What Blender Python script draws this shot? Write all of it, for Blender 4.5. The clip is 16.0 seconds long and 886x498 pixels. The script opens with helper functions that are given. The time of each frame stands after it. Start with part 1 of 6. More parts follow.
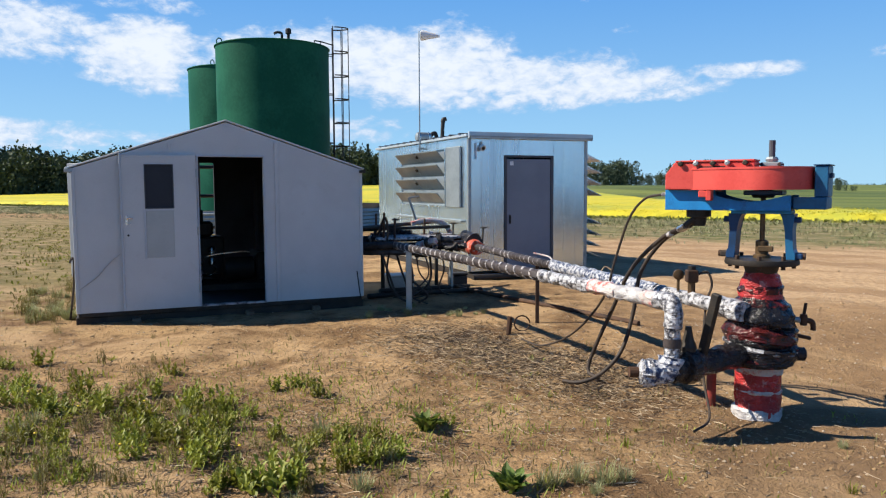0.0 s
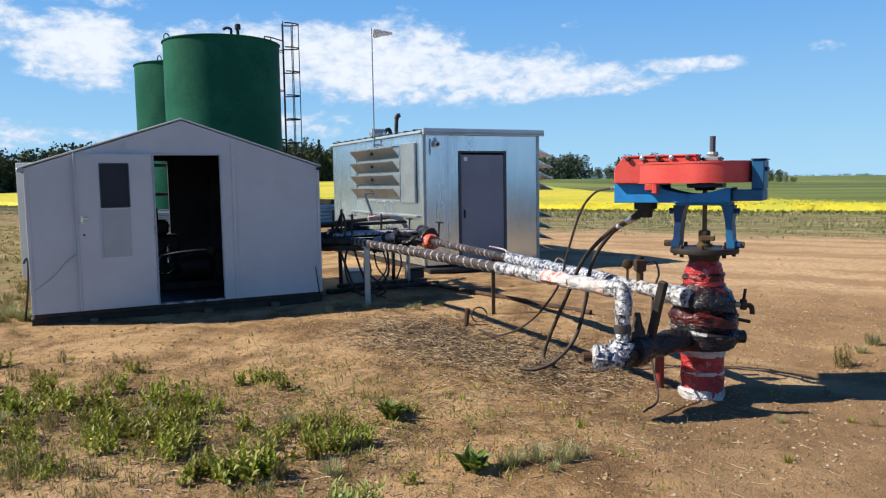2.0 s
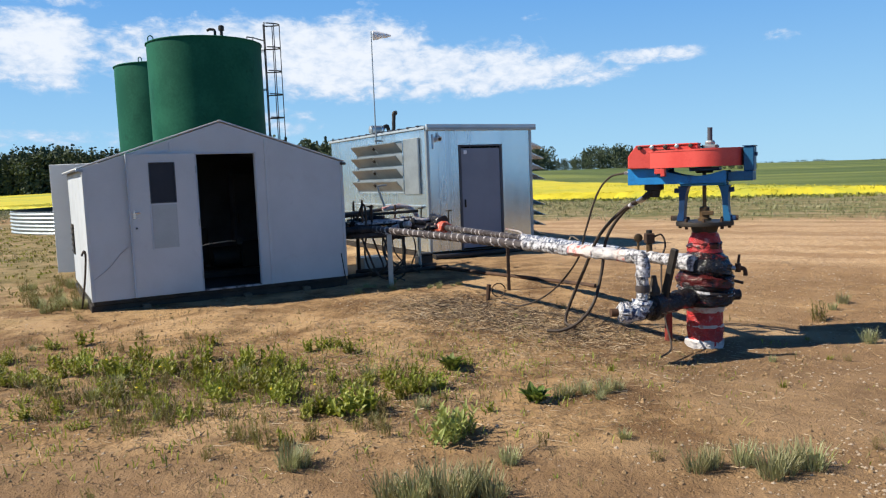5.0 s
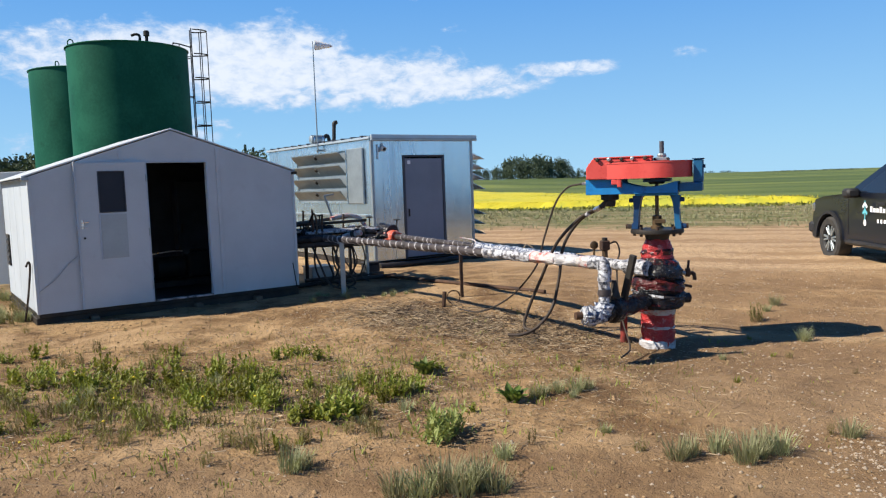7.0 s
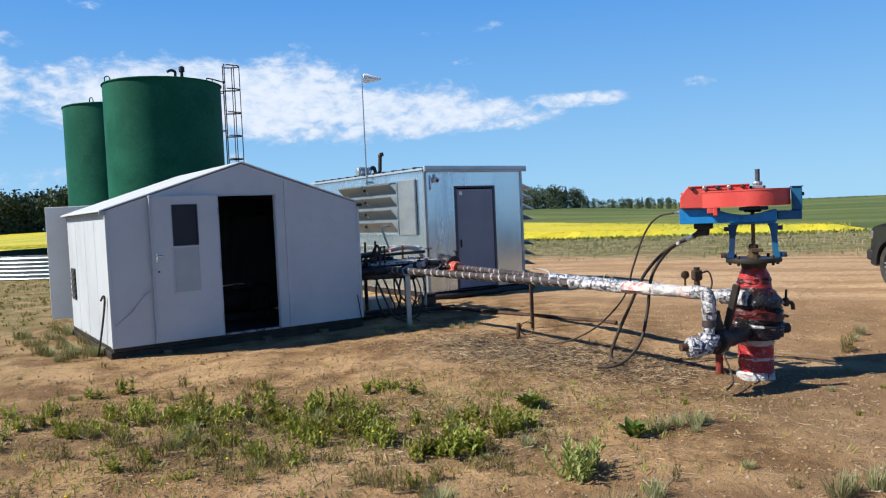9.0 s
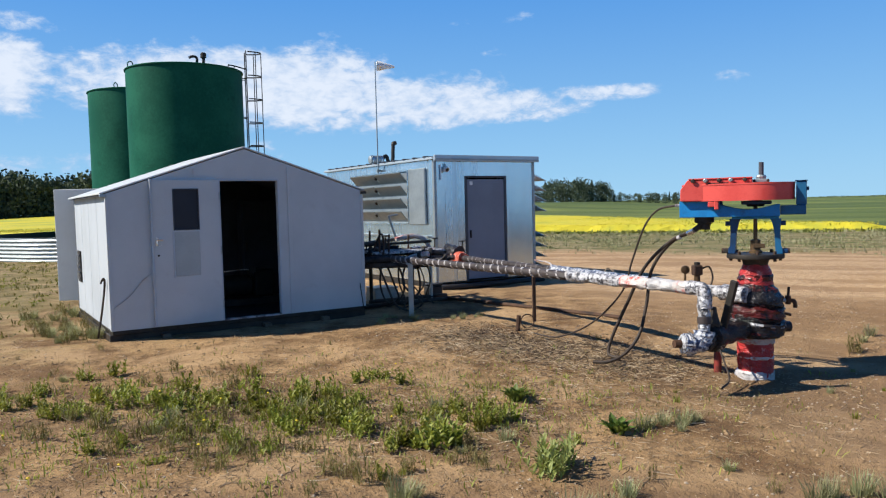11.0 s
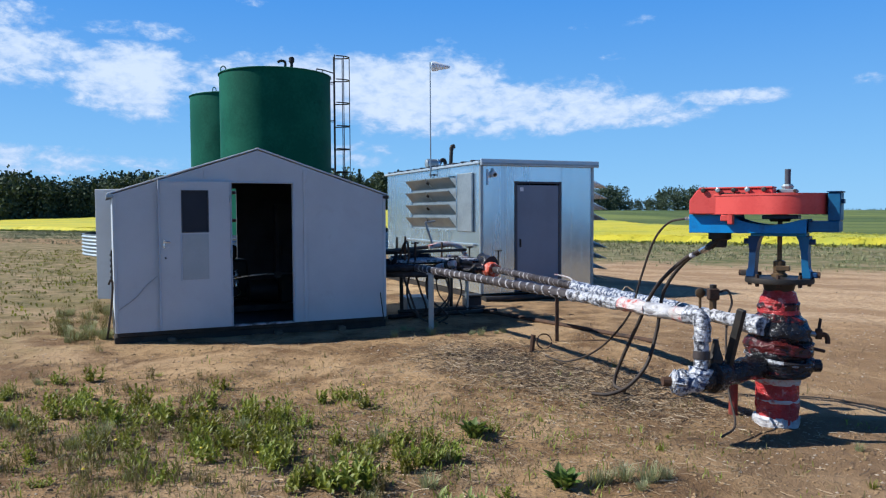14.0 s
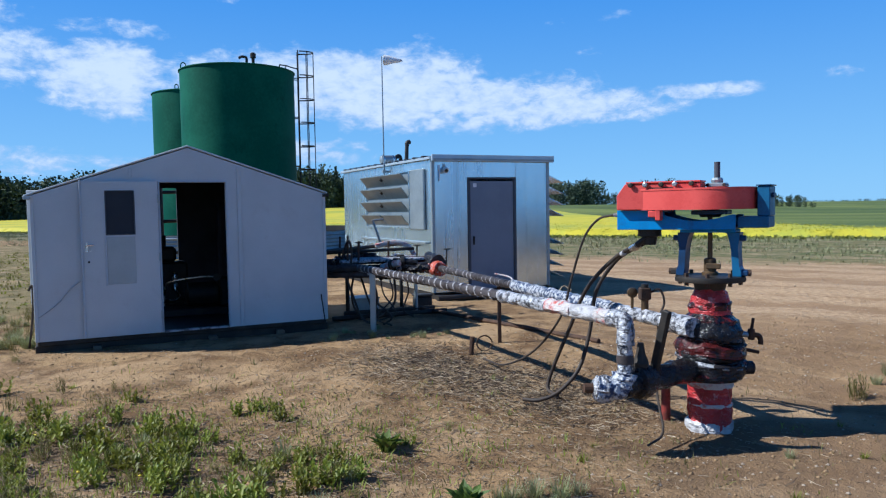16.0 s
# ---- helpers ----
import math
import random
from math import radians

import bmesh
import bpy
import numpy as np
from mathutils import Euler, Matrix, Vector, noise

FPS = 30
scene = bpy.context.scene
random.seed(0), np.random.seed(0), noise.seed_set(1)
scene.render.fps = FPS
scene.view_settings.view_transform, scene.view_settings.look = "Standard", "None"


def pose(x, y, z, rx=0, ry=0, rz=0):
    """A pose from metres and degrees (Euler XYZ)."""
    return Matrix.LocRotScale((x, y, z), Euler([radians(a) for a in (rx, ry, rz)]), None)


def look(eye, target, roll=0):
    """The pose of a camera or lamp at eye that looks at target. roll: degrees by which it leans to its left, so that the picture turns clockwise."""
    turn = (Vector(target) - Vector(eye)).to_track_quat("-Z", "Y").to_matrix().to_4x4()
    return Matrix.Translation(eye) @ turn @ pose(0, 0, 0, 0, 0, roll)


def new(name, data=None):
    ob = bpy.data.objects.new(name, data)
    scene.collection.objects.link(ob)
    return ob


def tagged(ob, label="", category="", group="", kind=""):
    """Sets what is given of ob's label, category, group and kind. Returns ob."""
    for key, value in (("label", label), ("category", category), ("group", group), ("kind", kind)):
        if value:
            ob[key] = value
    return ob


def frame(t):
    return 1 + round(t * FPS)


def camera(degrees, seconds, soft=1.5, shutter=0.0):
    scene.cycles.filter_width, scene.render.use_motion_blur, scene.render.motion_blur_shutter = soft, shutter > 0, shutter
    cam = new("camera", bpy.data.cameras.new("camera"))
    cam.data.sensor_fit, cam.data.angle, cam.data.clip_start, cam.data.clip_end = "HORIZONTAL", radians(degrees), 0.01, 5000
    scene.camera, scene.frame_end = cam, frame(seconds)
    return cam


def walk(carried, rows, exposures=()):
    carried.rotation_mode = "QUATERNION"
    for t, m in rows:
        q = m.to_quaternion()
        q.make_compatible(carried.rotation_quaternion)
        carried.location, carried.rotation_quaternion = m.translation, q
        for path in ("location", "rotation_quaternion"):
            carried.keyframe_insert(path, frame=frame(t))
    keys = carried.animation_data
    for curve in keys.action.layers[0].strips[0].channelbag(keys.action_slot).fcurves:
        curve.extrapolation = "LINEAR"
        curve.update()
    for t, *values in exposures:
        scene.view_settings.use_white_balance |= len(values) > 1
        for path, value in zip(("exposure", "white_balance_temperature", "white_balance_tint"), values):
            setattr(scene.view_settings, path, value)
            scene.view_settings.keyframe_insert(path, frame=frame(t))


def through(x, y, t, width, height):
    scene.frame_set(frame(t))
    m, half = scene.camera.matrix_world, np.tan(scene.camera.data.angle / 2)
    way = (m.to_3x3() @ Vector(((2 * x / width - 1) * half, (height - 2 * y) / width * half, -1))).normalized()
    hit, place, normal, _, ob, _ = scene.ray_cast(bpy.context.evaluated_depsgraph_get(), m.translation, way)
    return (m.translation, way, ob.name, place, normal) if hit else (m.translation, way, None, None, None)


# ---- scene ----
cam = camera(60.9, 16.0, soft=1.2)
PATH = [
    (0, (0.135, 0.4, 1.662), (-0.017, 2.387, 1.499), -0.3),
    (0.5, (0.121, 0.355, 1.664), (-0.001, 2.344, 1.49), -0.7),
    (1, (0.105, 0.332, 1.666), (0.013, 2.322, 1.49), -0.9),
    (1.5, (0.098, 0.289, 1.677), (0.043, 2.28, 1.5), -1.0),
    (2, (0.093, 0.194, 1.67), (0.065, 2.186, 1.493), -0.9),
    (2.5, (0.103, 0.006, 1.651), (0.084, 1.995, 1.449), -1.2),
    (3, (0.02, -0.184, 1.659), (-0.01, 1.801, 1.418), -1.8),
    (3.5, (-0.158, -0.372, 1.65), (-0.177, 1.612, 1.397), -2.4),
    (4, (-0.317, -0.535, 1.634), (-0.301, 1.451, 1.399), -2.3),
    (6.5, (-0.932, -1.067, 1.66), (-0.758, 0.918, 1.488), -2.1),
    (7, (-1.042, -1.007, 1.661), (-0.776, 0.967, 1.485), -2.0),
    (7.5, (-1.203, -0.841, 1.683), (-0.885, 1.132, 1.596), -3.2),
    (8, (-1.448, -0.745, 1.667), (-1.233, 1.243, 1.616), -3.4),
    (8.5, (-1.697, -0.789, 1.67), (-1.448, 1.193, 1.575), -2.8),
    (9, (-1.8, -0.827, 1.688), (-1.563, 1.157, 1.595), -2.5),
    (11.5, (-1.337, -0.657, 1.65), (-1.173, 1.331, 1.518), -1.4),
    (12, (-1.178, -0.517, 1.653), (-1.015, 1.47, 1.493), -1.4),
    (12.5, (-0.974, -0.351, 1.672), (-0.824, 1.634, 1.481), -1.4),
    (13, (-0.695, -0.247, 1.667), (-0.632, 1.747, 1.518), -1.0),
    (13.5, (-0.389, -0.187, 1.69), (-0.426, 1.81, 1.575), -0.6),
    (14, (-0.252, -0.07, 1.661), (-0.376, 1.924, 1.564), -0.3),
    (14.5, (-0.113, 0.127, 1.68), (-0.268, 2.118, 1.584), -0.5),
    (15, (0.045, 0.23, 1.683), (-0.067, 2.224, 1.578), -0.9),
    (15.5, (0.185, 0.286, 1.681), (0.096, 2.281, 1.574), -1.0),
    (16, (0.225, 0.298, 1.676), (0.154, 2.294, 1.568), -1.0),
]
# seconds, stops, kelvin, tint: the clip's camera drifts to a cooler picture towards the end
LIGHT = [(0, 0.78, 6300, 10), (4, 0.77, 6450, 10), (7, 0.74, 6200, 10), (9, 0.70, 6100, 10), (12.5, 0.60, 5950, 10), (14, 0.56, 5450, 9), (14.5, 0.55, 5300, 9), (16, 0.51, 5150, 8)]
walk(cam, [(t, look(eye, target, roll)) for t, eye, target, roll in PATH], LIGHT)

# ---- world, sun and sky ----
SUN_TO = Vector((-0.742, -0.045, 0.669))
world = bpy.data.worlds.new("world")
scene.world = world
world.use_nodes = True


class Nodes:
    """Short-hand for node trees."""

    def __init__(self, tree):
        self.t = tree
        tree.nodes.clear()

    def add(self, kind):
        return self.t.nodes.new(kind)

    def link(self, a, b):
        self.t.links.new(a, b)

    def put(self, sock, v):
        if isinstance(v, bpy.types.NodeSocket):
            self.link(v, sock)
        elif isinstance(v, (tuple, list)) and len(v) == 3 and sock.type == "RGBA":
            sock.default_value = (*v, 1)
        else:
            sock.default_value = v

    def math(self, op, a, b=0.0, c=0.0, clamp=False):
        n = self.add("ShaderNodeMath")
        n.operation, n.use_clamp = op, clamp
        for i, v in enumerate((a, b, c)):
            self.put(n.inputs[i], v)
        return n.outputs[0]

    def mix(self, fac, a, b):
        n = self.add("ShaderNodeMix")
        n.data_type = "RGBA"
        self.put(n.inputs[0], fac), self.put(n.inputs[6], a), self.put(n.inputs[7], b)
        return n.outputs[2]

    def noise(self, vec, scale, detail=4.0, rough=0.55, dist=0.0):
        n = self.add("ShaderNodeTexNoise")
        self.link(vec, n.inputs["Vector"])
        n.inputs["Scale"].default_value, n.inputs["Detail"].default_value = scale, detail
        n.inputs["Roughness"].default_value, n.inputs["Distortion"].default_value = rough, dist
        return n.outputs["Fac"]

    def step(self, v, lo, hi):
        n = self.add("ShaderNodeMapRange")
        n.interpolation_type = "SMOOTHSTEP"
        self.put(n.inputs[0], v)
        self.put(n.inputs[1], lo), self.put(n.inputs[2], hi)
        return n.outputs[0]


def build_sky():
    n = Nodes(world.node_tree)
    sky = n.add("ShaderNodeTexSky")
    sky.sky_type, sky.sun_disc = "NISHITA", False
    sky.sun_elevation, sky.sun_rotation = radians(42), radians(266.6)
    sky.air_density, sky.dust_density, sky.ozone_density = 1.0, 0.2, 1.5
    way = n.add("ShaderNodeTexCoord").outputs["Generated"]
    sep = n.add("ShaderNodeSeparateXYZ")
    n.link(way, sep.inputs[0])
    az = n.math("MULTIPLY", n.math("ARCTAN2", sep.outputs[0], sep.outputs[1]), 57.2958)
    el = n.math("MULTIPLY", n.math("ARCSINE", sep.outputs[2]), 57.2958)
    flat = n.add("ShaderNodeCombineXYZ")
    n.link(n.math("MULTIPLY", az, 0.16), flat.inputs[0])
    n.link(n.math("MULTIPLY", el, 0.30), flat.inputs[1])
    big = n.noise(flat.outputs[0], 1.1, 9.0, 0.64, 0.25)
    fine = n.noise(flat.outputs[0], 4.2, 7.0, 0.62, 0.3)
    # cloud banks: azimuth, elevation, half widths, weight
    total = None
    for a, e, wa, we, k in ((-14.0, 9.0, 8.5, 2.7, 0.66), (-5.0, 8.7, 7.0, 3.0, 0.68), (3.0, 7.6, 7.5, 2.0, 0.64), (10.0, 7.3, 6.0, 1.2, 0.58), (17.0, 8.0, 6.0, 0.62, 0.50),
                            (-26.0, 9.2, 4.5, 2.6, 0.64), (-33.5, 10.4, 6.5, 1.9, 0.62), (-24.5, 12.6, 5.0, 0.7, 0.42), (-33.0, 13.0, 3.5, 0.9, 0.42), (-40.0, 9.5, 5.0, 1.2, 0.5),
                            (-34.0, 3.6, 7.0, 1.1, 0.55), (-22.0, 3.6, 8.0, 0.8, 0.36), (-10.0, 4.3, 5.0, 1.0, 0.42), (-54.0, 8.0, 12.0, 4.0, 0.6),
                            (-17.3, 15.1, 1.6, 0.5, 0.30), (-3.1, 12.7, 1.0, 0.35, 0.30), (10.8, 13.6, 2.0, 0.45, 0.27), (13.2, 11.4, 1.0, 0.4, 0.32), (16.7, 11.5, 1.2, 0.4, 0.30), (25.2, 8.5, 2.2, 0.45, 0.28), (6.9, 13.4, 1.4, 0.35, 0.27), (9.5, 11.2, 1.4, 0.45, 0.27)):
        da, de = n.math("DIVIDE", n.math("SUBTRACT", az, a), wa), n.math("DIVIDE", n.math("SUBTRACT", el, e), we)
        r2 = n.math("ADD", n.math("MULTIPLY", da, da), n.math("MULTIPLY", de, de))
        blob = n.math("MULTIPLY", n.math("POWER", 2.718, n.math("MULTIPLY", n.math("MULTIPLY", r2, r2), -0.55)), k)
        total = blob if total is None else n.math("MAXIMUM", total, blob)
    dens = n.math("ADD", n.math("ADD", n.math("MULTIPLY", big, 1.1), n.math("MULTIPLY", fine, 0.7)), total)
    cover = n.step(dens, 1.17, 1.50)
    up = n.step(el, 0.2, 2.2)
    cover = n.math("MULTIPLY", n.math("MULTIPLY", cover, up), 0.94)
    shade = n.step(n.math("ADD", dens, n.math("MULTIPLY", fine, 0.5)), 1.5, 1.98)
    cloud = n.mix(shade, (5.9, 7.1, 8.8), (9.0, 9.35, 9.9))
    # clear-sky colour: the sky model, deepened to the blue of a dry northern sky
    low = n.mix(n.math("POWER", n.step(el, -3.0, 26.0), 0.6), (4.3, 7.5, 9.5), (0.45, 2.8, 7.9))
    clear = n.mix(n.step(el, 20.0, 46.0), low, (0.12, 0.48, 1.7))
    deep = n.mix(0.90, sky.outputs[0], clear)
    colour = n.mix(cover, deep, cloud)
    back = n.add("ShaderNodeBackground")
    n.link(colour, back.inputs[0])
    back.inputs[1].default_value = 0.06
    n.link(back.outputs[0], n.add("ShaderNodeOutputWorld").inputs[0])


build_sky()
sun = new("sun", bpy.data.lights.new("sun", "SUN"))
sun.data.energy, sun.data.angle, sun.data.color = 5.0, radians(0.55), (1.0, 0.90, 0.74)
sun.matrix_world = look(SUN_TO * 50, (0, 0, 0))


# ---- materials ----
def mat(name, a, b=None, rough=0.6, metal=0.0, scale=2.0, fine=45.0, bump=0.15, per=0.0, lo=0.4, hi=0.65, stain=None, coat=0.0, gloss=0.35, crease=0.0, streak=False):
    """A surface of two tones (a, b) mixed by coarse and fine noise, with uneven gloss and fine relief. per: tone shift from object to object. crease: sharp folds of wound plastic. streak: marks drawn out upright, as on rolled sheet."""
    m = bpy.data.materials.new(name)
    m.use_nodes = True
    n = Nodes(m.node_tree)
    b = b or tuple(c * 0.72 for c in a)
    vec = n.add("ShaderNodeTexCoord").outputs["Object"]
    if streak:
        drawn = n.add("ShaderNodeMapping")
        drawn.inputs["Scale"].default_value = (5.0, 5.0, 0.22)
        n.link(vec, drawn.inputs[0])
        vec = drawn.outputs[0]
    coarse, grain = n.noise(vec, scale, 6.0, 0.6), n.noise(vec, fine, 3.0, 0.6)
    both = n.math("ADD", n.math("MULTIPLY", coarse, 0.75), n.math("MULTIPLY", grain, 0.25))
    col = n.mix(n.step(both, lo, hi), a, b)
    if stain:
        col = n.mix(n.math("MULTIPLY", n.step(n.noise(vec, scale * 2.3, 8.0, 0.7, 0.6), 0.57, 0.7), 0.75), col, stain)
    if per:
        r = n.add("ShaderNodeObjectInfo").outputs["Random"]
        hsv = n.add("ShaderNodeHueSaturation")
        n.link(col, hsv.inputs["Color"])
        n.link(n.math("MULTIPLY_ADD", r, 2 * per, 1 - per), hsv.inputs["Value"])
        n.link(n.math("MULTIPLY_ADD", r, 0.06 * per, 0.5 - 0.03 * per), hsv.inputs["Hue"])
        col = hsv.outputs[0]
    sh = n.add("ShaderNodeBsdfPrincipled")
    n.link(col, sh.inputs["Base Color"])
    n.link(n.math("MULTIPLY_ADD", both, 0.3, rough - 0.15, clamp=True), sh.inputs["Roughness"])
    sh.inputs["Metallic"].default_value, sh.inputs["Coat Weight"].default_value = metal, coat
    sh.inputs["Specular IOR Level"].default_value = gloss
    if bump:
        bp = n.add("ShaderNodeBump")
        bp.inputs["Strength"].default_value, bp.inputs["Distance"].default_value = bump, 0.01
        height = both
        if crease:
            slant = n.add("ShaderNodeMapping")
            slant.inputs["Rotation"].default_value, slant.inputs["Scale"].default_value = (0.5, 0.35, 0.0), (1.0, 1.0, 2.2)
            n.link(n.add("ShaderNodeTexCoord").outputs["Object"], slant.inputs[0])
            for size, depth in ((9.0, 3.2), (24.0, 1.4)):
                ridge = n.math("ABSOLUTE", n.math("SUBTRACT", n.noise(slant.outputs[0], size, 2.0, 0.5, 0.8), 0.5))
                height = n.math("SUBTRACT", height, n.math("MULTIPLY", ridge, crease * depth))
        n.link(height, bp.inputs["Height"])
        n.link(bp.outputs[0], sh.inputs["Normal"])
    n.link(sh.outputs[0], n.add("ShaderNodeOutputMaterial").inputs[0])
    return m


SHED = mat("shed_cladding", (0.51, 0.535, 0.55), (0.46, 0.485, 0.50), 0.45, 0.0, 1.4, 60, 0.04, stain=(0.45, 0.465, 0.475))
# copy of the cladding, bluer and darker to offset warm sun on the side
SHED_SUN_COOLED = mat("shed_cladding_sun_cooled", (0.45, 0.49, 0.54), (0.39, 0.425, 0.465), 0.5, 0.0, 1.2, 60, 0.04)
# near-black tone: the shade inside the shed is put into the colour
SHED_SHADE = mat("shed_interior_shade", (0.055, 0.062, 0.078), (0.035, 0.04, 0.05), 0.75, 0.0, 2.0)
PANE = mat("dark_glass", (0.010, 0.013, 0.024), (0.016, 0.02, 0.03), 0.45, 0.0, 1.0, 10, 0.0)
PANEL_GREEN = mat("patch_panel", (0.40, 0.43, 0.43), (0.36, 0.39, 0.39), 0.5, 0.0, 3.0)
BLACK_STEEL = mat("black_steel", (0.022, 0.021, 0.02), (0.05, 0.04, 0.032), 0.55, 0.3, 5.0, 60, 0.3)
RUST = mat("rusty_steel", (0.085, 0.045, 0.026), (0.035, 0.024, 0.02), 0.75, 0.2, 7.0, 70, 0.5)
GALV = mat("galvanised_sheet", (0.66, 0.765, 0.84), (0.58, 0.69, 0.77), 0.25, 0.95, 0.7, 4.0, 0.05, per=0.06, streak=True)
# galvanised darkened in colour for the shade on the louvre blades' faces
GALV_BLADE = mat("shaded_galvanised", (0.24, 0.285, 0.31), (0.19, 0.23, 0.25), 0.38, 0.6, 2.0, 20, 0.03)
GALV_DULL = mat("dull_galvanised", (0.36, 0.40, 0.42), (0.27, 0.31, 0.33), 0.45, 0.7, 2.0, 30, 0.1)
TRIM_BLUE = mat("trim_sheet", (0.4872, 0.5544, 0.6048), (0.4200, 0.4872, 0.5376), 0.4, 0.5, 2.0, 40, 0.05)
DOOR_GREY = mat("grey_door_paint", (0.205, 0.23, 0.285), (0.18, 0.20, 0.25), 0.5, 0.0, 1.5, 60, 0.04)
FRAME_GREY = mat("door_frame_paint", (0.07, 0.078, 0.095), (0.055, 0.06, 0.07), 0.5, 0.0, 3.0)
GREEN = mat("green_tank_paint", (0.005, 0.072, 0.044), (0.014, 0.108, 0.066), 0.6, 0.0, 0.45, 9, 0.05, stain=(0.004, 0.052, 0.033), gloss=0.10)
RED = mat("red_paint", (0.60, 0.080, 0.066), (0.52, 0.055, 0.046), 0.42, 0.0, 6.0, 70, 0.06, stain=(0.3780, 0.0336, 0.0294))
RED_RUST = mat("rusty_red_paint", (0.26, 0.035, 0.028), (0.12, 0.03, 0.02), 0.6, 0.0, 9.0, 60, 0.4)
BLUE = mat("blue_paint", (0.018, 0.21, 0.52), (0.014, 0.16, 0.42), 0.42, 0.0, 6.0, 70, 0.06, stain=(0.015, 0.10, 0.27))
BLUE_MID = mat("mid_blue_paint", (0.016, 0.115, 0.25), (0.012, 0.07, 0.16), 0.45, 0.0, 6.0, 70, 0.08)
BLUE_DARK = mat("dark_blue_paint_and_shade", (0.012, 0.05, 0.14), (0.01, 0.035, 0.09), 0.45, 0.0, 6.0, 70, 0.08)
RUBBER = mat("hose_rubber", (0.030, 0.022, 0.018), (0.06, 0.042, 0.03), 0.6, 0.0, 12.0, 80, 0.3)
WRAP_BLACK = mat("black_plastic_wrap", (0.010, 0.010, 0.012), (0.03, 0.026, 0.028), 0.22, 0.0, 9.0, 30, 1.0, crease=1.0)
WRAP_PRINT = mat("printed_black_wrap", (0.010, 0.010, 0.012), (0.028, 0.026, 0.028), 0.22, 0.0, 12.0, 30, 1.0, stain=(0.30, 0.30, 0.32), crease=1.0)
WRAP_BLACKRED = mat("black_red_wrap", (0.010, 0.010, 0.012), (0.13, 0.014, 0.012), 0.25, 0.0, 9.0, 40, 1.0, lo=0.50, hi=0.64, crease=1.0)
WRAP_RED = mat("red_plastic_wrap", (0.46, 0.045, 0.045), (0.26, 0.018, 0.02), 0.28, 0.0, 7.0, 40, 1.0, stain=(0.55, 0.30, 0.29), crease=1.0)
WRAP_WINE = mat("dark_red_wrap", (0.085, 0.012, 0.012), (0.018, 0.012, 0.013), 0.24, 0.0, 8.0, 30, 1.0, stain=(0.20, 0.035, 0.03), crease=1.0)
WRAP_WHITE = mat("white_plastic_wrap", (0.5208, 0.5040, 0.5040), (0.3024, 0.2940, 0.3108), 0.36, 0.0, 9.0, 40, 1.0, stain=(0.1176, 0.1092, 0.1176), crease=1.0)
WRAP_REDWHITE = mat("red_white_wrap", (0.5208, 0.4788, 0.4620), (0.47, 0.06, 0.04), 0.4, 0.0, 12.0, 40, 1.0, lo=0.49, hi=0.64, stain=(0.0840, 0.0420, 0.0420), crease=1.0)
WRAP_REDORANGE = mat("orange_red_wrap", (0.46, 0.065, 0.03), (0.50, 0.44, 0.42), 0.4, 0.0, 20.0, 50, 1.0, lo=0.50, hi=0.6, stain=(0.02, 0.015, 0.015), crease=1.0)
WRAP_BLUEWHITE = mat("blue_white_wrap", (0.52, 0.53, 0.56), (0.024, 0.045, 0.11), 0.34, 0.0, 27.0, 60, 1.0, lo=0.44, hi=0.56, stain=(0.022, 0.022, 0.03), crease=1.0)
WRAP_SILVER = mat("silver_foil_wrap", (0.52, 0.52, 0.545), (0.050, 0.050, 0.060), 0.32, 0.2, 26.0, 60, 1.0, lo=0.43, hi=0.60, crease=1.0)
WRAP_GREY = mat("grey_wrap", (0.060, 0.048, 0.046), (0.022, 0.018, 0.018), 0.5, 0.0, 9.0, 50, 0.8)
TAPE = mat("pale_tape", (0.42, 0.40, 0.40), (0.07, 0.06, 0.06), 0.4, 0.0, 9.0, 40, 0.7, lo=0.46, hi=0.58)
WOOD = mat("weathered_wood", (0.16, 0.115, 0.075), (0.09, 0.065, 0.045), 0.8, 0.0, 6.0, 50, 0.5)
LINER = mat("black_liner", (0.012, 0.012, 0.014), (0.022, 0.022, 0.024), 0.5, 0.0, 2.0)
DARK_PIPE = mat("dark_pipe", (0.10, 0.10, 0.10), (0.05, 0.05, 0.05), 0.4, 0.6, 6.0)
CHROME = mat("bright_metal", (0.72, 0.72, 0.72), (0.6, 0.6, 0.6), 0.28, 1.0, 8.0)
WHITE = mat("white_paint", (0.78, 0.78, 0.78), (0.70, 0.70, 0.71), 0.45, 0.0, 3.0)
BRASS = mat("brown_brass", (0.16, 0.10, 0.05), (0.09, 0.06, 0.035), 0.5, 0.6, 10.0, 60, 0.3)
CAR = mat("dark_car_paint", (0.004, 0.006, 0.013), (0.006, 0.008, 0.015), 0.30, 0.0, 1.0, 30, 0.0, coat=0.25)
TYRE = mat("tyre_rubber", (0.03, 0.03, 0.03), (0.055, 0.05, 0.045), 0.8, 0.0, 6.0, 60, 0.4)
CARGLASS = mat("tinted_glass", (0.012, 0.018, 0.03), (0.012, 0.016, 0.026), 0.1, 0.0, 1.0, 5, 0.0)
PLASTIC = mat("dark_plastic", (0.018, 0.018, 0.02), (0.026, 0.026, 0.028), 0.6, 0.0, 4.0)
DECAL_W = mat("white_decal", (0.8, 0.8, 0.8), (0.74, 0.74, 0.74), 0.5)
DECAL_C = mat("cyan_decal", (0.12, 0.45, 0.55), (0.10, 0.38, 0.48), 0.5)


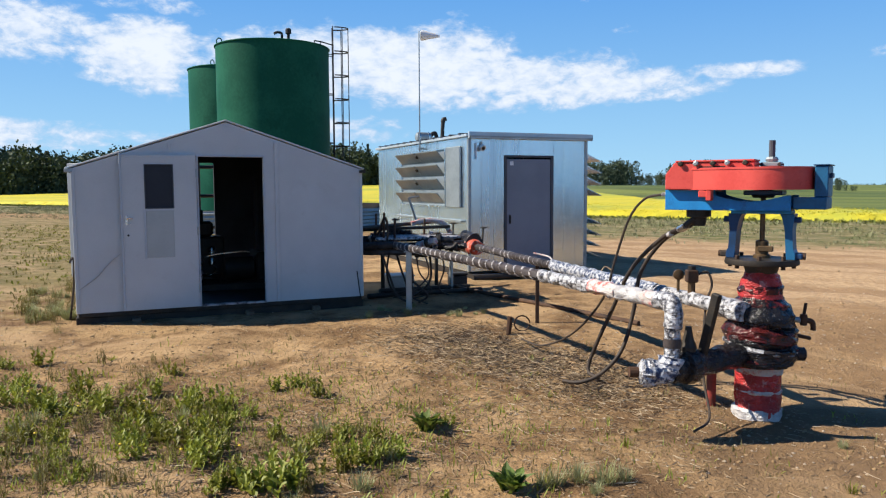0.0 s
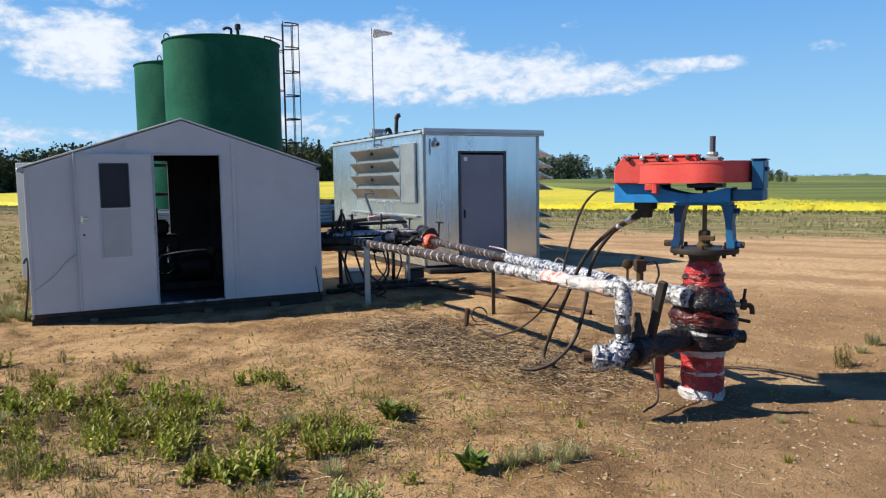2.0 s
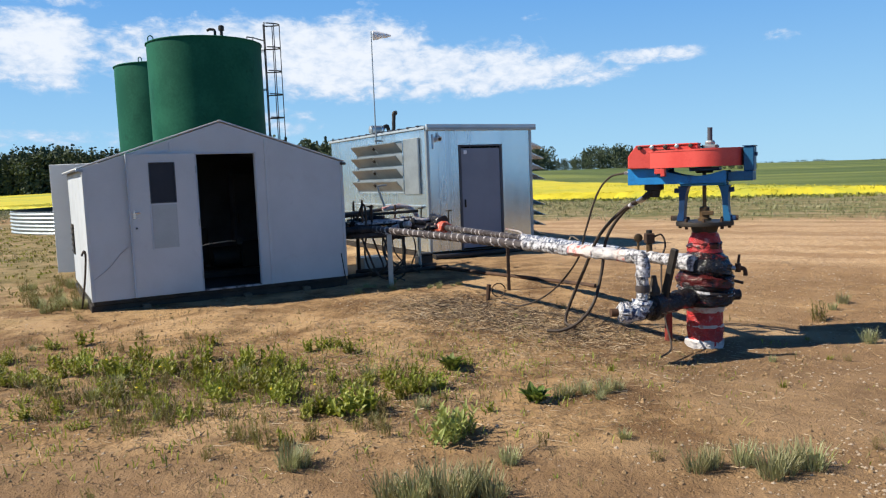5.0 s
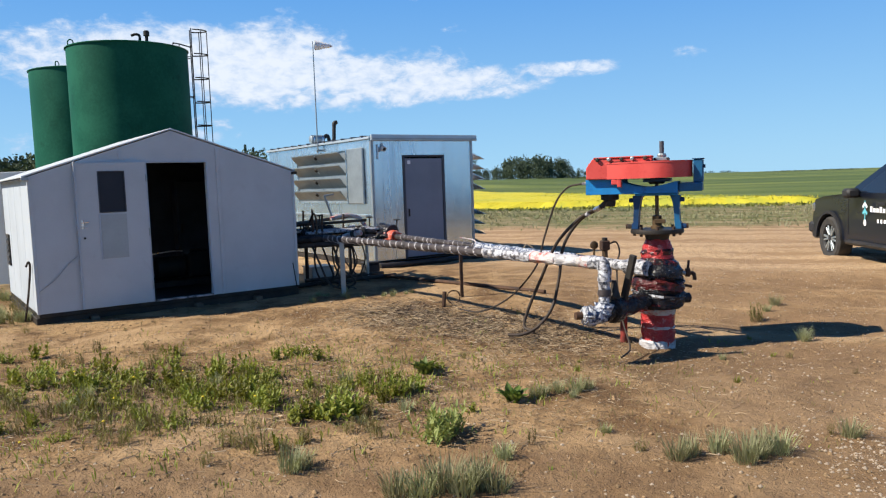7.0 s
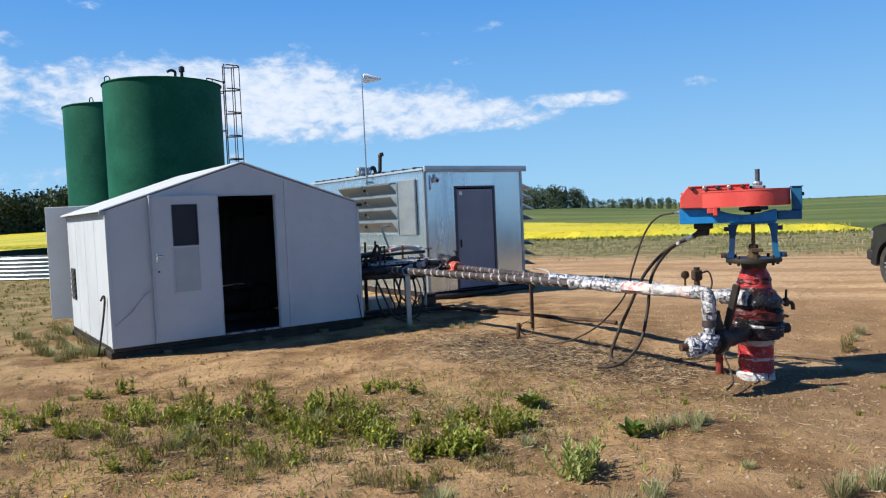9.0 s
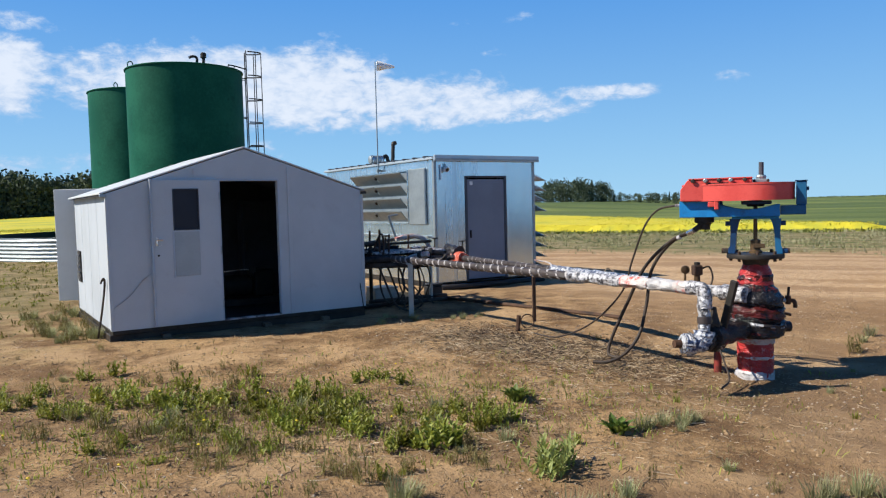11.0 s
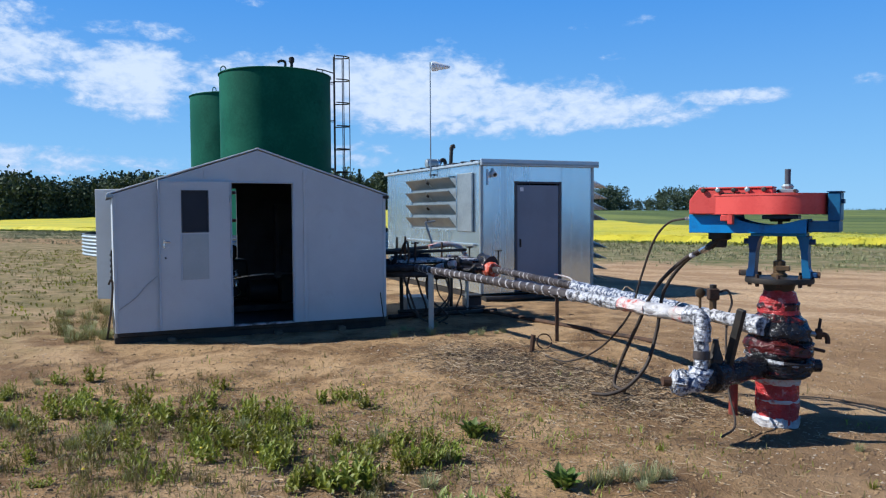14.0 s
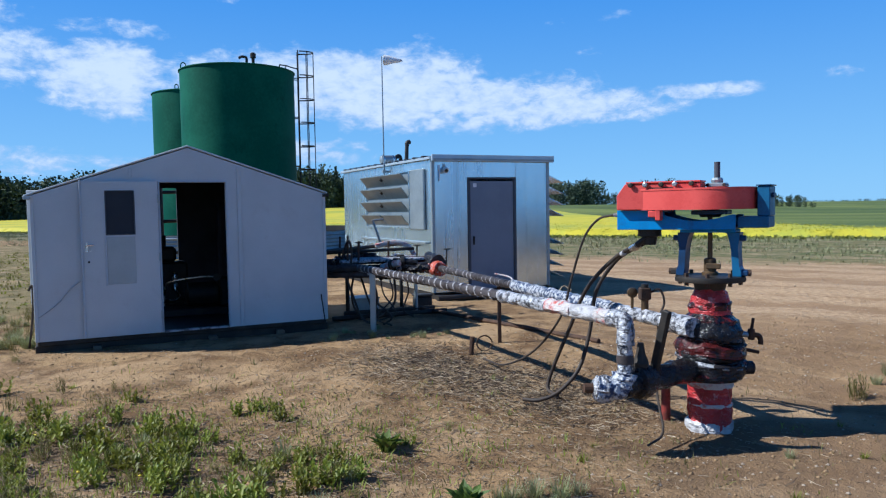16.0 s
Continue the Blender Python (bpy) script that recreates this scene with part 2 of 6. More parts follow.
def leaf_mat(name, a, b, through, per):
    """Thin foliage: a diffuse face that lets part of the light through; tones vary from leaf to leaf and plant to plant."""
    m = bpy.data.materials.new(name)
    m.use_nodes = True
    n = Nodes(m.node_tree)
    vec = n.add("ShaderNodeTexCoord").outputs["Object"]
    leafwise = n.add("ShaderNodeNewGeometry").outputs["Random Per Island"]
    col = n.mix(n.math("ADD", n.math("MULTIPLY", leafwise, 0.6), n.math("MULTIPLY", n.noise(vec, 9.0, 3.0), 0.4)), a, b)
    hsv = n.add("ShaderNodeHueSaturation")
    n.link(col, hsv.inputs["Color"])
    r = n.add("ShaderNodeObjectInfo").outputs["Random"]
    n.link(n.math("MULTIPLY_ADD", r, 2 * per, 1 - per), hsv.inputs["Value"])
    n.link(n.math("MULTIPLY_ADD", r, 0.04, 0.48), hsv.inputs["Hue"])
    sh = n.add("ShaderNodeBsdfPrincipled")
    n.link(hsv.outputs[0], sh.inputs["Base Color"])
    sh.inputs["Roughness"].default_value, sh.inputs["Specular IOR Level"].default_value = 0.5, 0.3
    tr = n.add("ShaderNodeBsdfTranslucent")
    n.link(n.mix(0.35, hsv.outputs[0], (0.30, 0.34, 0.03)), tr.inputs["Color"])
    both = n.add("ShaderNodeMixShader")
    both.inputs[0].default_value = through
    n.link(sh.outputs[0], both.inputs[1]), n.link(tr.outputs[0], both.inputs[2])
    n.link(both.outputs[0], n.add("ShaderNodeOutputMaterial").inputs[0])
    return m


LEAF = leaf_mat("weed_leaf", (0.085, 0.112, 0.010), (0.34, 0.335, 0.060), 0.34, 0.30)
LEAF_DOCK = leaf_mat("broad_leaf", (0.060, 0.095, 0.018), (0.14, 0.18, 0.040), 0.30, 0.15)
LEAF_PALE = leaf_mat("pale_leaf", (0.20, 0.25, 0.060), (0.34, 0.36, 0.13), 0.35, 0.12)
LEAF_DRY = leaf_mat("dry_weed", (0.21, 0.145, 0.060), (0.125, 0.125, 0.035), 0.20, 0.25)
GRASS = leaf_mat("grass_blade", (0.20, 0.225, 0.105), (0.34, 0.32, 0.18), 0.25, 0.2)
VERGE = mat("verge_weeds", (0.17, 0.19, 0.085), (0.33, 0.30, 0.18), 0.75, 0.0, 0.5, 4.0, 0.1)
CLOD = mat("earth_clod", (0.30, 0.20, 0.105), (0.19, 0.125, 0.066), 0.9, 0.0, 3.0, 30, 0.3)
TWIG = mat("dark_twig", (0.0840, 0.0546, 0.0336), (0.0420, 0.0294, 0.0210), 0.85, 0.0, 3.0, 20, 0.1)
STRAW = mat("straw", (0.33, 0.245, 0.15), (0.15, 0.103, 0.06), 0.8, 0.0, 3.0, 20, 0.1)
STRAW_PALE = mat("bleached_straw", (0.48, 0.39, 0.27), (0.30, 0.23, 0.15), 0.8, 0.0, 3.0, 20, 0.1)
STONE = mat("pebble", (0.3528, 0.2856, 0.2100), (0.2352, 0.1848, 0.1344), 0.8, 0.0, 3.0, 30, 0.2)
FLOWER = mat("yellow_flower", (0.6300, 0.4620, 0.0168), (0.5460, 0.4032, 0.0252), 0.6)
WOODS = mat("far_woods", (0.040, 0.062, 0.036), (0.072, 0.098, 0.052), 0.8, 0.0, 0.12, 1.0, 0.2)
CANOLA = mat("canola_bloom", (0.50, 0.43, 0.022), (0.30, 0.33, 0.045), 0.8, 0.0, 0.06, 1.2, 0.1, lo=0.44, hi=0.62)
CANOLA_STEM = mat("canola_stem", (0.1680, 0.2100, 0.0420), (0.2352, 0.2352, 0.0420), 0.8, 0.0, 0.4, 3.0, 0.3)


def ground_material():
    m = bpy.data.materials.new("ground")
    m.use_nodes = True
    n = Nodes(m.node_tree)
    pos = n.add("ShaderNodeNewGeometry").outputs["Position"]
    sep = n.add("ShaderNodeSeparateXYZ")
    n.link(pos, sep.inputs[0])
    x, y = sep.outputs[0], sep.outputs[1]
    q = n.math("ADD", n.math("MULTIPLY", x, 0.525), n.math("MULTIPLY", y, 0.851))
    broad, mid, fine, tiny = n.noise(pos, 0.35, 5), n.noise(pos, 1.7, 7, 0.62, 0.3), n.noise(pos, 11, 6, 0.65), n.noise(pos, 70, 4, 0.6)
    soil = n.mix(n.step(mid, 0.36, 0.64), (0.150, 0.084, 0.037), (0.372, 0.238, 0.115))
    soil = n.mix(n.math("MULTIPLY", n.step(fine, 0.5, 0.66), 0.65), soil, (0.092, 0.058, 0.029))
    soil = n.mix(n.math("MULTIPLY", n.step(tiny, 0.54, 0.68), 0.50), soil, (0.40, 0.285, 0.160))
    soil = n.mix(n.math("MULTIPLY", n.step(tiny, 0.46, 0.34), 0.45), soil, (0.085, 0.052, 0.026))
    # old leaf litter and damp earth under the belt of weeds
    bx, by = n.math("ADD", x, 2.3), n.math("SUBTRACT", y, 5.1)
    along_belt = n.math("ADD", n.math("MULTIPLY", bx, 0.94), n.math("MULTIPLY", by, -0.34))
    across = n.math("ADD", n.math("MULTIPLY", bx, 0.34), n.math("MULTIPLY", by, 0.94))
    litter = n.math("SQRT", n.math("ADD", n.math("MULTIPLY", n.math("MULTIPLY", along_belt, along_belt), 0.14), n.math("MULTIPLY", across, across)))
    litter = n.step(n.math("ADD", litter, n.math("MULTIPLY", mid, 1.5)), 2.0, 0.9)
    soil = n.mix(n.math("MULTIPLY", litter, 0.6), soil, n.mix(n.step(fine, 0.4, 0.6), (0.11, 0.070, 0.036), (0.24, 0.17, 0.105)))
    # damp darker earth round the well
    dx, dy = n.math("SUBTRACT", x, 2.6), n.math("SUBTRACT", y, 5.4)
    damp = n.step(n.math("ADD", n.math("SQRT", n.math("ADD", n.math("MULTIPLY", dx, dx), n.math("MULTIPLY", n.math("MULTIPLY", dy, dy), 1.6))), n.math("MULTIPLY", mid, 2.2)), 3.6, 1.9)
    soil = n.mix(n.math("MULTIPLY", damp, 0.55), soil, (0.104, 0.066, 0.037))
    # wheel ruts run along the track
    rot = n.add("ShaderNodeVectorRotate")
    rot.rotation_type = "Z_AXIS"
    n.link(pos, rot.inputs["Vector"])
    rot.inputs["Angle"].default_value = radians(31.7)
    mapping = n.add("ShaderNodeMapping")
    mapping.inputs["Scale"].default_value = (0.09, 0.75, 1.0)
    n.link(rot.outputs[0], mapping.inputs[0])
    ruts = n.noise(mapping.outputs[0], 1.6, 5, 0.55, 0.2)
    east = n.math("MULTIPLY", n.step(n.math("ADD", x, n.math("MULTIPLY", mid, 2)), 1.5, 4.5), 0.75)
    soil = n.mix(n.math("MULTIPLY", east, n.step(ruts, 0.37, 0.55)), soil, (0.235, 0.145, 0.075))
    soil = n.mix(n.math("MULTIPLY", east, n.step(ruts, 0.49, 0.38)), soil, (0.41, 0.280, 0.158))
    vor = n.add("ShaderNodeTexVoronoi")
    n.link(pos, vor.inputs["Vector"])
    vor.inputs["Scale"].default_value = 30
    grit = n.step(vor.outputs["Distance"], 0.24, 0.14)
    soil = n.mix(n.math("MULTIPLY", n.math("MULTIPLY", grit, n.step(mid, 0.4, 0.6)), 0.45), soil, (0.384, 0.320, 0.232))
    # the pale gravel road
    road = n.math("MULTIPLY", n.step(n.math("ADD", q, n.math("MULTIPLY", mid, 3)), 11.5, 14), n.step(n.math("ADD", q, n.math("MULTIPLY", mid, 3)), 26, 23.5))
    gravel = n.mix(n.step(fine, 0.35, 0.65), (0.35, 0.228, 0.128), (0.56, 0.400, 0.24))
    gravel = n.mix(n.math("MULTIPLY", n.step(n.math("ADD", ruts, n.math("MULTIPLY", n.math("SUBTRACT", mid, 0.5), 0.5)), 0.44, 0.62), 0.8), gravel, (0.28, 0.175, 0.094))
    soil = n.mix(n.math("MULTIPLY", n.math("MULTIPLY", road, n.step(x, -1.0, 4.0)), 0.8), soil, gravel)
    weeds = n.mix(n.step(n.noise(pos, 2.4, 7, 0.7), 0.4, 0.62), (0.076, 0.096, 0.027), (0.192, 0.164, 0.068))
    weeds = n.mix(n.math("MULTIPLY", n.step(fine, 0.5, 0.7), 0.5), weeds, (0.216, 0.184, 0.120))
    bare = n.step(n.math("ADD", n.math("MULTIPLY", n.noise(mapping.outputs[0], 3.0, 5, 0.6), 0.7), n.math("MULTIPLY", mid, 0.3)), 0.48, 0.60)
    weeds = n.mix(n.math("MULTIPLY", bare, 0.75), weeds, (0.34, 0.25, 0.155))
    edge = n.math("ADD", q, n.math("MULTIPLY", n.math("SUBTRACT", broad, 0.5), 7))
    green = n.step(n.math("ADD", edge, n.math("MULTIPLY", mid, 5)), 22.5, 27)
    west = n.math("MULTIPLY", n.step(n.math("ADD", n.math("MULTIPLY", x, -1.0), n.math("MULTIPLY", n.math("SUBTRACT", mid, 0.5), 9)), 4.5, 8.5), 0.62)
    track = n.math("MULTIPLY", n.step(n.math("ABSOLUTE", n.math("SUBTRACT", edge, 24)), 3.0, 1.5), n.step(x, -6, -12))
    green = n.math("MULTIPLY", n.math("MAXIMUM", green, west), n.math("SUBTRACT", 1.0, n.math("MULTIPLY", track, 0.85)))
    light = n.mix(n.step(n.noise(pos, 0.8, 6, 0.6, 0.5), 0.50, 0.62), soil, (0.43, 0.290, 0.155))
    soil = n.mix(n.math("MULTIPLY", n.math("SUBTRACT", 1.0, damp), n.math("SUBTRACT", 0.7, n.math("MULTIPLY", east, 0.75))), soil, light)
    # smooth packed earth where vehicles turn, with the print of a tread
    lane = n.math("ADD", n.math("ADD", y, n.math("MULTIPLY", x, 0.12)), n.math("MULTIPLY", mid, 0.9))
    packed = n.math("MULTIPLY", n.step(lane, 4.35, 3.6), n.step(x, 9.0, 6.0))
    packed = n.math("MAXIMUM", packed, n.math("MULTIPLY", n.step(n.math("ADD", x, mid), 1.0, 2.6), n.step(n.math("ADD", y, mid), 6.4, 4.6)))
    smooth_soil = n.mix(n.step(n.math("ADD", n.math("MULTIPLY", n.noise(mapping.outputs[0], 3.0, 5, 0.6, 0.5), 0.35), n.math("MULTIPLY", n.noise(pos, 1.3, 6, 0.65, 0.4), 0.65)), 0.40, 0.62), (0.165, 0.101, 0.052), (0.270, 0.176, 0.096))
    soil = n.mix(n.math("MULTIPLY", packed, 0.8), soil, smooth_soil)
    col = n.mix(green, soil, weeds)
    crop = n.mix(n.step(n.noise(pos, 0.012, 5, 0.6), 0.42, 0.6), (0.085, 0.118, 0.034), (0.165, 0.195, 0.050))
    bands = n.step(n.noise(mapping.outputs[0], 0.05, 3, 0.6), 0.44, 0.56)
    crop = n.mix(n.math("MULTIPLY", bands, 0.5), crop, (0.042, 0.068, 0.026))
    col = n.mix(n.step(q, 39, 46), col, crop)
    sh = n.add("ShaderNodeBsdfPrincipled")
    n.link(col, sh.inputs["Base Color"])
    sh.inputs["Roughness"].default_value, sh.inputs["Specular IOR Level"].default_value = 0.9, 0.2
    h = n.math("ADD", n.math("ADD", n.math("MULTIPLY", mid, 0.5), n.math("MULTIPLY", fine, 0.35)), n.math("ADD", n.math("MULTIPLY", tiny, 0.12), n.math("MULTIPLY", grit, 0.12)))
    bp = n.add("ShaderNodeBump")
    bp.inputs["Strength"].default_value, bp.inputs["Distance"].default_value = 1.0, 0.09
    n.link(h, bp.inputs["Height"])
    n.link(bp.outputs[0], sh.inputs["Normal"])
    n.link(sh.outputs[0], n.add("ShaderNodeOutputMaterial").inputs[0])
    return m


GROUND = ground_material()


# ---- building helpers ----
def thing(name, m=None, label="", category="", group="", kind=""):
    """An Empty that parents the parts of one thing."""
    e = new(name)
    e.empty_display_size = 0.2
    e.matrix_world = m or Matrix()
    return tagged(e, label, category, group, kind)


def part(name, bm, material, parent=None, label="", smooth=False):
    """Links a bmesh as one mesh object under a thing or a part."""
    me = bpy.data.meshes.new(name)
    bmesh.ops.recalc_face_normals(bm, faces=bm.faces)
    bm.to_mesh(me)
    bm.free()
    if smooth:
        me.polygons.foreach_set("use_smooth", [True] * len(me.polygons))
        me.set_sharp_from_angle(angle=radians(38))
    me.materials.append(material)
    ob = new(name, me)
    ob.parent = parent
    return tagged(ob, label)


def raw(name, verts, faces, material, parent=None, label="", smooth=False):
    me = bpy.data.meshes.new(name)
    me.from_pydata(verts, [], faces)
    if smooth:
        me.polygons.foreach_set("use_smooth", [True] * len(me.polygons))
    me.materials.append(material)
    ob = new(name, me)
    ob.parent = parent
    return tagged(ob, label)


def box(x0, x1, y0, y1, z0, z1, bevel=0.006, bm=None, m=None):
    bm = bm or bmesh.new()
    vs = [bm.verts.new(p) for p in ((x0, y0, z0), (x1, y0, z0), (x1, y1, z0), (x0, y1, z0), (x0, y0, z1), (x1, y0, z1), (x1, y1, z1), (x0, y1, z1))]
    fs = [bm.faces.new([vs[i] for i in f]) for f in ((3, 2, 1, 0), (4, 5, 6, 7), (0, 1, 5, 4), (1, 2, 6, 5), (2, 3, 7, 6), (3, 0, 4, 7))]
    if m is not None:
        bmesh.ops.transform(bm, matrix=m, verts=vs)
    if bevel:
        es = list({e for f in fs for e in f.edges})
        bmesh.ops.bevel(bm, geom=es, offset=bevel, segments=1, affect="EDGES")
    return bm


def prism(outline, y0, y1, bm=None, bevel=0.0):
    """An outline in x, z drawn out from y0 to y1."""
    bm = bm or bmesh.new()
    a = [bm.verts.new((x, y0, z)) for x, z in outline]
    b = [bm.verts.new((x, y1, z)) for x, z in outline]
    fs = [bm.faces.new(a), bm.faces.new(b[::-1])]
    k = len(a)
    fs += [bm.faces.new((a[i], b[i], b[(i + 1) % k], a[(i + 1) % k])) for i in range(k)]
    if bevel:
        bmesh.ops.bevel(bm, geom=list({e for f in fs for e in f.edges}), offset=bevel, segments=1, affect="EDGES")
    return bm


def slab(outline, z0, z1, bm=None, bevel=0.0):
    """An outline in x, y drawn out from z0 to z1."""
    bm = bm or bmesh.new()
    a = [bm.verts.new((x, y, z0)) for x, y in outline]
    b = [bm.verts.new((x, y, z1)) for x, y in outline]
    fs = [bm.faces.new(a[::-1]), bm.faces.new(b)]
    k = len(a)
    fs += [bm.faces.new((a[i], a[(i + 1) % k], b[(i + 1) % k], b[i])) for i in range(k)]
    if bevel:
        bmesh.ops.bevel(bm, geom=list(fs[1].edges), offset=bevel, segments=1, affect="EDGES")
    return bm


def lathe(profile, seg=24, bm=None, m=None, wobble=0.0, seed=0):
    """Rings of (radius, z) turned round z; wobble makes the skin lumpy."""
    bm = bm or bmesh.new()
    rings = []
    for r, z in profile:
        ring = []
        for i in range(seg):
            a = 2 * math.pi * i / seg
            k = 1 + wobble * noise.noise((math.cos(a) * 2.1 + seed, math.sin(a) * 2.1, z * 9)) if wobble else 1
            ring.append(bm.verts.new((r * k * math.cos(a), r * k * math.sin(a), z)))
        rings.append(ring)
    for a, b in zip(rings, rings[1:]):
        for i in range(seg):
            bm.faces.new((a[i], a[(i + 1) % seg], b[(i + 1) % seg], b[i]))
    bm.faces.new(rings[0][::-1]), bm.faces.new(rings[-1])
    if m is not None:
        bmesh.ops.transform(bm, matrix=m, verts=[v for r in rings for v in r])
    return bm


def along(p0, p1):
    """A pose at p0 whose z points to p1, and the distance."""
    d = Vector(p1) - Vector(p0)
    return Matrix.Translation(p0) @ d.to_track_quat("Z", "Y").to_matrix().to_4x4(), d.length


def rod(p0, p1, r, seg=10, bm=None, r1=None):
    m, far = along(p0, p1)
    return lathe([(r, 0), (r if r1 is None else r1, far)], seg, bm, m)


def glide(points, steps=8):
    """A smooth line (Catmull-Rom) through points."""
    pts = [Vector(p) for p in points]
    pts = [pts[0] * 2 - pts[1], *pts, pts[-1] * 2 - pts[-2]]
    out = []
    for a, b, c, d in zip(pts, pts[1:], pts[2:], pts[3:]):
        for i in range(steps):
            t = i / steps
            out.append(0.5 * (2 * b + (c - a) * t + (2 * a - 5 * b + 4 * c - d) * t * t + (3 * b - a - 3 * c + d) * t ** 3))
    return out + [pts[-2]]


def tube(points, r, seg=10, bm=None, lump=0.0, seed=0.0):
    """A pipe along a line of points; lump makes its wrapping uneven."""
    bm = bm or bmesh.new()
    pts = [Vector(p) for p in points]
    side, rings = None, []
    for i, p in enumerate(pts):
        d = (pts[min(i + 1, len(pts) - 1)] - pts[max(i - 1, 0)]).normalized()
        side = d.orthogonal().normalized() if side is None else (side - d * side.dot(d)).normalized()
        up, ring = d.cross(side), []
        for k in range(seg):
            a = 2 * math.pi * k / seg
            rr = r * (1 + lump * noise.noise((i * 0.43 + seed, math.cos(a) * 1.3, math.sin(a) * 1.3 + seed)))
            ring.append(bm.verts.new(p + (side * math.cos(a) + up * math.sin(a)) * rr))
        rings.append(ring)
    for a, b in zip(rings, rings[1:]):
        for k in range(seg):
            bm.faces.new((a[k], a[(k + 1) % seg], b[(k + 1) % seg], b[k]))
    bm.faces.new(rings[0][::-1]), bm.faces.new(rings[-1])
    return bm


def straight(p0, p1, gap=0.03):
    a, b = Vector(p0), Vector(p1)
    k = max(2, int((b - a).length / gap))
    return [a.lerp(b, i / k) for i in range(k + 1)]


def helix(p0, p1, r, pitch, width, bm=None, seed=0):
    """A band of tape wound round a pipe from p0 to p1."""
    bm = bm or bmesh.new()
    m, far = along(p0, p1)
    turns = far / pitch
    k, prev = int(turns * 10), None
    for i in range(k + 1):
        s, a = far * i / k, 2 * math.pi * turns * i / k
        w = width * (0.75 + 0.5 * noise.noise((s * 5 + seed, 0.3, seed)))
        rr = r * (1 + 0.06 * noise.noise((s * 9, a, seed)))
        row = [bm.verts.new(m @ Vector((q * math.cos(a), q * math.sin(a), s + o))) for q, o in ((r * 0.9, -w / 2), (rr, -w / 2.3), (rr, w / 2.3), (r * 0.9, w / 2))]
        if prev:
            for j in range(3):
                bm.faces.new((prev[j], row[j], row[j + 1], prev[j + 1]))
        prev = row
    return bm


def smooth01(a, b, v):
    t = min(1.0, max(0.0, (v - a) / (b - a)))
    return t * t * (3 - 2 * t)


def ground_z(x, y):
    """Height of the ground: level, a little higher by the buildings, finely uneven near by."""
    d = math.hypot(x, y - 5)
    z = 0.085 * smooth01(6.3, 8.8, y) * smooth01(-14, -8, x) * (1 - smooth01(20, 40, y))
    u, q = 0.851 * x - 0.525 * y, 0.525 * x + 0.851 * y
    z += 1.9 * smooth01(55, 150, q) * smooth01(-15, -65, u)
    z -= 0.05 * math.exp(-((x - 2.3) ** 2 + (y - 5.6) ** 2) / 1.6)
    # low windrows that the grader left along the track
    z += 0.016 * smooth01(9.5, 10.5, q) * (1 - smooth01(20, 23, q)) * smooth01(2.0, 4.5, x) * (math.sin(q * 1.7 + 2.5 * noise.noise((u * 0.06, q * 0.3, 2.0))) + 1.2 * noise.noise((u * 0.3, q * 1.5, 3.0)))
    near = 1 - smooth01(14, 40, d)
    z += near * (0.028 * noise.noise((x * 0.7, y * 0.7, 1.0)) + 0.016 * noise.noise((x * 2.6, y * 2.6, 4.0)) + 0.013 * noise.noise((x * 6.3, y * 6.3, 9.0)))
    return z


# ---- ground ----
def build_ground():
    def lines(a, b, gap):
        mid = list(np.arange(a, b + gap / 2, gap))
        out, s = [], gap
        v = 0.0
        while v < 3200:
            s *= 1.17
            v += s
            out.append(v)
        return [a - o for o in reversed(out)] + mid + [b + o for o in out]

    xs, ys = lines(-6.5, 6.5, 0.085), lines(1.0, 12.0, 0.085)
    verts = [(x, y, ground_z(x, y)) for y in ys for x in xs]
    w = len(xs)
    faces = [(j * w + i, j * w + i + 1, (j + 1) * w + i + 1, (j + 1) * w + i) for j in range(len(ys) - 1) for i in range(w - 1)]
    tagged(raw("ground", verts, faces, GROUND, None, "", True), "sandy brown bare earth with straw, gravel and weeds", "ground", "", "structure")


build_ground()


# ---- shed ----
def ring_plate(outer, inner, y0, y1):
    """A plate in x, z with one rectangular opening through it."""
    bm = bmesh.new()
    rows = []
    for y in (y0, y1):
        for x0, x1, z0, z1 in (outer, inner):
            rows.append([bm.verts.new(p) for p in ((x0, y, z0), (x1, y, z0), (x1, y, z1), (x0, y, z1))])
    fo, fi, bo, bi = rows
    for i in range(4):
        j = (i + 1) % 4
        bm.faces.new((fo[i], fo[j], fi[j], fi[i])), bm.faces.new((bo[j], bo[i], bi[i], bi[j]))
        bm.faces.new((fo[j], fo[i], bo[i], bo[j])), bm.faces.new((fi[i], fi[j], bi[j], bi[i]))
    return bm


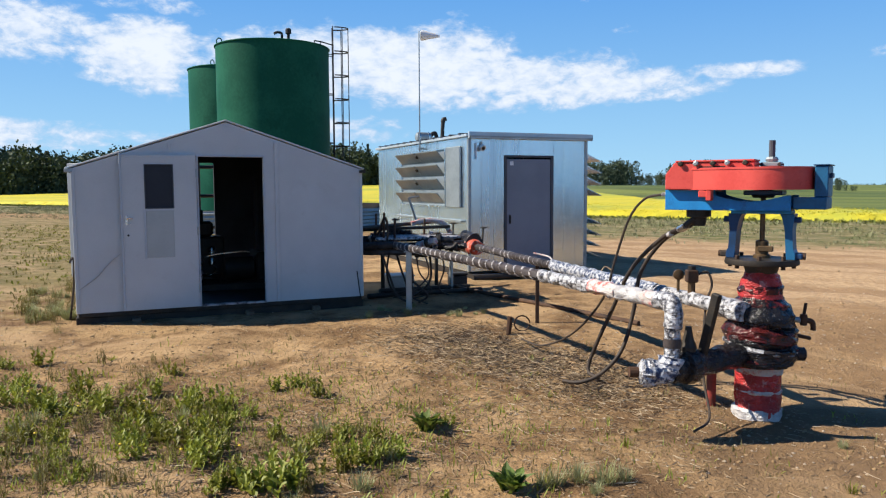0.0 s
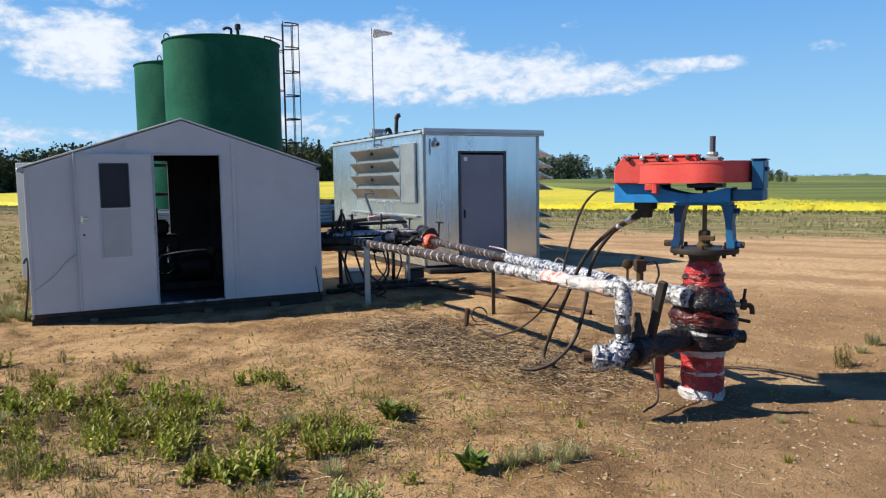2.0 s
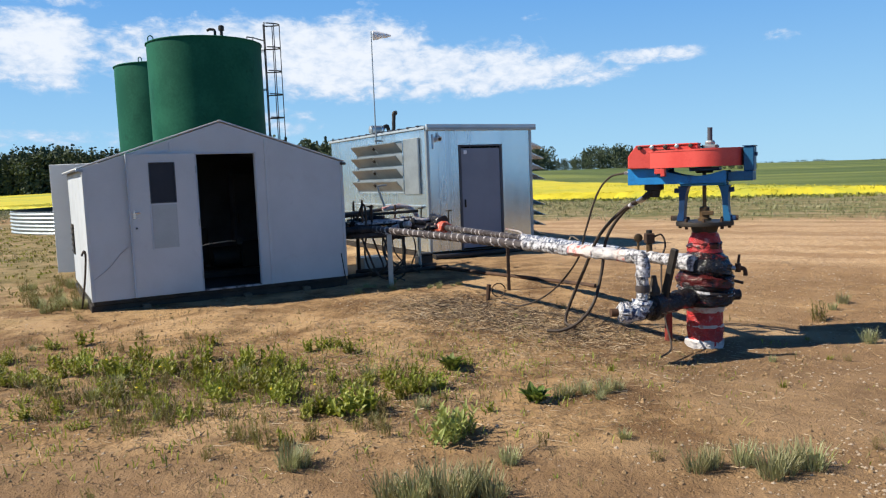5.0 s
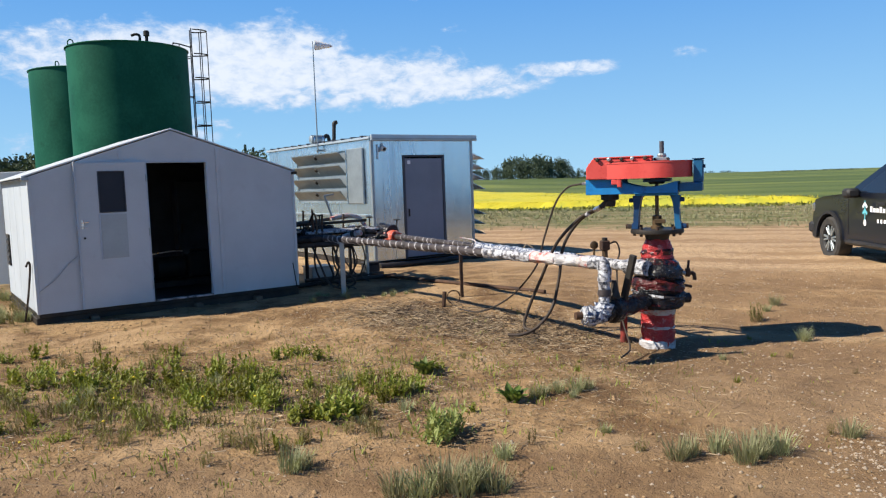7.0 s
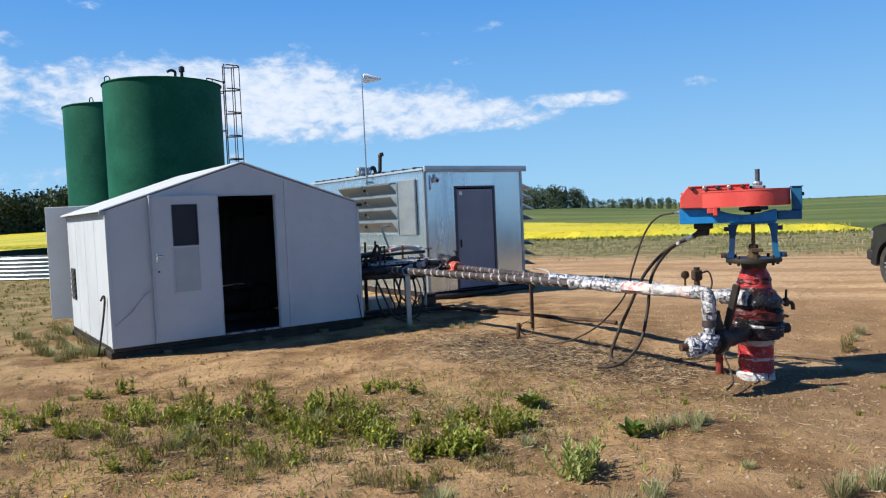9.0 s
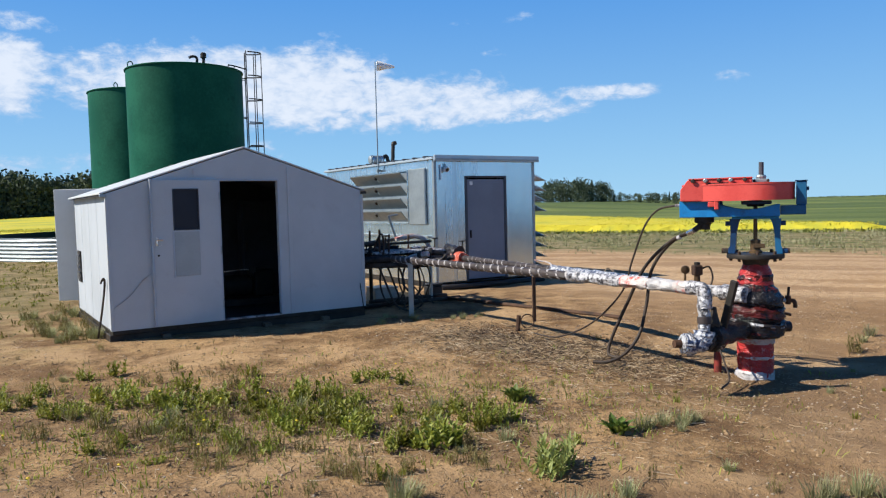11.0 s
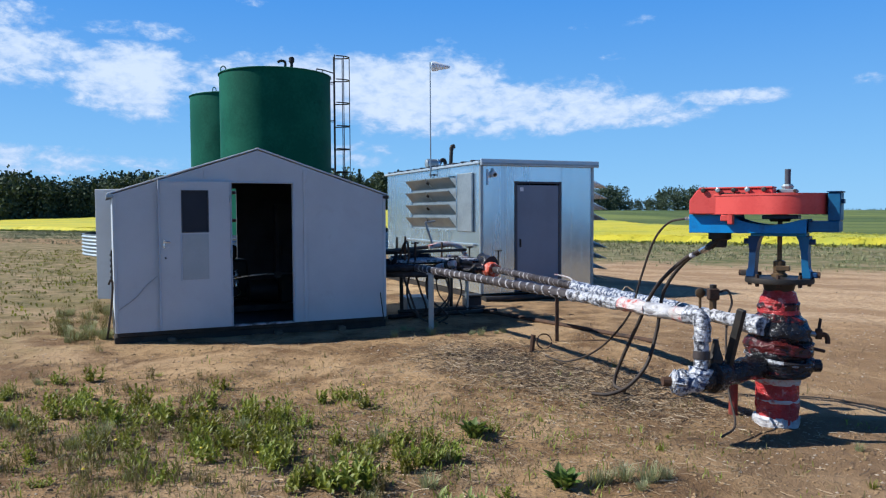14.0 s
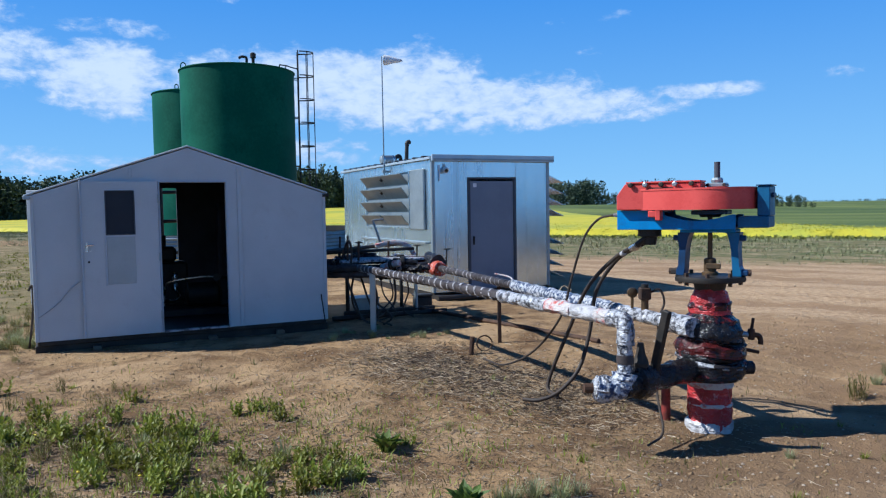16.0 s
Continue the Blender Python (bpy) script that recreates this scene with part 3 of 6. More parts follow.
def build_shed():
    w, d, z0, ze, za, t = 3.44, 2.95, 0.22, 1.90, 2.47, 0.06
    shed = thing("shed", pose(-4.746, 8.690, 0, 0, 0, 27.84), "grey panel-clad shed with gable roof and open door", "shed")
    dx0, dx1, dz1 = 1.36, 2.185, 2.07
    slope = (za - ze) / (w / 2)
    top = lambda x: za - abs(x - w / 2) * slope
    # front wall, round the doorway
    front = bmesh.new()
    prism([(0, z0), (dx0, z0), (dx0, top(dx0)), (0, ze)], 0, t, front)
    prism([(dx1, z0), (w, z0), (w, ze), (dx1, top(dx1))], 0, t, front)
    prism([(dx0, dz1), (dx1, dz1), (dx1, top(dx1)), (w / 2, za), (dx0, top(dx0))], 0, t, front)
    part("front_wall", front, SHED, shed, "grey painted front cladding")
    bx0, bx1 = 0.62, 1.90
    back = bmesh.new()
    prism([(0, z0), (bx0, z0), (bx0, top(bx0)), (0, ze)], d - t, d, back)
    prism([(bx1, z0), (w, z0), (w, ze), (bx1, top(bx1))], d - t, d, back)
    prism([(bx0, dz1), (bx1, dz1), (bx1, top(bx1)), (w / 2, za), (bx0, top(bx0))], d - t, d, back)
    # back wall is coloured as dark as the shade seen through the doorway
    part("back_wall", back, SHED_SHADE, shed)
    # left side wall in four upright panels, with a low vent
    for i in range(4):
        y0, y1 = t + i * (d - 2 * t) / 4, t + (i + 1) * (d - 2 * t) / 4
        part("side_panel", box(0, t, y0 + 0.004, y1 - 0.004, z0, ze - 0.01, 0.008), SHED_SUN_COOLED, shed, "side panel in cladding tone cooled against the warm sun")
    part("side_wall", box(w - t, w, t, d - t, z0, ze - 0.01, 0.004), SHED, shed)
    vent = part("side_vent", box(-0.02, -0.001, 2.38, 2.68, 0.66, 1.12, 0.004), BLACK_STEEL, shed, "dark louvred side vent")
    for i in range(5):
        z = 0.70 + i * 0.085
        part("slat", box(-0.035, -0.02, 2.40, 2.66, z, z + 0.03, 0.003), FRAME_GREY, vent)
    part("corner_trim", box(-0.012, 0.03, -0.012, 0.03, z0, ze, 0.004), SHED, shed)
    part("corner_trim", box(w - 0.03, w + 0.012, -0.012, 0.03, z0, ze, 0.004), SHED, shed)
    # thin sheets added inside the side walls to carry the indoor shade
    part("shade_lining", box(t + 0.002, t + 0.012, t + 0.01, d - t - 0.01, z0, ze - 0.03, 0.0), SHED_SHADE, shed)
    part("shade_lining", box(w - t - 0.012, w - t - 0.002, t + 0.01, d - t - 0.01, z0, ze - 0.03, 0.0), SHED_SHADE, shed)
    # inner face of the front wall right of the doorway, in the same shade tone
    part("shade_lining", prism([(dx1 + 0.03, z0), (w - t - 0.02, z0), (w - t - 0.02, ze - 0.03), (dx1 + 0.03, top(dx1) - 0.05)], t + 0.002, t + 0.01), SHED_SHADE, shed)
    part("floor_deck", box(0.01, w - 0.01, 0.01, d - 0.01, z0 - 0.05, z0 - 0.002, 0.004), BLACK_STEEL, shed)
    # roof sheets with a small overhang
    ov, th = 0.07, 0.022
    for sx in (0, 1):
        xs = (-ov, w / 2) if sx == 0 else (w / 2, w + 0.04)
        out = [(xs[0], top(xs[0]) + 0.012), (xs[1], top(xs[1]) + 0.012), (xs[1], top(xs[1]) + th + 0.012), (xs[0], top(xs[0]) + th + 0.012)]
        part("roof_sheet", prism(out, -0.014, d + 0.05, None, 0.005), SHED, shed, "pale grey roof sheet")
        # dark sheet added under the roof, coloured for the shade there
        und = [(x, z - (0.020 if i < 2 else th + 0.014)) for i, (x, z) in enumerate(out)]
        part("roof_shade_lining", prism(und, t + 0.01, d - t - 0.01), SHED_SHADE, shed)
    for x0 in (-ov - 0.005, w - 0.03):
        part("eave_bracket", box(x0, x0 + 0.08, -0.05, -0.013, ze - 0.045, ze - 0.005, 0.005), BLACK_STEEL if x0 > 0 else GALV_DULL, shed)
    # raised joint strips on the front
    part("seam_strip", box(2.30, 2.35, -0.016, -0.001, z0, top(2.33) - 0.03, 0.004), SHED, shed)
    part("seam_strip", box(1.045, 1.075, -0.014, -0.001, 2.10, top(1.06) - 0.04, 0.004), SHED, shed)
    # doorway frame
    part("door_jamb", box(dx0, dx0 + 0.022, -0.012, t + 0.01, z0, dz1, 0.003), SHED_SUN_COOLED, shed)
    part("door_jamb", box(dx1 - 0.022, dx1, -0.012, t + 0.01, z0, dz1, 0.003), SHED_SUN_COOLED, shed)
    part("door_head", box(dx0 + 0.022, dx1 - 0.022, -0.012, t + 0.01, dz1 - 0.022, dz1, 0.003), SHED_SUN_COOLED, shed)
    part("threshold", box(dx0 + 0.022, dx1 - 0.022, -0.03, t, z0 - 0.002, z0 + 0.02, 0.004), TAPE, shed)
    # open door leaf, folded flat against the wall
    lx0, lx1 = 0.51, 1.352
    wx0, wx1, wz0, wz1 = 0.775, 1.085, 1.435, 1.945
    door = part("door", ring_plate((lx0, lx1, z0 + 0.01, 2.06), (wx0, wx1, wz0, wz1), -0.052, -0.008), SHED, shed, "open grey door leaf with dark window")
    part("window_pane", box(wx0 + 0.001, wx1 - 0.001, -0.036, -0.028, wz0 + 0.001, wz1 - 0.001, 0.0), PANE, door, "dark reflecting window glass")
    for a in ((wx0 - 0.008, wx0 + 0.004, wz0 - 0.008, wz1 + 0.008), (wx1 - 0.004, wx1 + 0.008, wz0 - 0.008, wz1 + 0.008)):
        part("window_frame", box(a[0], a[1], -0.060, -0.046, a[2], a[3], 0.003), FRAME_GREY, door)
    for a in ((wz0 - 0.008, wz0 + 0.004), (wz1 - 0.004, wz1 + 0.008)):
        part("window_frame", box(wx0 + 0.004, wx1 - 0.004, -0.060, -0.046, a[0], a[1], 0.003), FRAME_GREY, door)
    part("lower_panel", box(wx0, wx1, -0.058, -0.0525, 0.845, wz0 - 0.03, 0.003), PANEL_GREEN, door, "pale green-grey infill panel")
    part("panel_edge", box(wx0 - 0.025, wx0 - 0.003, -0.062, -0.0525, 0.83, wz0 - 0.022, 0.003), SHED_SUN_COOLED, door)
    part("edge_strip", box(lx0 - 0.012, lx0 + 0.012, -0.064, -0.004, z0 + 0.01, 2.075, 0.004), SHED_SUN_COOLED, door)
    h = box(0.545, 0.575, -0.060, -0.053, 1.24, 1.35, 0.003)
    rod((0.56, -0.060, 1.32), (0.56, -0.085, 1.32), 0.008, 8, h)
    rod((0.56, -0.085, 1.32), (0.63, -0.085, 1.317), 0.008, 8, h)
    rod((0.60, -0.053, 1.25), (0.60, -0.075, 1.25), 0.010, 8, h)
    part("door_handle", h, CHROME, door, "bright metal lever handle")
    part("lock", lathe([(0.013, 0), (0.013, 0.012)], 10, None, Matrix.Translation((0.575, -0.053, 1.12)) @ pose(0, 0, 0, 90)), BLACK_STEEL, door)
    for z in (0.45, 1.15, 1.85):
        part("hinge", rod((1.356, -0.062, z - 0.05), (1.356, -0.062, z + 0.05), 0.009, 8), GALV_DULL, shed)
    # back door leaf standing open past the corner
    bd = pose(0.60, 2.98, 0, 0, 0, 150)
    m = box(0, 0.95, -0.05, 0, 0.30, 2.06, 0.006, None, bd)
    bdoor = part("back_door", m, SHED, shed, "grey back door standing wide open")
    part("door_handle", box(0.10, 0.2, 0.001, 0.03, 1.12, 1.17, 0.005, None, bd), BLACK_STEEL, bdoor)
    # base skid and cribbing
    for y in (0.045, d - 0.13):
        part("skid_beam", box(-0.02, w + 0.02, y, y + 0.13, 0.05, z0 - 0.052, 0.008), BLACK_STEEL, shed, "black steel skid beam")
    for x in (-0.02, 1.1, 2.2, w - 0.1):
        part("cross_beam", box(x, x + 0.12, 0.177, d - 0.132, 0.06, z0 - 0.052, 0.006), BLACK_STEEL, shed)
    for x in (0.58, 1.9, 2.75):
        part("wood_block", box(x, x + 0.1, -0.07, 0.2, 0.02, 0.13, 0.01), WOOD, shed)
    # scratch across the left strip, drain pipe at each corner
    part("corner_bar", rod((3.40, -0.035, 0.21), (3.36, -0.02, 0.56), 0.008, 6), BLACK_STEEL, shed)
    part("cable_end", tube(glide([(-0.10, 0.42, 0.10), (-0.05, 0.34, 0.45), (-0.025, 0.22, 0.78), (-0.04, 0.20, 0.86), (-0.07, 0.22, 0.80)], 5), 0.013, 8), RUBBER, shed)
    part("door_cable", tube(glide([(0.03, -0.014, 0.50), (0.22, -0.016, 0.64), (0.36, -0.016, 0.80), (0.48, -0.016, 0.90)], 4), 0.004, 6), GALV_DULL, shed)
    return shed


SHED_M = pose(-4.746, 8.690, 0, 0, 0, 27.84)
build_shed()


def build_shed_inside():
    """The pump set that shows dimly through the doorway."""
    p = thing("pump_set", SHED_M @ pose(1.95, 1.7, 0.218), "dark pump set with hoses inside the shed", "pump")
    part("base_frame", box(-0.55, 0.75, -0.35, 0.35, 0.0, 0.10, 0.01), BLACK_STEEL, p)
    part("motor", lathe([(0.10, 0), (0.17, 0.02), (0.17, 0.42), (0.12, 0.46)], 20, None, Matrix.Translation((-0.1, 0, 0.28)) @ pose(0, 0, 0, 0, 90)), BLACK_STEEL, p, smooth=True)
    part("gearbox", box(0.36, 0.68, -0.2, 0.2, 0.10, 0.52, 0.03), BLACK_STEEL, p)
    part("pipe", tube(glide([(-0.42, -0.2, 0.10), (-0.40, -0.22, 0.42), (-0.30, -0.25, 0.50), (0.1, -0.26, 0.54), (0.28, -0.26, 0.53)], 6), 0.011, 8), CHROME, p, "bent bright pipe")
    part("valve_wheel", lathe([(0.05, 0), (0.055, 0.012), (0.05, 0.024)], 14, None, Matrix.Translation((0.30, -0.27, 0.53)) @ pose(0, 0, 0, 90)), DARK_PIPE, p)
    e = thing("engine_block", SHED_M @ pose(1.35, 2.2, 0.218), "dark engine by the back doorway", "engine")
    part("block", box(0.0, 0.60, 0.0, 0.42, 0.12, 0.72, 0.03), BLACK_STEEL, e)
    part("head", box(0.05, 0.45, 0.06, 0.36, 0.722, 0.95, 0.04), BLACK_STEEL, e)
    part("feet", box(-0.04, 0.54, 0.02, 0.40, 0.0, 0.118, 0.01), BLACK_STEEL, e)
    part("intake", rod((0.25, 0.2, 0.95), (0.25, 0.2, 1.12), 0.07, 12), BLACK_STEEL, e)
    for z in (0.30, 0.46):
        part("filter", lathe([(0.03, 0), (0.042, 0.01), (0.042, 0.10), (0.03, 0.115)], 12, None, Matrix.Translation((0.40, -0.06, z))), CHROME, e, "bright metal filter", True)
    part("fuel_line", tube(glide([(0.42, -0.06, 0.30), (0.46, -0.12, 0.22), (0.36, -0.14, 0.16), (0.2, -0.1, 0.2)], 5), 0.009, 8), CHROME, e)
    q = thing("pipe_stand", SHED_M @ pose(1.45, 4.1, 0.07), "dark steel pipe stand behind the shed", "pipe stand")
    for x in (0.0, 0.32):
        part("upright", rod((x, 0, -0.1), (x, 0, 2.3), 0.045, 10), BLACK_STEEL, q)
    for z in (0.9, 1.45, 1.95):
        part("cross_pipe", rod((-0.7, 0, z), (0.9, 0, z + 0.02), 0.03, 8), BLACK_STEEL, q)
    part("brace", rod((-0.6, 0.03, 1.4), (0.3, 0.03, 0.9), 0.02, 8), BLACK_STEEL, q)
    c = thing("control_cabinet", SHED_M @ pose(2.93, 2.645, 0.218), "dark control cabinet against the shed wall", "cabinet")
    # cabinet takes the interior tone, its shade included in the colour
    part("body", box(-0.43, 0.43, 0.0, 0.24, 0.0, 1.6, 0.01), SHED_SHADE, c)
    part("cabinet_door", box(-0.41, 0.41, -0.025, -0.002, 0.08, 1.56, 0.006), SHED_SHADE, c)
    part("handle", box(-0.38, -0.35, -0.045, -0.026, 0.75, 0.9, 0.004), BLACK_STEEL, c)


build_shed_inside()


# ---- generator building ----
GEN_M = pose(-0.409, 13.361, 0, 0, 0, 27.3)


def hood(parent, m, y0, y1, z, drop=0.17, reach=0.2, material=None):
    """One sheet-metal louvre blade with folded edges and end cheeks, sloping down and out from the wall."""
    bm = bmesh.new()
    out = [(0, z), (-reach, z - drop), (-reach, z - drop - 0.012), (0, z - 0.012)]
    a = [bm.verts.new((x, y0, zz)) for x, zz in out]
    b = [bm.verts.new((x, y1, zz)) for x, zz in out]
    bm.faces.new(a), bm.faces.new(b[::-1])
    for i in range(4):
        bm.faces.new((a[i], b[i], b[(i + 1) % 4], a[(i + 1) % 4]))
    bmesh.ops.transform(bm, matrix=m, verts=bm.verts)
    return part("louvre_blade", bm, material or GALV_BLADE, parent)


def shutter(parent, y0, y1, z, drop, reach):
    """One pivoted shutter blade pushed open: its outer edge stands higher than its inner one."""
    bm = bmesh.new()
    lip = [(-0.032, z - drop), (-reach, z - 0.012), (-reach, z + 0.004), (-reach + 0.006, z + 0.006), (-0.032, z - drop + 0.012)]
    a = [bm.verts.new((x, y0, zz)) for x, zz in lip]
    b = [bm.verts.new((x, y1, zz)) for x, zz in lip]
    bm.faces.new(a), bm.faces.new(b[::-1])
    for i in range(5):
        bm.faces.new((a[i], b[i], b[(i + 1) % 5], a[(i + 1) % 5]))
    return part("louvre_blade", bm, GALV_BLADE, parent)


def build_generator_house():
    w, d, z0, z1 = 2.38, 4.93, 0.20, 2.52
    g = thing("generator_house", GEN_M, "galvanised sheet-metal generator building with grey door", "equipment building")
    dx0, dx1, dz1 = 0.71, 1.65, 2.18
    # front wall in upright sheets round the door
    edges = [0.0, 0.24, 0.47, dx0 - 0.03]
    for a, b in zip(edges, edges[1:]):
        part("wall_sheet", box(a + 0.0005, b - 0.0005, 0, 0.05, z0, z1, 0.003), GALV, g, "bright galvanised wall sheet")
    edges = [dx1 + 0.03, 1.90, 2.14, w]
    for a, b in zip(edges, edges[1:]):
        part("wall_sheet", box(a + 0.0005, b - 0.0005, 0, 0.05, z0, z1, 0.003), GALV, g, "bright galvanised wall sheet")
    part("wall_sheet", box(dx0 - 0.028, dx1 + 0.028, 0, 0.05, dz1 + 0.034, z1, 0.004), GALV, g, "bright galvanised wall sheet")
    # side and back walls
    for i in range(8):
        y0, y1 = 0.052 + i * (d - 0.054) / 8, 0.052 + (i + 1) * (d - 0.054) / 8
        for x in (0, w - 0.05):
            part("wall_sheet", box(x, x + 0.05, y0 + 0.0005, y1 - 0.0005, z0, z1, 0.003), GALV, g, "bright galvanised wall sheet")
    part("back_wall", box(0.052, w - 0.052, d - 0.05, d, z0, z1, 0.004), GALV, g)
    part("floor_deck", box(0.02, w - 0.02, 0.03, d - 0.02, z0 - 0.03, z0 - 0.003, 0.0), BLACK_STEEL, g)
    for x in (-0.015, w - 0.045):
        part("corner_trim", box(x, x + 0.06, -0.015, 0.05, z0, z1, 0.006), GALV_DULL, g)
    # door and frame
    door = part("door", box(dx0 + 0.03, dx1 - 0.03, 0.004, 0.045, z0 + 0.02, dz1 - 0.03, 0.004), DOOR_GREY, g, "plain dark grey steel door")
    part("door_handle", box(dx0 + 0.075, dx0 + 0.10, -0.03, 0.003, 1.02, 1.17, 0.005), BLACK_STEEL, door)
    part("sticker", box(dx0 + 0.09, dx0 + 0.16, 0.0015, 0.0035, 2.04, 2.11, 0.0), WHITE, door, "small pale notice")
    part("door_frame", box(dx0 - 0.026, dx0 + 0.028, -0.012, 0.048, z0, dz1, 0.004), FRAME_GREY, g)
    part("door_frame", box(dx1 - 0.028, dx1 + 0.026, -0.012, 0.048, z0, dz1, 0.004), FRAME_GREY, g)
    part("door_frame", box(dx0 - 0.026, dx1 + 0.026, -0.012, 0.048, dz1 + 0.001, dz1 + 0.032, 0.004), FRAME_GREY, g)
    # roof deck, front fascia, ribbed edges
    part("roof_deck", box(-0.06, w + 0.06, -0.03, d + 0.05, z1 + 0.002, z1 + 0.05, 0.006), TRIM_BLUE, g)
    part("fascia", box(-0.03, w + 0.08, -0.085, -0.032, z1 - 0.03, z1 + 0.085, 0.008), TRIM_BLUE, g, "pale blue-grey roof trim")
    part("gutter", box(-0.02, w + 0.07, -0.10, -0.087, z1 - 0.005, z1 + 0.02, 0.004), GALV_DULL, g)
    for i in range(12):
        y = 0.2 + i * 0.4
        part("roof_rib", prism([(-0.09, z1 + 0.052), (w + 0.08, z1 + 0.052), (w + 0.08, z1 + 0.078), (-0.09, z1 + 0.078)], y, y + 0.07, None, 0.01), FRAME_GREY, g)
    # louvre hood on the left side: two columns of four blades in a frame
    bank = part("louvre_frame", box(-0.012, -0.002, 0.93, 3.3, 1.30, 2.38, 0.003), GALV_DULL, g, "dull metal louvre bank")
    for y in (0.93, 3.27):
        part("frame_edge", box(-0.045, -0.013, y, y + 0.03, 1.30, 2.38, 0.004), GALV, bank)
    for z in (1.30, 2.35):
        part("frame_edge", box(-0.045, -0.013, 0.962, 3.268, z, z + 0.03, 0.004), GALV, bank)
    for col in ((0.98, 2.08), (2.13, 3.25)):
        for r in range(4):
            shutter(bank, col[0], col[1], 2.33 - r * 0.255, 0.19, 0.19)
    for r in range(4):
        part("pivot", rod((-0.16, 2.105, 2.27 - r * 0.255), (-0.12, 2.105, 2.23 - r * 0.255), 0.032, 8), BLACK_STEEL, bank, "dark pivot between blades")
    part("side_box", box(-0.05, -0.002, 0.28, 0.90, 1.30, 2.38, 0.012), GALV_DULL, g, "flat grey access panel")
    part("side_ledge", box(-0.06, -0.002, 0.2, 3.6, 1.05, 1.09, 0.006), GALV_DULL, g)
    # right side: two banks of bright blades
    for zz, mt in ((2.28, GALV), (1.12, GALV)):
        b2 = part("louvre_frame", box(w + 0.002, w + 0.03, 0.06, 2.0, zz - 0.86, zz + 0.03, 0.006), mt, g, "bright metal louvre hood")
        flip = Matrix.Translation((w + 0.031, 0, 0)) @ Matrix.Diagonal((-1, 1, 1, 1))
        for r in range(4):
            hood(b2, flip, 0.08, 1.96, zz - r * 0.21, 0.15, 0.36, mt)
    # lamp and conduit at the front corner
    lamp = part("camera_lamp", lathe([(0.03, 0), (0.05, 0.03), (0.05, 0.09)], 12, None, Matrix.Translation((0.23, -0.02, 2.36)) @ pose(0, 0, 0, 115)), WHITE, g, "small white corner lamp", True)
    part("lens", lathe([(0.035, 0), (0.03, 0.012)], 12, None, Matrix.Translation((0.23, -0.101, 2.324)) @ pose(0, 0, 0, 115)), BLACK_STEEL, lamp)
    part("bracket", box(0.21, 0.25, -0.03, -0.001, 2.36, 2.44, 0.004), GALV_DULL, lamp)
    part("conduit", rod((0.13, -0.02, 2.15), (0.13, -0.02, 2.42), 0.012, 8), WHITE, g)
    # skid
    for x in (0.02, w - 0.16):
        part("skid_beam", box(x, x + 0.14, -0.25, d + 0.2, 0.075, z0 - 0.032, 0.008), BLACK_STEEL, g, "black steel skid beam")
    for y in (-0.22, 1.5, 3.2, 4.7):
        part("cross_beam", box(0.162, w - 0.162, y, y + 0.12, 0.06, z0 - 0.034, 0.006), BLACK_STEEL, g)
    part("tow_bar", rod((-0.03, -0.22, 0.12), (w + 0.03, -0.22, 0.12), 0.05, 12), BLACK_STEEL, g)
    # muffler with its elbow
    muf = part("muffler", lathe([(0.04, 0), (0.085, 0.02), (0.095, 0.05), (0.095, 0.30), (0.085, 0.33), (0.04, 0.35)], 22, None, Matrix.Translation((0.22, 3.1, 2.72)) @ pose(0, 0, 0, 0, 90, 0)), GALV_DULL, g, "grey cylindrical exhaust muffler", True)
    part("exhaust_elbow", tube(glide([(0.55, 3.1, 2.73), (0.60, 3.1, 2.79), (0.66, 3.1, 2.80), (0.69, 3.1, 2.73), (0.71, 3.1, 2.67), (0.77, 3.1, 2.66), (0.82, 3.1, 2.73), (0.83, 3.1, 2.90), (0.84, 3.1, 3.04)], 6), 0.042, 12), BLACK_STEEL, muf, "black exhaust elbow", True)
    part("exhaust_tip", tube(glide([(0.84, 3.1, 3.03), (0.85, 3.1, 3.09), (0.91, 3.1, 3.11)], 4), 0.048, 12), BLACK_STEEL, muf, "", True)
    for x in (0.29, 0.50):
        part("clamp", lathe([(0.099, -0.012), (0.099, 0.012)], 22, None, Matrix.Translation((x, 3.1, 2.72)) @ pose(0, 0, 0, 0, 90)), GALV, muf)
        part("saddle", box(x - 0.02, x + 0.02, 3.02, 3.18, z1 + 0.051, 2.64, 0.004), GALV_DULL, muf)


build_generator_house()


def build_windsock():
    s = thing("windsock", GEN_M @ pose(-0.075, 2.11, 0), "white windsock on a thin pole at the generator building", "windsock")
    part("pole", rod((0, 0, 2.36), (0, 0, 4.68), 0.016, 8, None, 0.011), GALV_DULL, s)
    part("bracket", box(-0.03, 0.073, -0.02, 0.02, 2.40, 2.44, 0.003), GALV_DULL, s)
    turn = pose(0, 0, 4.60, 0, 0, -27)
    part("hoop", lathe([(0.085, 0), (0.095, 0.01), (0.085, 0.02)], 16, None, turn @ pose(0.03, 0, 0, 0, 90)), GALV_DULL, s)
    part("sock", lathe([(0.105, 0), (0.09, 0.08), (0.07, 0.16), (0.045, 0.26), (0.02, 0.36)], 16, None, turn @ pose(0.045, 0, 0, 0, 94), 0.12), WHITE, s, "limp white fabric cone", True)


build_windsock()


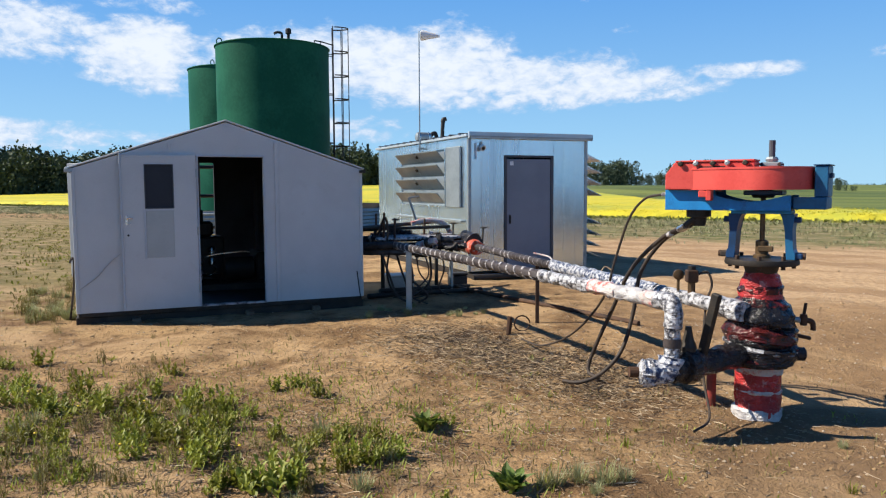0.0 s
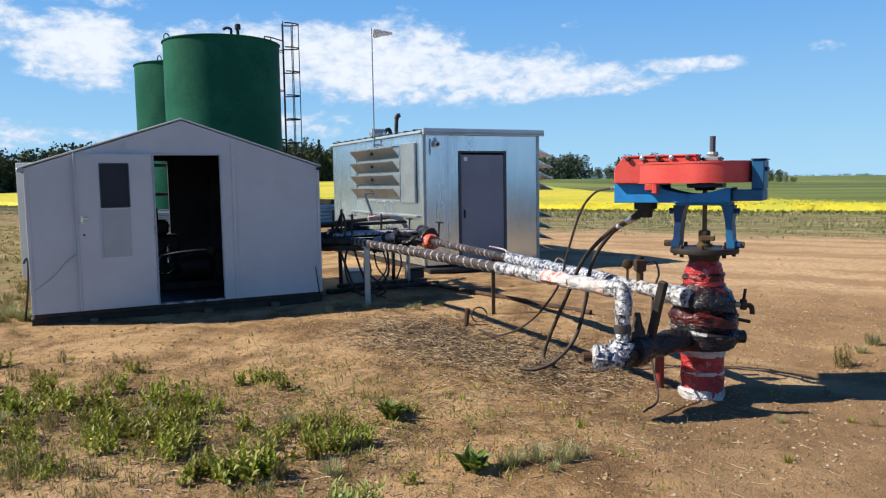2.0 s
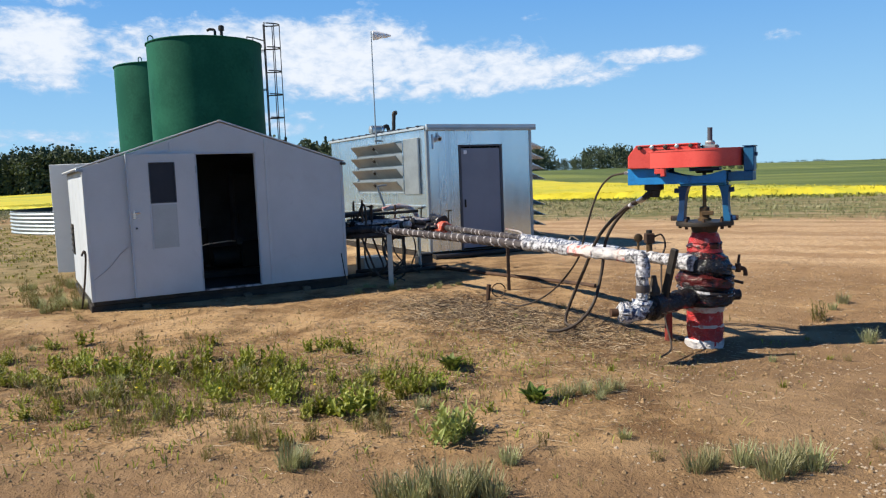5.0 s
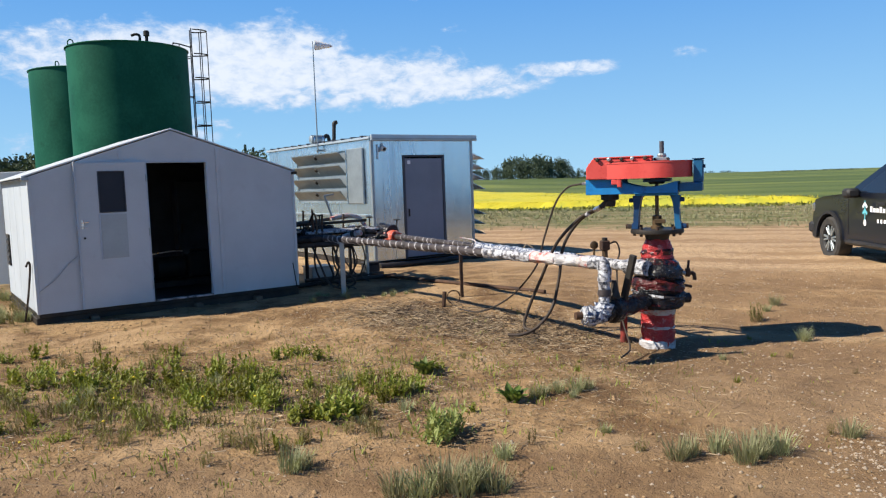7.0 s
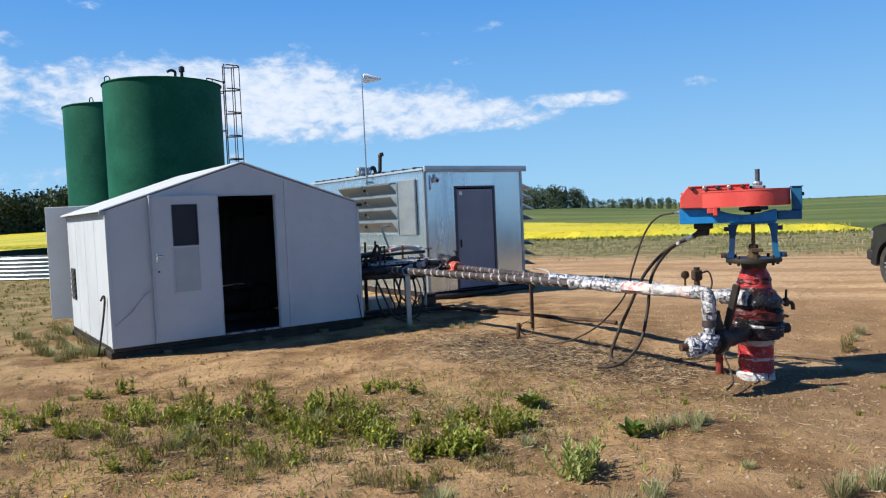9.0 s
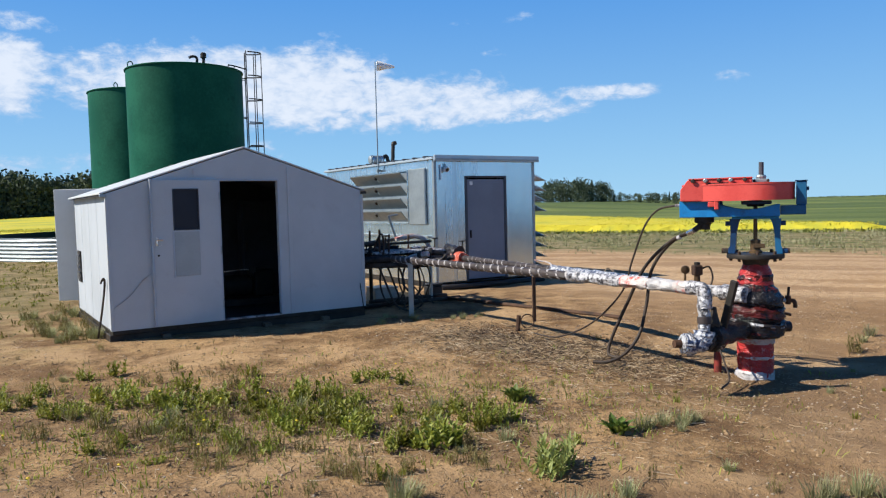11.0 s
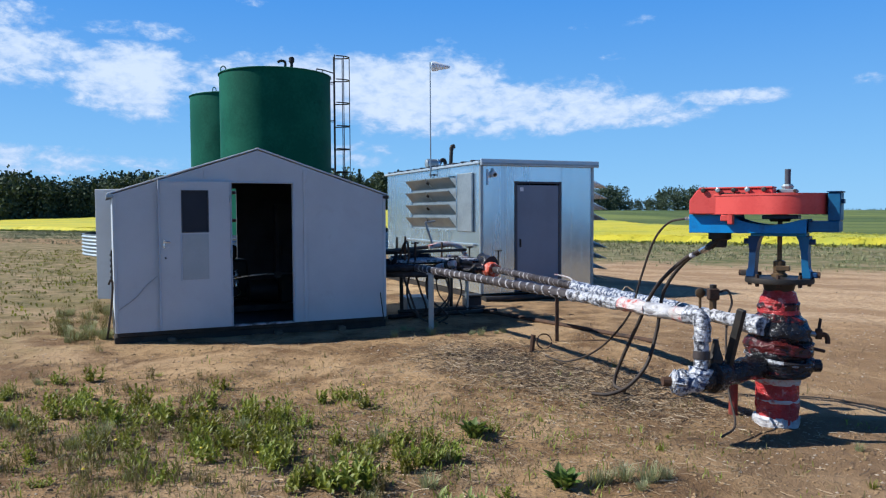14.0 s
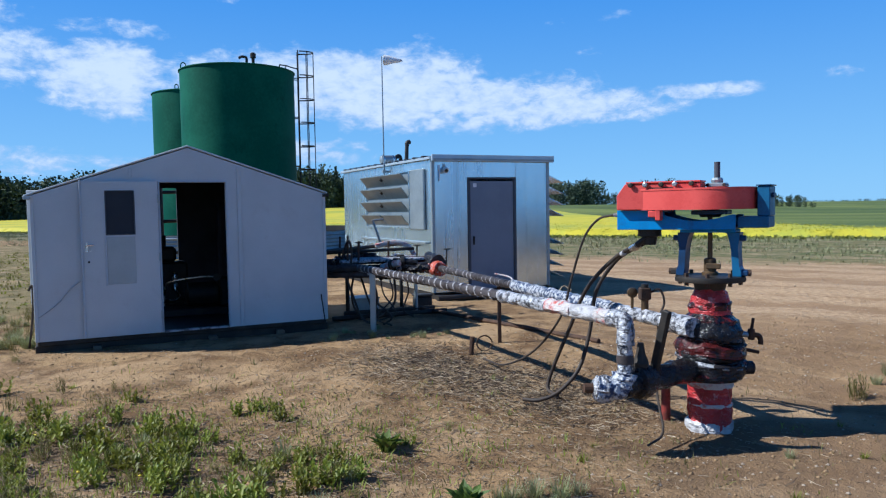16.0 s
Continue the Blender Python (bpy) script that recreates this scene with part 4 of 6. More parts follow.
# ---- tanks ----
def build_tank(place, turn, ladder, label):
    r, h = 2.25, 7.25
    t = thing("storage_tank", pose(*place, 0, 0, turn), label, "tank", "green storage tanks")
    # shell courses with slight weld ridges
    bm = lathe([(r, 0.05), (r, h * 0.5), (r, h)], 96)
    part("shell", bm, GREEN, t, "", True)
    part("roof", lathe([(r + 0.045, h), (r + 0.045, h + 0.03), (r, h + 0.05), (0.2, h + 0.30), (0.05, h + 0.31)], 72), GREEN, t, "", True)
    part("base_ring", lathe([(r + 0.05, 0.02), (r + 0.05, 0.06)], 72), BLACK_STEEL, t)
    for a in (100, 200):
        x, y = (r - 0.08) * math.cos(radians(a)), (r - 0.08) * math.sin(radians(a))
        part("lifting_lug", tube(glide([(x - 0.09, y, h + 0.02), (x - 0.09, y, h + 0.18), (x, y, h + 0.25), (x + 0.09, y, h + 0.18), (x + 0.09, y, h + 0.02)], 5), 0.022, 8), GREEN, t)
    if ladder:
        part("vent_pipe", tube(glide([(0.35, -1.9, h + 0.05), (0.35, -1.9, h + 0.28), (0.2, -1.9, h + 0.33), (0.06, -1.9, h + 0.27)], 5), 0.05, 10), BLACK_STEEL, t)
        v = part("roof_valve", rod((0.6, -1.85, h + 0.05), (0.6, -1.85, h + 0.30), 0.06, 12), BLACK_STEEL, t)
        part("valve_cap", lathe([(0.11, 0), (0.11, 0.16), (0.07, 0.2)], 14, None, Matrix.Translation((0.6, -1.85, h + 0.30))), BLACK_STEEL, v)
        # ladder with safety cage, on the +x side
        lad = part("ladder", rod((r + 0.17, -0.22, 0.1), (r + 0.17, -0.22, h + 1.0), 0.022, 8), BLACK_STEEL, t, "dark caged access ladder")
        part("rail", rod((r + 0.17, 0.22, 0.1), (r + 0.17, 0.22, h + 1.0), 0.022, 8), BLACK_STEEL, lad)
        for i in range(26):
            z = 0.35 + i * 0.30
            part("rung", rod((r + 0.17, -0.22, z), (r + 0.17, 0.22, z), 0.010, 6), BLACK_STEEL, lad)
        for i in range(7):
            z = 2.4 + i * 0.965
            pts = [(r + 0.19 + 0.62 * math.sin(a), 0.34 * math.cos(a), z) for a in np.linspace(0.05, math.pi - 0.05, 13)]
            part("cage_hoop", tube(pts, 0.026, 6), BLACK_STEEL, lad)
        for a in (0.6, 1.57, 2.54):
            p = (r + 0.19 + 0.62 * math.sin(a), 0.34 * math.cos(a))
            part("cage_bar", rod((*p, 2.4), (*p, 2.4 + 6 * 0.965), 0.018, 6), BLACK_STEEL, lad)
        for z in (1.5, 3.5, 5.5, 7.1):
            for y in (-0.22, 0.22):
                part("standoff", rod((r - 0.02, y, z), (r + 0.17, y, z), 0.02, 6), BLACK_STEEL, lad)
        rail = part("top_rail", tube([(r + 0.15, -0.24, h + 0.22), (r - 0.35, -0.5, h + 0.30), (r - 0.6, -0.65, h + 0.30)], 0.025, 6), BLACK_STEEL, t)
        part("rail_post", rod((r - 0.35, -0.5, h + 0.03), (r - 0.35, -0.5, h + 0.3), 0.02, 6), BLACK_STEEL, rail)
        part("rail_post", rod((r - 0.6, -0.65, h + 0.05), (r - 0.6, -0.65, h + 0.3), 0.02, 6), BLACK_STEEL, rail)
    return t


build_tank((-9.11, 31.0, 0.03), 16.8, True, "tall dark green steel storage tank with caged ladder")
build_tank((-12.64, 36.7, 0.03), 60, False, "tall green steel storage tank behind its twin")


def build_containment():
    c = thing("containment_ring", pose(-10.9, 33.9, 0), "low corrugated steel containment ring with black liner", "containment wall")
    seg, R, H = 96, 7.25, 0.86
    prof = []
    for i in range(41):
        z = H * i / 40
        prof.append((R + 0.03 * math.sin(z / 0.143 * 2 * math.pi), z))
    verts, faces = [], []
    for r, z in prof + [(R - 0.05, H), (R - 0.06, 0.0)]:
        verts += [(r * math.cos(2 * math.pi * k / seg), r * math.sin(2 * math.pi * k / seg), z) for k in range(seg)]
    for j in range(len(prof) + 1):
        faces += [(j * seg + k, j * seg + (k + 1) % seg, (j + 1) * seg + (k + 1) % seg, (j + 1) * seg + k) for k in range(seg)]
    raw("corrugated_wall", verts, faces, GALV_DULL, c, "", True)
    inn = bmesh.new()
    lathe([(R - 0.075, 0.01), (R - 0.075, H + 0.015), (R - 0.095, H + 0.015), (R - 0.1, 0.02)], seg, inn)
    part("liner", inn, LINER, c, "black plastic liner", True)


build_containment()


# ---- wellhead ----
WELL = Vector((2.03, 6.02, 0.0))
WELL_M = pose(WELL.x, WELL.y, 0, 0, 0, -29.3)


def folds(profile, seg, seed, depth):
    """A turned skin crumpled into slanting folds, like tightly wound plastic."""
    bm, rings = bmesh.new(), []
    for r, z in profile:
        ring = []
        for i in range(seg):
            a = 2 * math.pi * i / seg
            k = math.sin(z * 95 + 2 * math.sin(a + seed) + 3 * noise.noise((math.cos(a) * 1.5 + seed, math.sin(a) * 1.5, z * 4)))
            n = noise.noise((math.cos(a) * 4 + seed, math.sin(a) * 4, z * 14))
            rr = r + depth * (0.45 * k + 0.9 * n)
            ring.append(bm.verts.new((rr * math.cos(a), rr * math.sin(a), z + 0.035 * math.sin(a * 1 + seed) * (1 if 0.4 < z < 0.8 else 0))))
        rings.append(ring)
    for a, b in zip(rings, rings[1:]):
        for i in range(seg):
            bm.faces.new((a[i], a[(i + 1) % seg], b[(i + 1) % seg], b[i]))
    bm.faces.new(rings[0][::-1]), bm.faces.new(rings[-1])
    return bm


def build_wellhead():
    w = thing("wellhead", pose(WELL.x, WELL.y, 0), "wellhead wrapped in red, black and white plastic", "wellhead")
    part("casing", folds([(0.158, -0.10), (0.162, 0.0), (0.158, 0.06), (0.162, 0.12), (0.158, 0.18), (0.163, 0.24), (0.160, 0.30), (0.168, 0.35)], 40, 2, 0.010), WRAP_RED, w, "casing in red and white plastic wrap", True)
    part("foot_wrap", folds([(0.166, -0.10), (0.176, -0.02), (0.170, 0.03), (0.160, 0.045)], 40, 3, 0.016), WRAP_WHITE, w, "", True)
    part("band", folds([(0.158, 0.155), (0.167, 0.17), (0.158, 0.185)], 40, 4, 0.008), WRAP_REDWHITE, w, "", True)
    part("band", folds([(0.162, 0.300), (0.176, 0.325), (0.170, 0.362)], 40, 5, 0.010), WRAP_REDWHITE, w, "", True)
    part("body", folds([(0.17, 0.355), (0.228, 0.365), (0.246, 0.40), (0.250, 0.44), (0.244, 0.48), (0.248, 0.50), (0.226, 0.525), (0.234, 0.55), (0.246, 0.575), (0.246, 0.61), (0.236, 0.635), (0.214, 0.655), (0.222, 0.68),
                        (0.226, 0.71), (0.220, 0.745), (0.206, 0.78), (0.190, 0.81), (0.170, 0.835), (0.150, 0.86)], 56, 7, 0.020), WRAP_BLACKRED, w, "bulging body in shiny black plastic with red patches", True)
    part("black_wrap", folds([(0.220, 0.375), (0.252, 0.39), (0.262, 0.42), (0.256, 0.455), (0.228, 0.475)], 56, 3, 0.022), WRAP_BLACK, w, "", True)
    part("wine_wrap", folds([(0.228, 0.525), (0.250, 0.545), (0.258, 0.58), (0.250, 0.615), (0.222, 0.64)], 56, 17, 0.020), WRAP_WINE, w, "band in dark red plastic wrap", True)
    part("black_wrap", folds([(0.210, 0.65), (0.234, 0.68), (0.240, 0.72), (0.226, 0.765), (0.190, 0.80)], 56, 11, 0.024), WRAP_PRINT, w, "", True)
    part("silver_strip", folds([(0.246, 0.478), (0.258, 0.490), (0.248, 0.508)], 56, 5, 0.018), WRAP_SILVER, w, "torn strip of silver wrap", True)
    part("neck", folds([(0.150, 0.85), (0.152, 0.89), (0.146, 0.93), (0.138, 0.97), (0.122, 1.01), (0.105, 1.04)], 40, 9, 0.012), WRAP_RED, w, "neck in red plastic wrap", True)
    part("black_wrap", folds([(0.146, 0.885), (0.156, 0.905), (0.152, 0.93), (0.142, 0.945)], 40, 2, 0.014), WRAP_WINE, w, "", True)
    part("collar", lathe([(0.108, 1.030), (0.116, 1.06), (0.125, 1.09)], 24), BLACK_STEEL, w, "", True)
    part("flange", lathe([(0.12, 1.09), (0.25, 1.095), (0.255, 1.11), (0.25, 1.135), (0.19, 1.14)], 32), BLACK_STEEL, w, "round dark steel flange", True)
    for i in range(8):
        a = 2 * math.pi * (i + 0.5) / 8
        part("bolt", rod((0.215 * math.cos(a), 0.215 * math.sin(a), 1.07), (0.215 * math.cos(a), 0.215 * math.sin(a), 1.165), 0.016, 6), RUST, w)
    # short dark lugs and the sampling tap on the far side
    part("lug", lathe([(0.05, 0), (0.05, 0.09), (0.035, 0.1)], 12, None, Matrix.Translation((0.20, -0.08, 0.45)) @ pose(0, 0, 0, 0, 90)), WRAP_BLACK, w)
    tap = part("tap", rod((0.17, -0.02, 0.70), (0.29, -0.05, 0.69), 0.022, 10), GALV_DULL, w, "small metal sampling tap")
    part("tap_body", lathe([(0.024, 0), (0.03, 0.04), (0.024, 0.08)], 12, None, Matrix.Translation((0.29, -0.05, 0.655))), RUST, tap)
    part("tap_spout", tube(glide([(0.29, -0.05, 0.69), (0.34, -0.06, 0.685), (0.355, -0.06, 0.65), (0.355, -0.06, 0.62)], 4), 0.020, 8), RUST, tap)
    part("tap_handle", rod((0.29, -0.05, 0.72), (0.315, -0.02, 0.81), 0.012, 8), RUST, tap)
    part("stub", rod((0.20, 0.05, 0.58), (0.40, 0.10, 0.53), 0.014, 8), RUST, w)


build_wellhead()


def build_drive():
    """The rotary drive head on its yoke: blue frame, red belt guard."""
    d = thing("drive_head", WELL_M, "red and blue rotary pump drive on yoke", "pump drive")
    # yoke: two curved legs; the left one's shade is put in as darker blue
    for sx, mt in ((-1, BLUE_DARK), (1, BLUE_MID)):
        out = [(0.235, 1.137), (0.235, 1.18), (0.215, 1.21), (0.212, 1.34), (0.216, 1.43), (0.225, 1.462)]
        inner = [(0.175, 1.137), (0.170, 1.20), (0.168, 1.24), (0.166, 1.34), (0.150, 1.42), (0.125, 1.462)]
        leg = [(sx * x, z) for x, z in out] + [(sx * x, z) for x, z in reversed(inner)]
        part("yoke_leg", prism(leg, -0.075, 0.075, None, 0.004), mt, d, "curved yoke leg")
        part("yoke_foot", box(sx * 0.235 - 0.045, sx * 0.235 + 0.045, -0.06, 0.06, 1.142, 1.185, 0.008), BLACK_STEEL if sx < 0 else BLUE_DARK, d)
        part("bolt", rod((sx * 0.20, -0.03, 1.165), (sx * 0.295, -0.03, 1.165), 0.024, 8), RUST, d)
        part("bolt", rod((sx * 0.17, -0.03, 1.42), (sx * 0.26, -0.03, 1.42), 0.022, 8), BLUE_DARK, d)
    part("yoke_top", box(-0.2, 0.2, -0.1, 0.1, 1.462, 1.484, 0.004), BLUE, d)
    # rod, stuffing box
    part("stuffing_box", lathe([(0.06, 1.138), (0.06, 1.16), (0.045, 1.17), (0.045, 1.26), (0.03, 1.27)], 16), BRASS, d, "brown packing gland", True)
    part("gland_bolt", box(-0.02, 0.085, -0.06, -0.03, 1.19, 1.23, 0.005), BRASS, d)
    part("drive_rod", rod((0, 0, 1.25), (0, 0, 1.70), 0.018, 10), BRASS, d)
    # blue frame: front and back plates with a hollow top line, beam and riser
    arc = [(-0.30 + 0.48 * i / 10, 1.595 - 0.045 * math.sin(math.pi * i / 10)) for i in range(11)]
    plate = [(-0.66, 1.485), (0.21, 1.485), (0.21, 1.595), *[(x, z) for x, z in reversed(arc)], (-0.30, 1.634), (-0.66, 1.634)]
    part("front_plate", prism(plate, -0.17, -0.155, None, 0.003), BLUE, d, "bright blue front plate")
    part("back_plate", prism(plate, 0.155, 0.17, None, 0.003), BLUE, d)
    part("end_plate", box(-0.66, -0.645, -0.153, 0.153, 1.487, 1.633, 0.003), BLUE, d)
    part("base_plate", box(-0.642, 0.2, -0.153, 0.153, 1.487, 1.505, 0.003), BLUE_DARK, d)
    part("top_plate", box(-0.642, -0.31, -0.153, 0.153, 1.618, 1.633, 0.003), BLUE_DARK, d)
    part("side_beam", box(0.213, 0.425, -0.12, 0.17, 1.497, 1.58, 0.006), BLUE_MID, d)
    part("riser", box(0.345, 0.43, -0.10, 0.15, 1.582, 1.796, 0.006), BLUE_MID, d, "blue upright at the guard's end")
    part("riser_cap", box(0.335, 0.44, -0.11, 0.16, 1.798, 1.806, 0.003), BLUE_DARK, d)
    part("riser_clip", box(0.432, 0.45, -0.05, 0.05, 1.713, 1.746, 0.003), BLUE_DARK, d)
    # bearing under the sheave
    part("bearing", lathe([(0.07, 1.575), (0.085, 1.60), (0.085, 1.622), (0.06, 1.632)], 20), BLACK_STEEL, d, "", True)
    part("bearing_block", box(-0.12, 0.14, -0.09, 0.09, 1.595, 1.628, 0.006), BLUE_DARK, d)
    # red belt guard: drum and tapered body
    ring = []
    for i in range(41):
        a = math.radians(-105 + 210 * i / 40)
        ring.append((0.02 + 0.315 * math.cos(a), 0.0 + 0.315 * math.sin(a)))
    lower = [(-0.56, 0.20), (-0.63, 0.14), (-0.65, 0.0), (-0.63, -0.14), (-0.56, -0.20)]
    part("guard_drum", slab(ring + lower, 1.634, 1.784, None, 0.008), RED, d, "red belt guard", True)
    part("guard_lip", slab([(x * 1.012 + 0.0, y * 1.012) for x, y in ring + lower], 1.778, 1.793, None, 0.004), RED, d)
    # higher box over the motor sheave
    hi = [(-0.645, 1.636), (-0.645, 1.746), (-0.58, 1.834), (-0.02, 1.834), (-0.02, 1.636)]
    part("guard_box", prism(hi, -0.225, -0.06, None, 0.006), RED, d, "raised red guard box")
    top = part("guard_flange", box(-0.57, -0.02, -0.235, -0.05, 1.835, 1.848, 0.003), RED, d)
    for x in (-0.53, -0.42, -0.30, -0.20, -0.08):
        part("bolt", lathe([(0.02, 0), (0.02, 0.012), (0.012, 0.016)], 8, None, Matrix.Translation((x, -0.237, 1.824)) @ pose(0, 0, 0, 90)), GALV_DULL if x in (-0.42, -0.20) else BLACK_STEEL, top)
    part("slot", box(-0.40, -0.22, -0.2275, -0.2255, 1.792, 1.803, 0.0), BLACK_STEEL, top)
    part("guard_bracket", box(-0.345, -0.305, -0.245, -0.18, 1.555, 1.788, 0.006), RED, d)
    part("guard_foot", box(-0.40, -0.33, -0.24, -0.175, 1.58, 1.63, 0.006), RED, d)
    # polished rod and clamp above
    part("rod_clamp", box(-0.02, 0.12, -0.05, 0.05, 1.795, 1.829, 0.008), GALV_DULL, d, "grey rod clamp")
    part("clamp_nut", lathe([(0.04, 1.829), (0.045, 1.85), (0.035, 1.867)], 10, None, Matrix.Translation((0.05, 0, 0))), GALV_DULL, d)
    for x in (-0.01, 0.11):
        part("clamp_bolt", rod((x, -0.065, 1.813), (x, 0.065, 1.813), 0.012, 8), BLACK_STEEL, d)
    part("polished_rod", rod((0.05, 0, 1.85), (0.05, 0, 1.985), 0.022, 10), FRAME_GREY, d)
    # hydraulic motor and hose fittings under the left end
    m = part("motor", lathe([(0.09, 0), (0.09, 0.05), (0.06, 0.06), (0.05, 0.12)], 16, None, Matrix.Translation((-0.45, -0.02, 1.484)) @ pose(0, 0, 0, 180)), BLACK_STEEL, d, "black hydraulic motor")
    for y in (-0.06, 0.05):
        part("fitting", rod((-0.47, y, 1.42), (-0.54, y, 1.36), 0.024, 8), BLACK_STEEL, m)
    part("cable_gland", rod((-0.66, -0.10, 1.60), (-0.71, -0.10, 1.60), 0.015, 8), TAPE, d)


build_drive()


def to_world(x, y, z):
    return tuple(WELL_M @ Vector((x, y, z)))


def build_hoses():
    for i, pts in enumerate(([to_world(-0.54, -0.06, 1.36), (1.42, 6.55, 1.24), (1.22, 6.72, 0.98), (1.08, 6.86, 0.60), (0.95, 6.95, 0.25), (0.90, 6.95, 0.06), (0.97, 6.80, 0.03)],
                             [to_world(-0.54, 0.05, 1.36), (1.45, 6.62, 1.22), (1.30, 6.74, 0.95), (1.24, 6.74, 0.60), (1.14, 6.68, 0.30), (0.97, 6.62, 0.12), (0.80, 6.63, 0.04), (0.66, 6.70, 0.03)])):
        h = thing("hydraulic_hose", None, "thick dark brown hydraulic hose sagging to the ground", "hose", "hydraulic hoses")
        part("hose", tube(glide(pts, 10), 0.017, 10), RUBBER, h, "", True)
        m, far = along(pts[0], pts[1])
        part("ferrule", lathe([(0.023, 0), (0.023, 0.09)], 10, None, m), CHROME, h)
        if i == 0:
            part("tape_band", lathe([(0.0215, 0.20), (0.0215, 0.24)], 10, None, m), TAPE, h)
    c = thing("cable", None, "thin dark cable from the drive to the ground", "cable")
    part("cable_run", tube(glide([to_world(-0.71, -0.10, 1.60), (1.27, 6.48, 1.56), (1.17, 6.58, 1.40), (1.08, 6.70, 1.05), (1.00, 6.80, 0.72), (0.80, 7.2, 0.35), (0.55, 7.7, 0.12), (0.35, 8.1, 0.10)], 10), 0.010, 8), RUBBER, c, "", True)


build_hoses()


# ---- flow lines ----
A0, A1 = Vector((1.264, 5.50, 0.887)), Vector((-1.30, 10.55, 0.882))
B0, B1 = Vector((1.79, 6.00, 0.772)), Vector((-0.30, 11.02, 0.844))


def sleeve(parent, a, b, s0, s1, r, material, label="", lump=0.28, seed=0.0, name="wrapped_section"):
    p0, p1 = a.lerp(b, s0), a.lerp(b, s1)
    return part(name, tube(straight(p0, p1, 0.035), r, 14, None, lump, seed), material, parent, label, True)


def build_flow_lines():
    a = thing("flow_line", None, "near flow line wrapped in tape and foil", "pipe", "flow lines")
    sleeve(a, A0, A1, 0.0, 0.045, 0.056, WRAP_REDWHITE, "section in white and red plastic wrap", seed=1)
    sleeve(a, A0, A1, 0.045, 0.10, 0.054, WRAP_WHITE, "section in white plastic wrap", seed=2)
    sleeve(a, A0, A1, 0.10, 0.16, 0.057, WRAP_REDWHITE, "section in red and white wrap", seed=3)
    sleeve(a, A0, A1, 0.16, 0.30, 0.053, WRAP_SILVER, "section in crumpled foil", seed=4)
    sec = sleeve(a, A0, A1, 0.30, 1.0, 0.048, WRAP_GREY, "section in dark grey wrap with pale spiral tape", seed=5)
    part("spiral_tape", helix(A0.lerp(A1, 0.27), A0.lerp(A1, 0.99), 0.053, 0.15, 0.040, None, 1), TAPE, sec)
    # upper elbow and drop to the valve
    elbow = part("elbow", tube(glide([A0 + (A1 - A0) * 0.02, A0 + Vector((0.0, 0.0, 0.0)), A0 + Vector((0.012, -0.045, -0.03)), A0 + Vector((0.015, -0.06, -0.10)), A0 + Vector((0.01, -0.06, -0.16))], 5), 0.062, 14, None, 0.12), WRAP_SILVER, a, "elbow in silver wrap", True)
    top, low = A0 + Vector((0.01, -0.06, -0.15)), Vector((1.27, 5.43, 0.50))
    part("drop", tube(straight(top, low, 0.03), 0.052, 14, None, 0.22, 7.0), WRAP_SILVER, a, "drop wrapped in silver foil", True)
    part("drop_band", lathe([(0.058, 0.0), (0.06, 0.03), (0.057, 0.06)], 14, None, along(top.lerp(low, 0.35), low)[0], 0.1), WRAP_GREY, a, "", True)
    part("lower_elbow", tube(glide([(1.27, 5.43, 0.53), (1.255, 5.42, 0.46), (1.20, 5.41, 0.43), (1.12, 5.405, 0.43), (1.07, 5.40, 0.435)], 6), 0.085, 16, None, 0.22, 3.0), WRAP_BLUEWHITE, a, "lower elbow in blue and white wrap", True)
    part("end_wrap", lathe([(0.045, 0), (0.07, 0.012), (0.085, 0.05), (0.09, 0.09)], 16, None, along((1.045, 5.395, 0.437), (1.2, 5.41, 0.43))[0], 0.4), WRAP_SILVER, a, "", True)
    part("end_stub", rod((0.985, 5.39, 0.438), (1.06, 5.397, 0.436), 0.035, 12), RUST, a, "rusty open pipe end")
    part("outlet", tube(straight((1.24, 5.41, 0.44), (1.90, 5.93, 0.45), 0.04), 0.088, 14, None, 0.22, 11.0), WRAP_BLACK, a, "outlet in black plastic wrap", True)
    part("valve_body", lathe([(0.06, 0), (0.12, 0.02), (0.125, 0.09), (0.11, 0.15), (0.06, 0.17)], 16, None, along((1.34, 5.50, 0.45), (1.6, 5.70, 0.45))[0], 0.1), WRAP_BLACK, a, "", True)
    part("bonnet", lathe([(0.05, 0), (0.055, 0.06), (0.035, 0.12), (0.02, 0.2)], 12, None, Matrix.Translation((1.40, 5.53, 0.52)), 0.1), BLACK_STEEL, a)
    m, far = along((1.50, 5.60, 0.46), (1.575, 5.50, 0.945))
    part("valve_lever", box(-0.022, 0.022, -0.032, 0.032, 0, far, 0.008, None, m), BLACK_STEEL, a, "long dark upright valve lever")
    part("support_post", rod((1.745, 6.20, -0.08), (1.745, 6.20, 0.42), 0.036, 14), RED_RUST, a, "short red support stub", True)

    b = thing("flow_line", None, "far flow line wrapped in foil and blue plastic", "pipe", "flow lines")
    sleeve(b, B0, B1, -0.03, 0.02, 0.075, WRAP_SILVER, "", 0.25, 6)
    sleeve(b, B0, B1, 0.02, 0.16, 0.056, WRAP_SILVER, "section in crumpled foil", 0.2, 7)
    sleeve(b, B0, B1, 0.16, 0.52, 0.062, WRAP_BLUEWHITE, "section in blue and white plastic wrap", 0.25, 8)
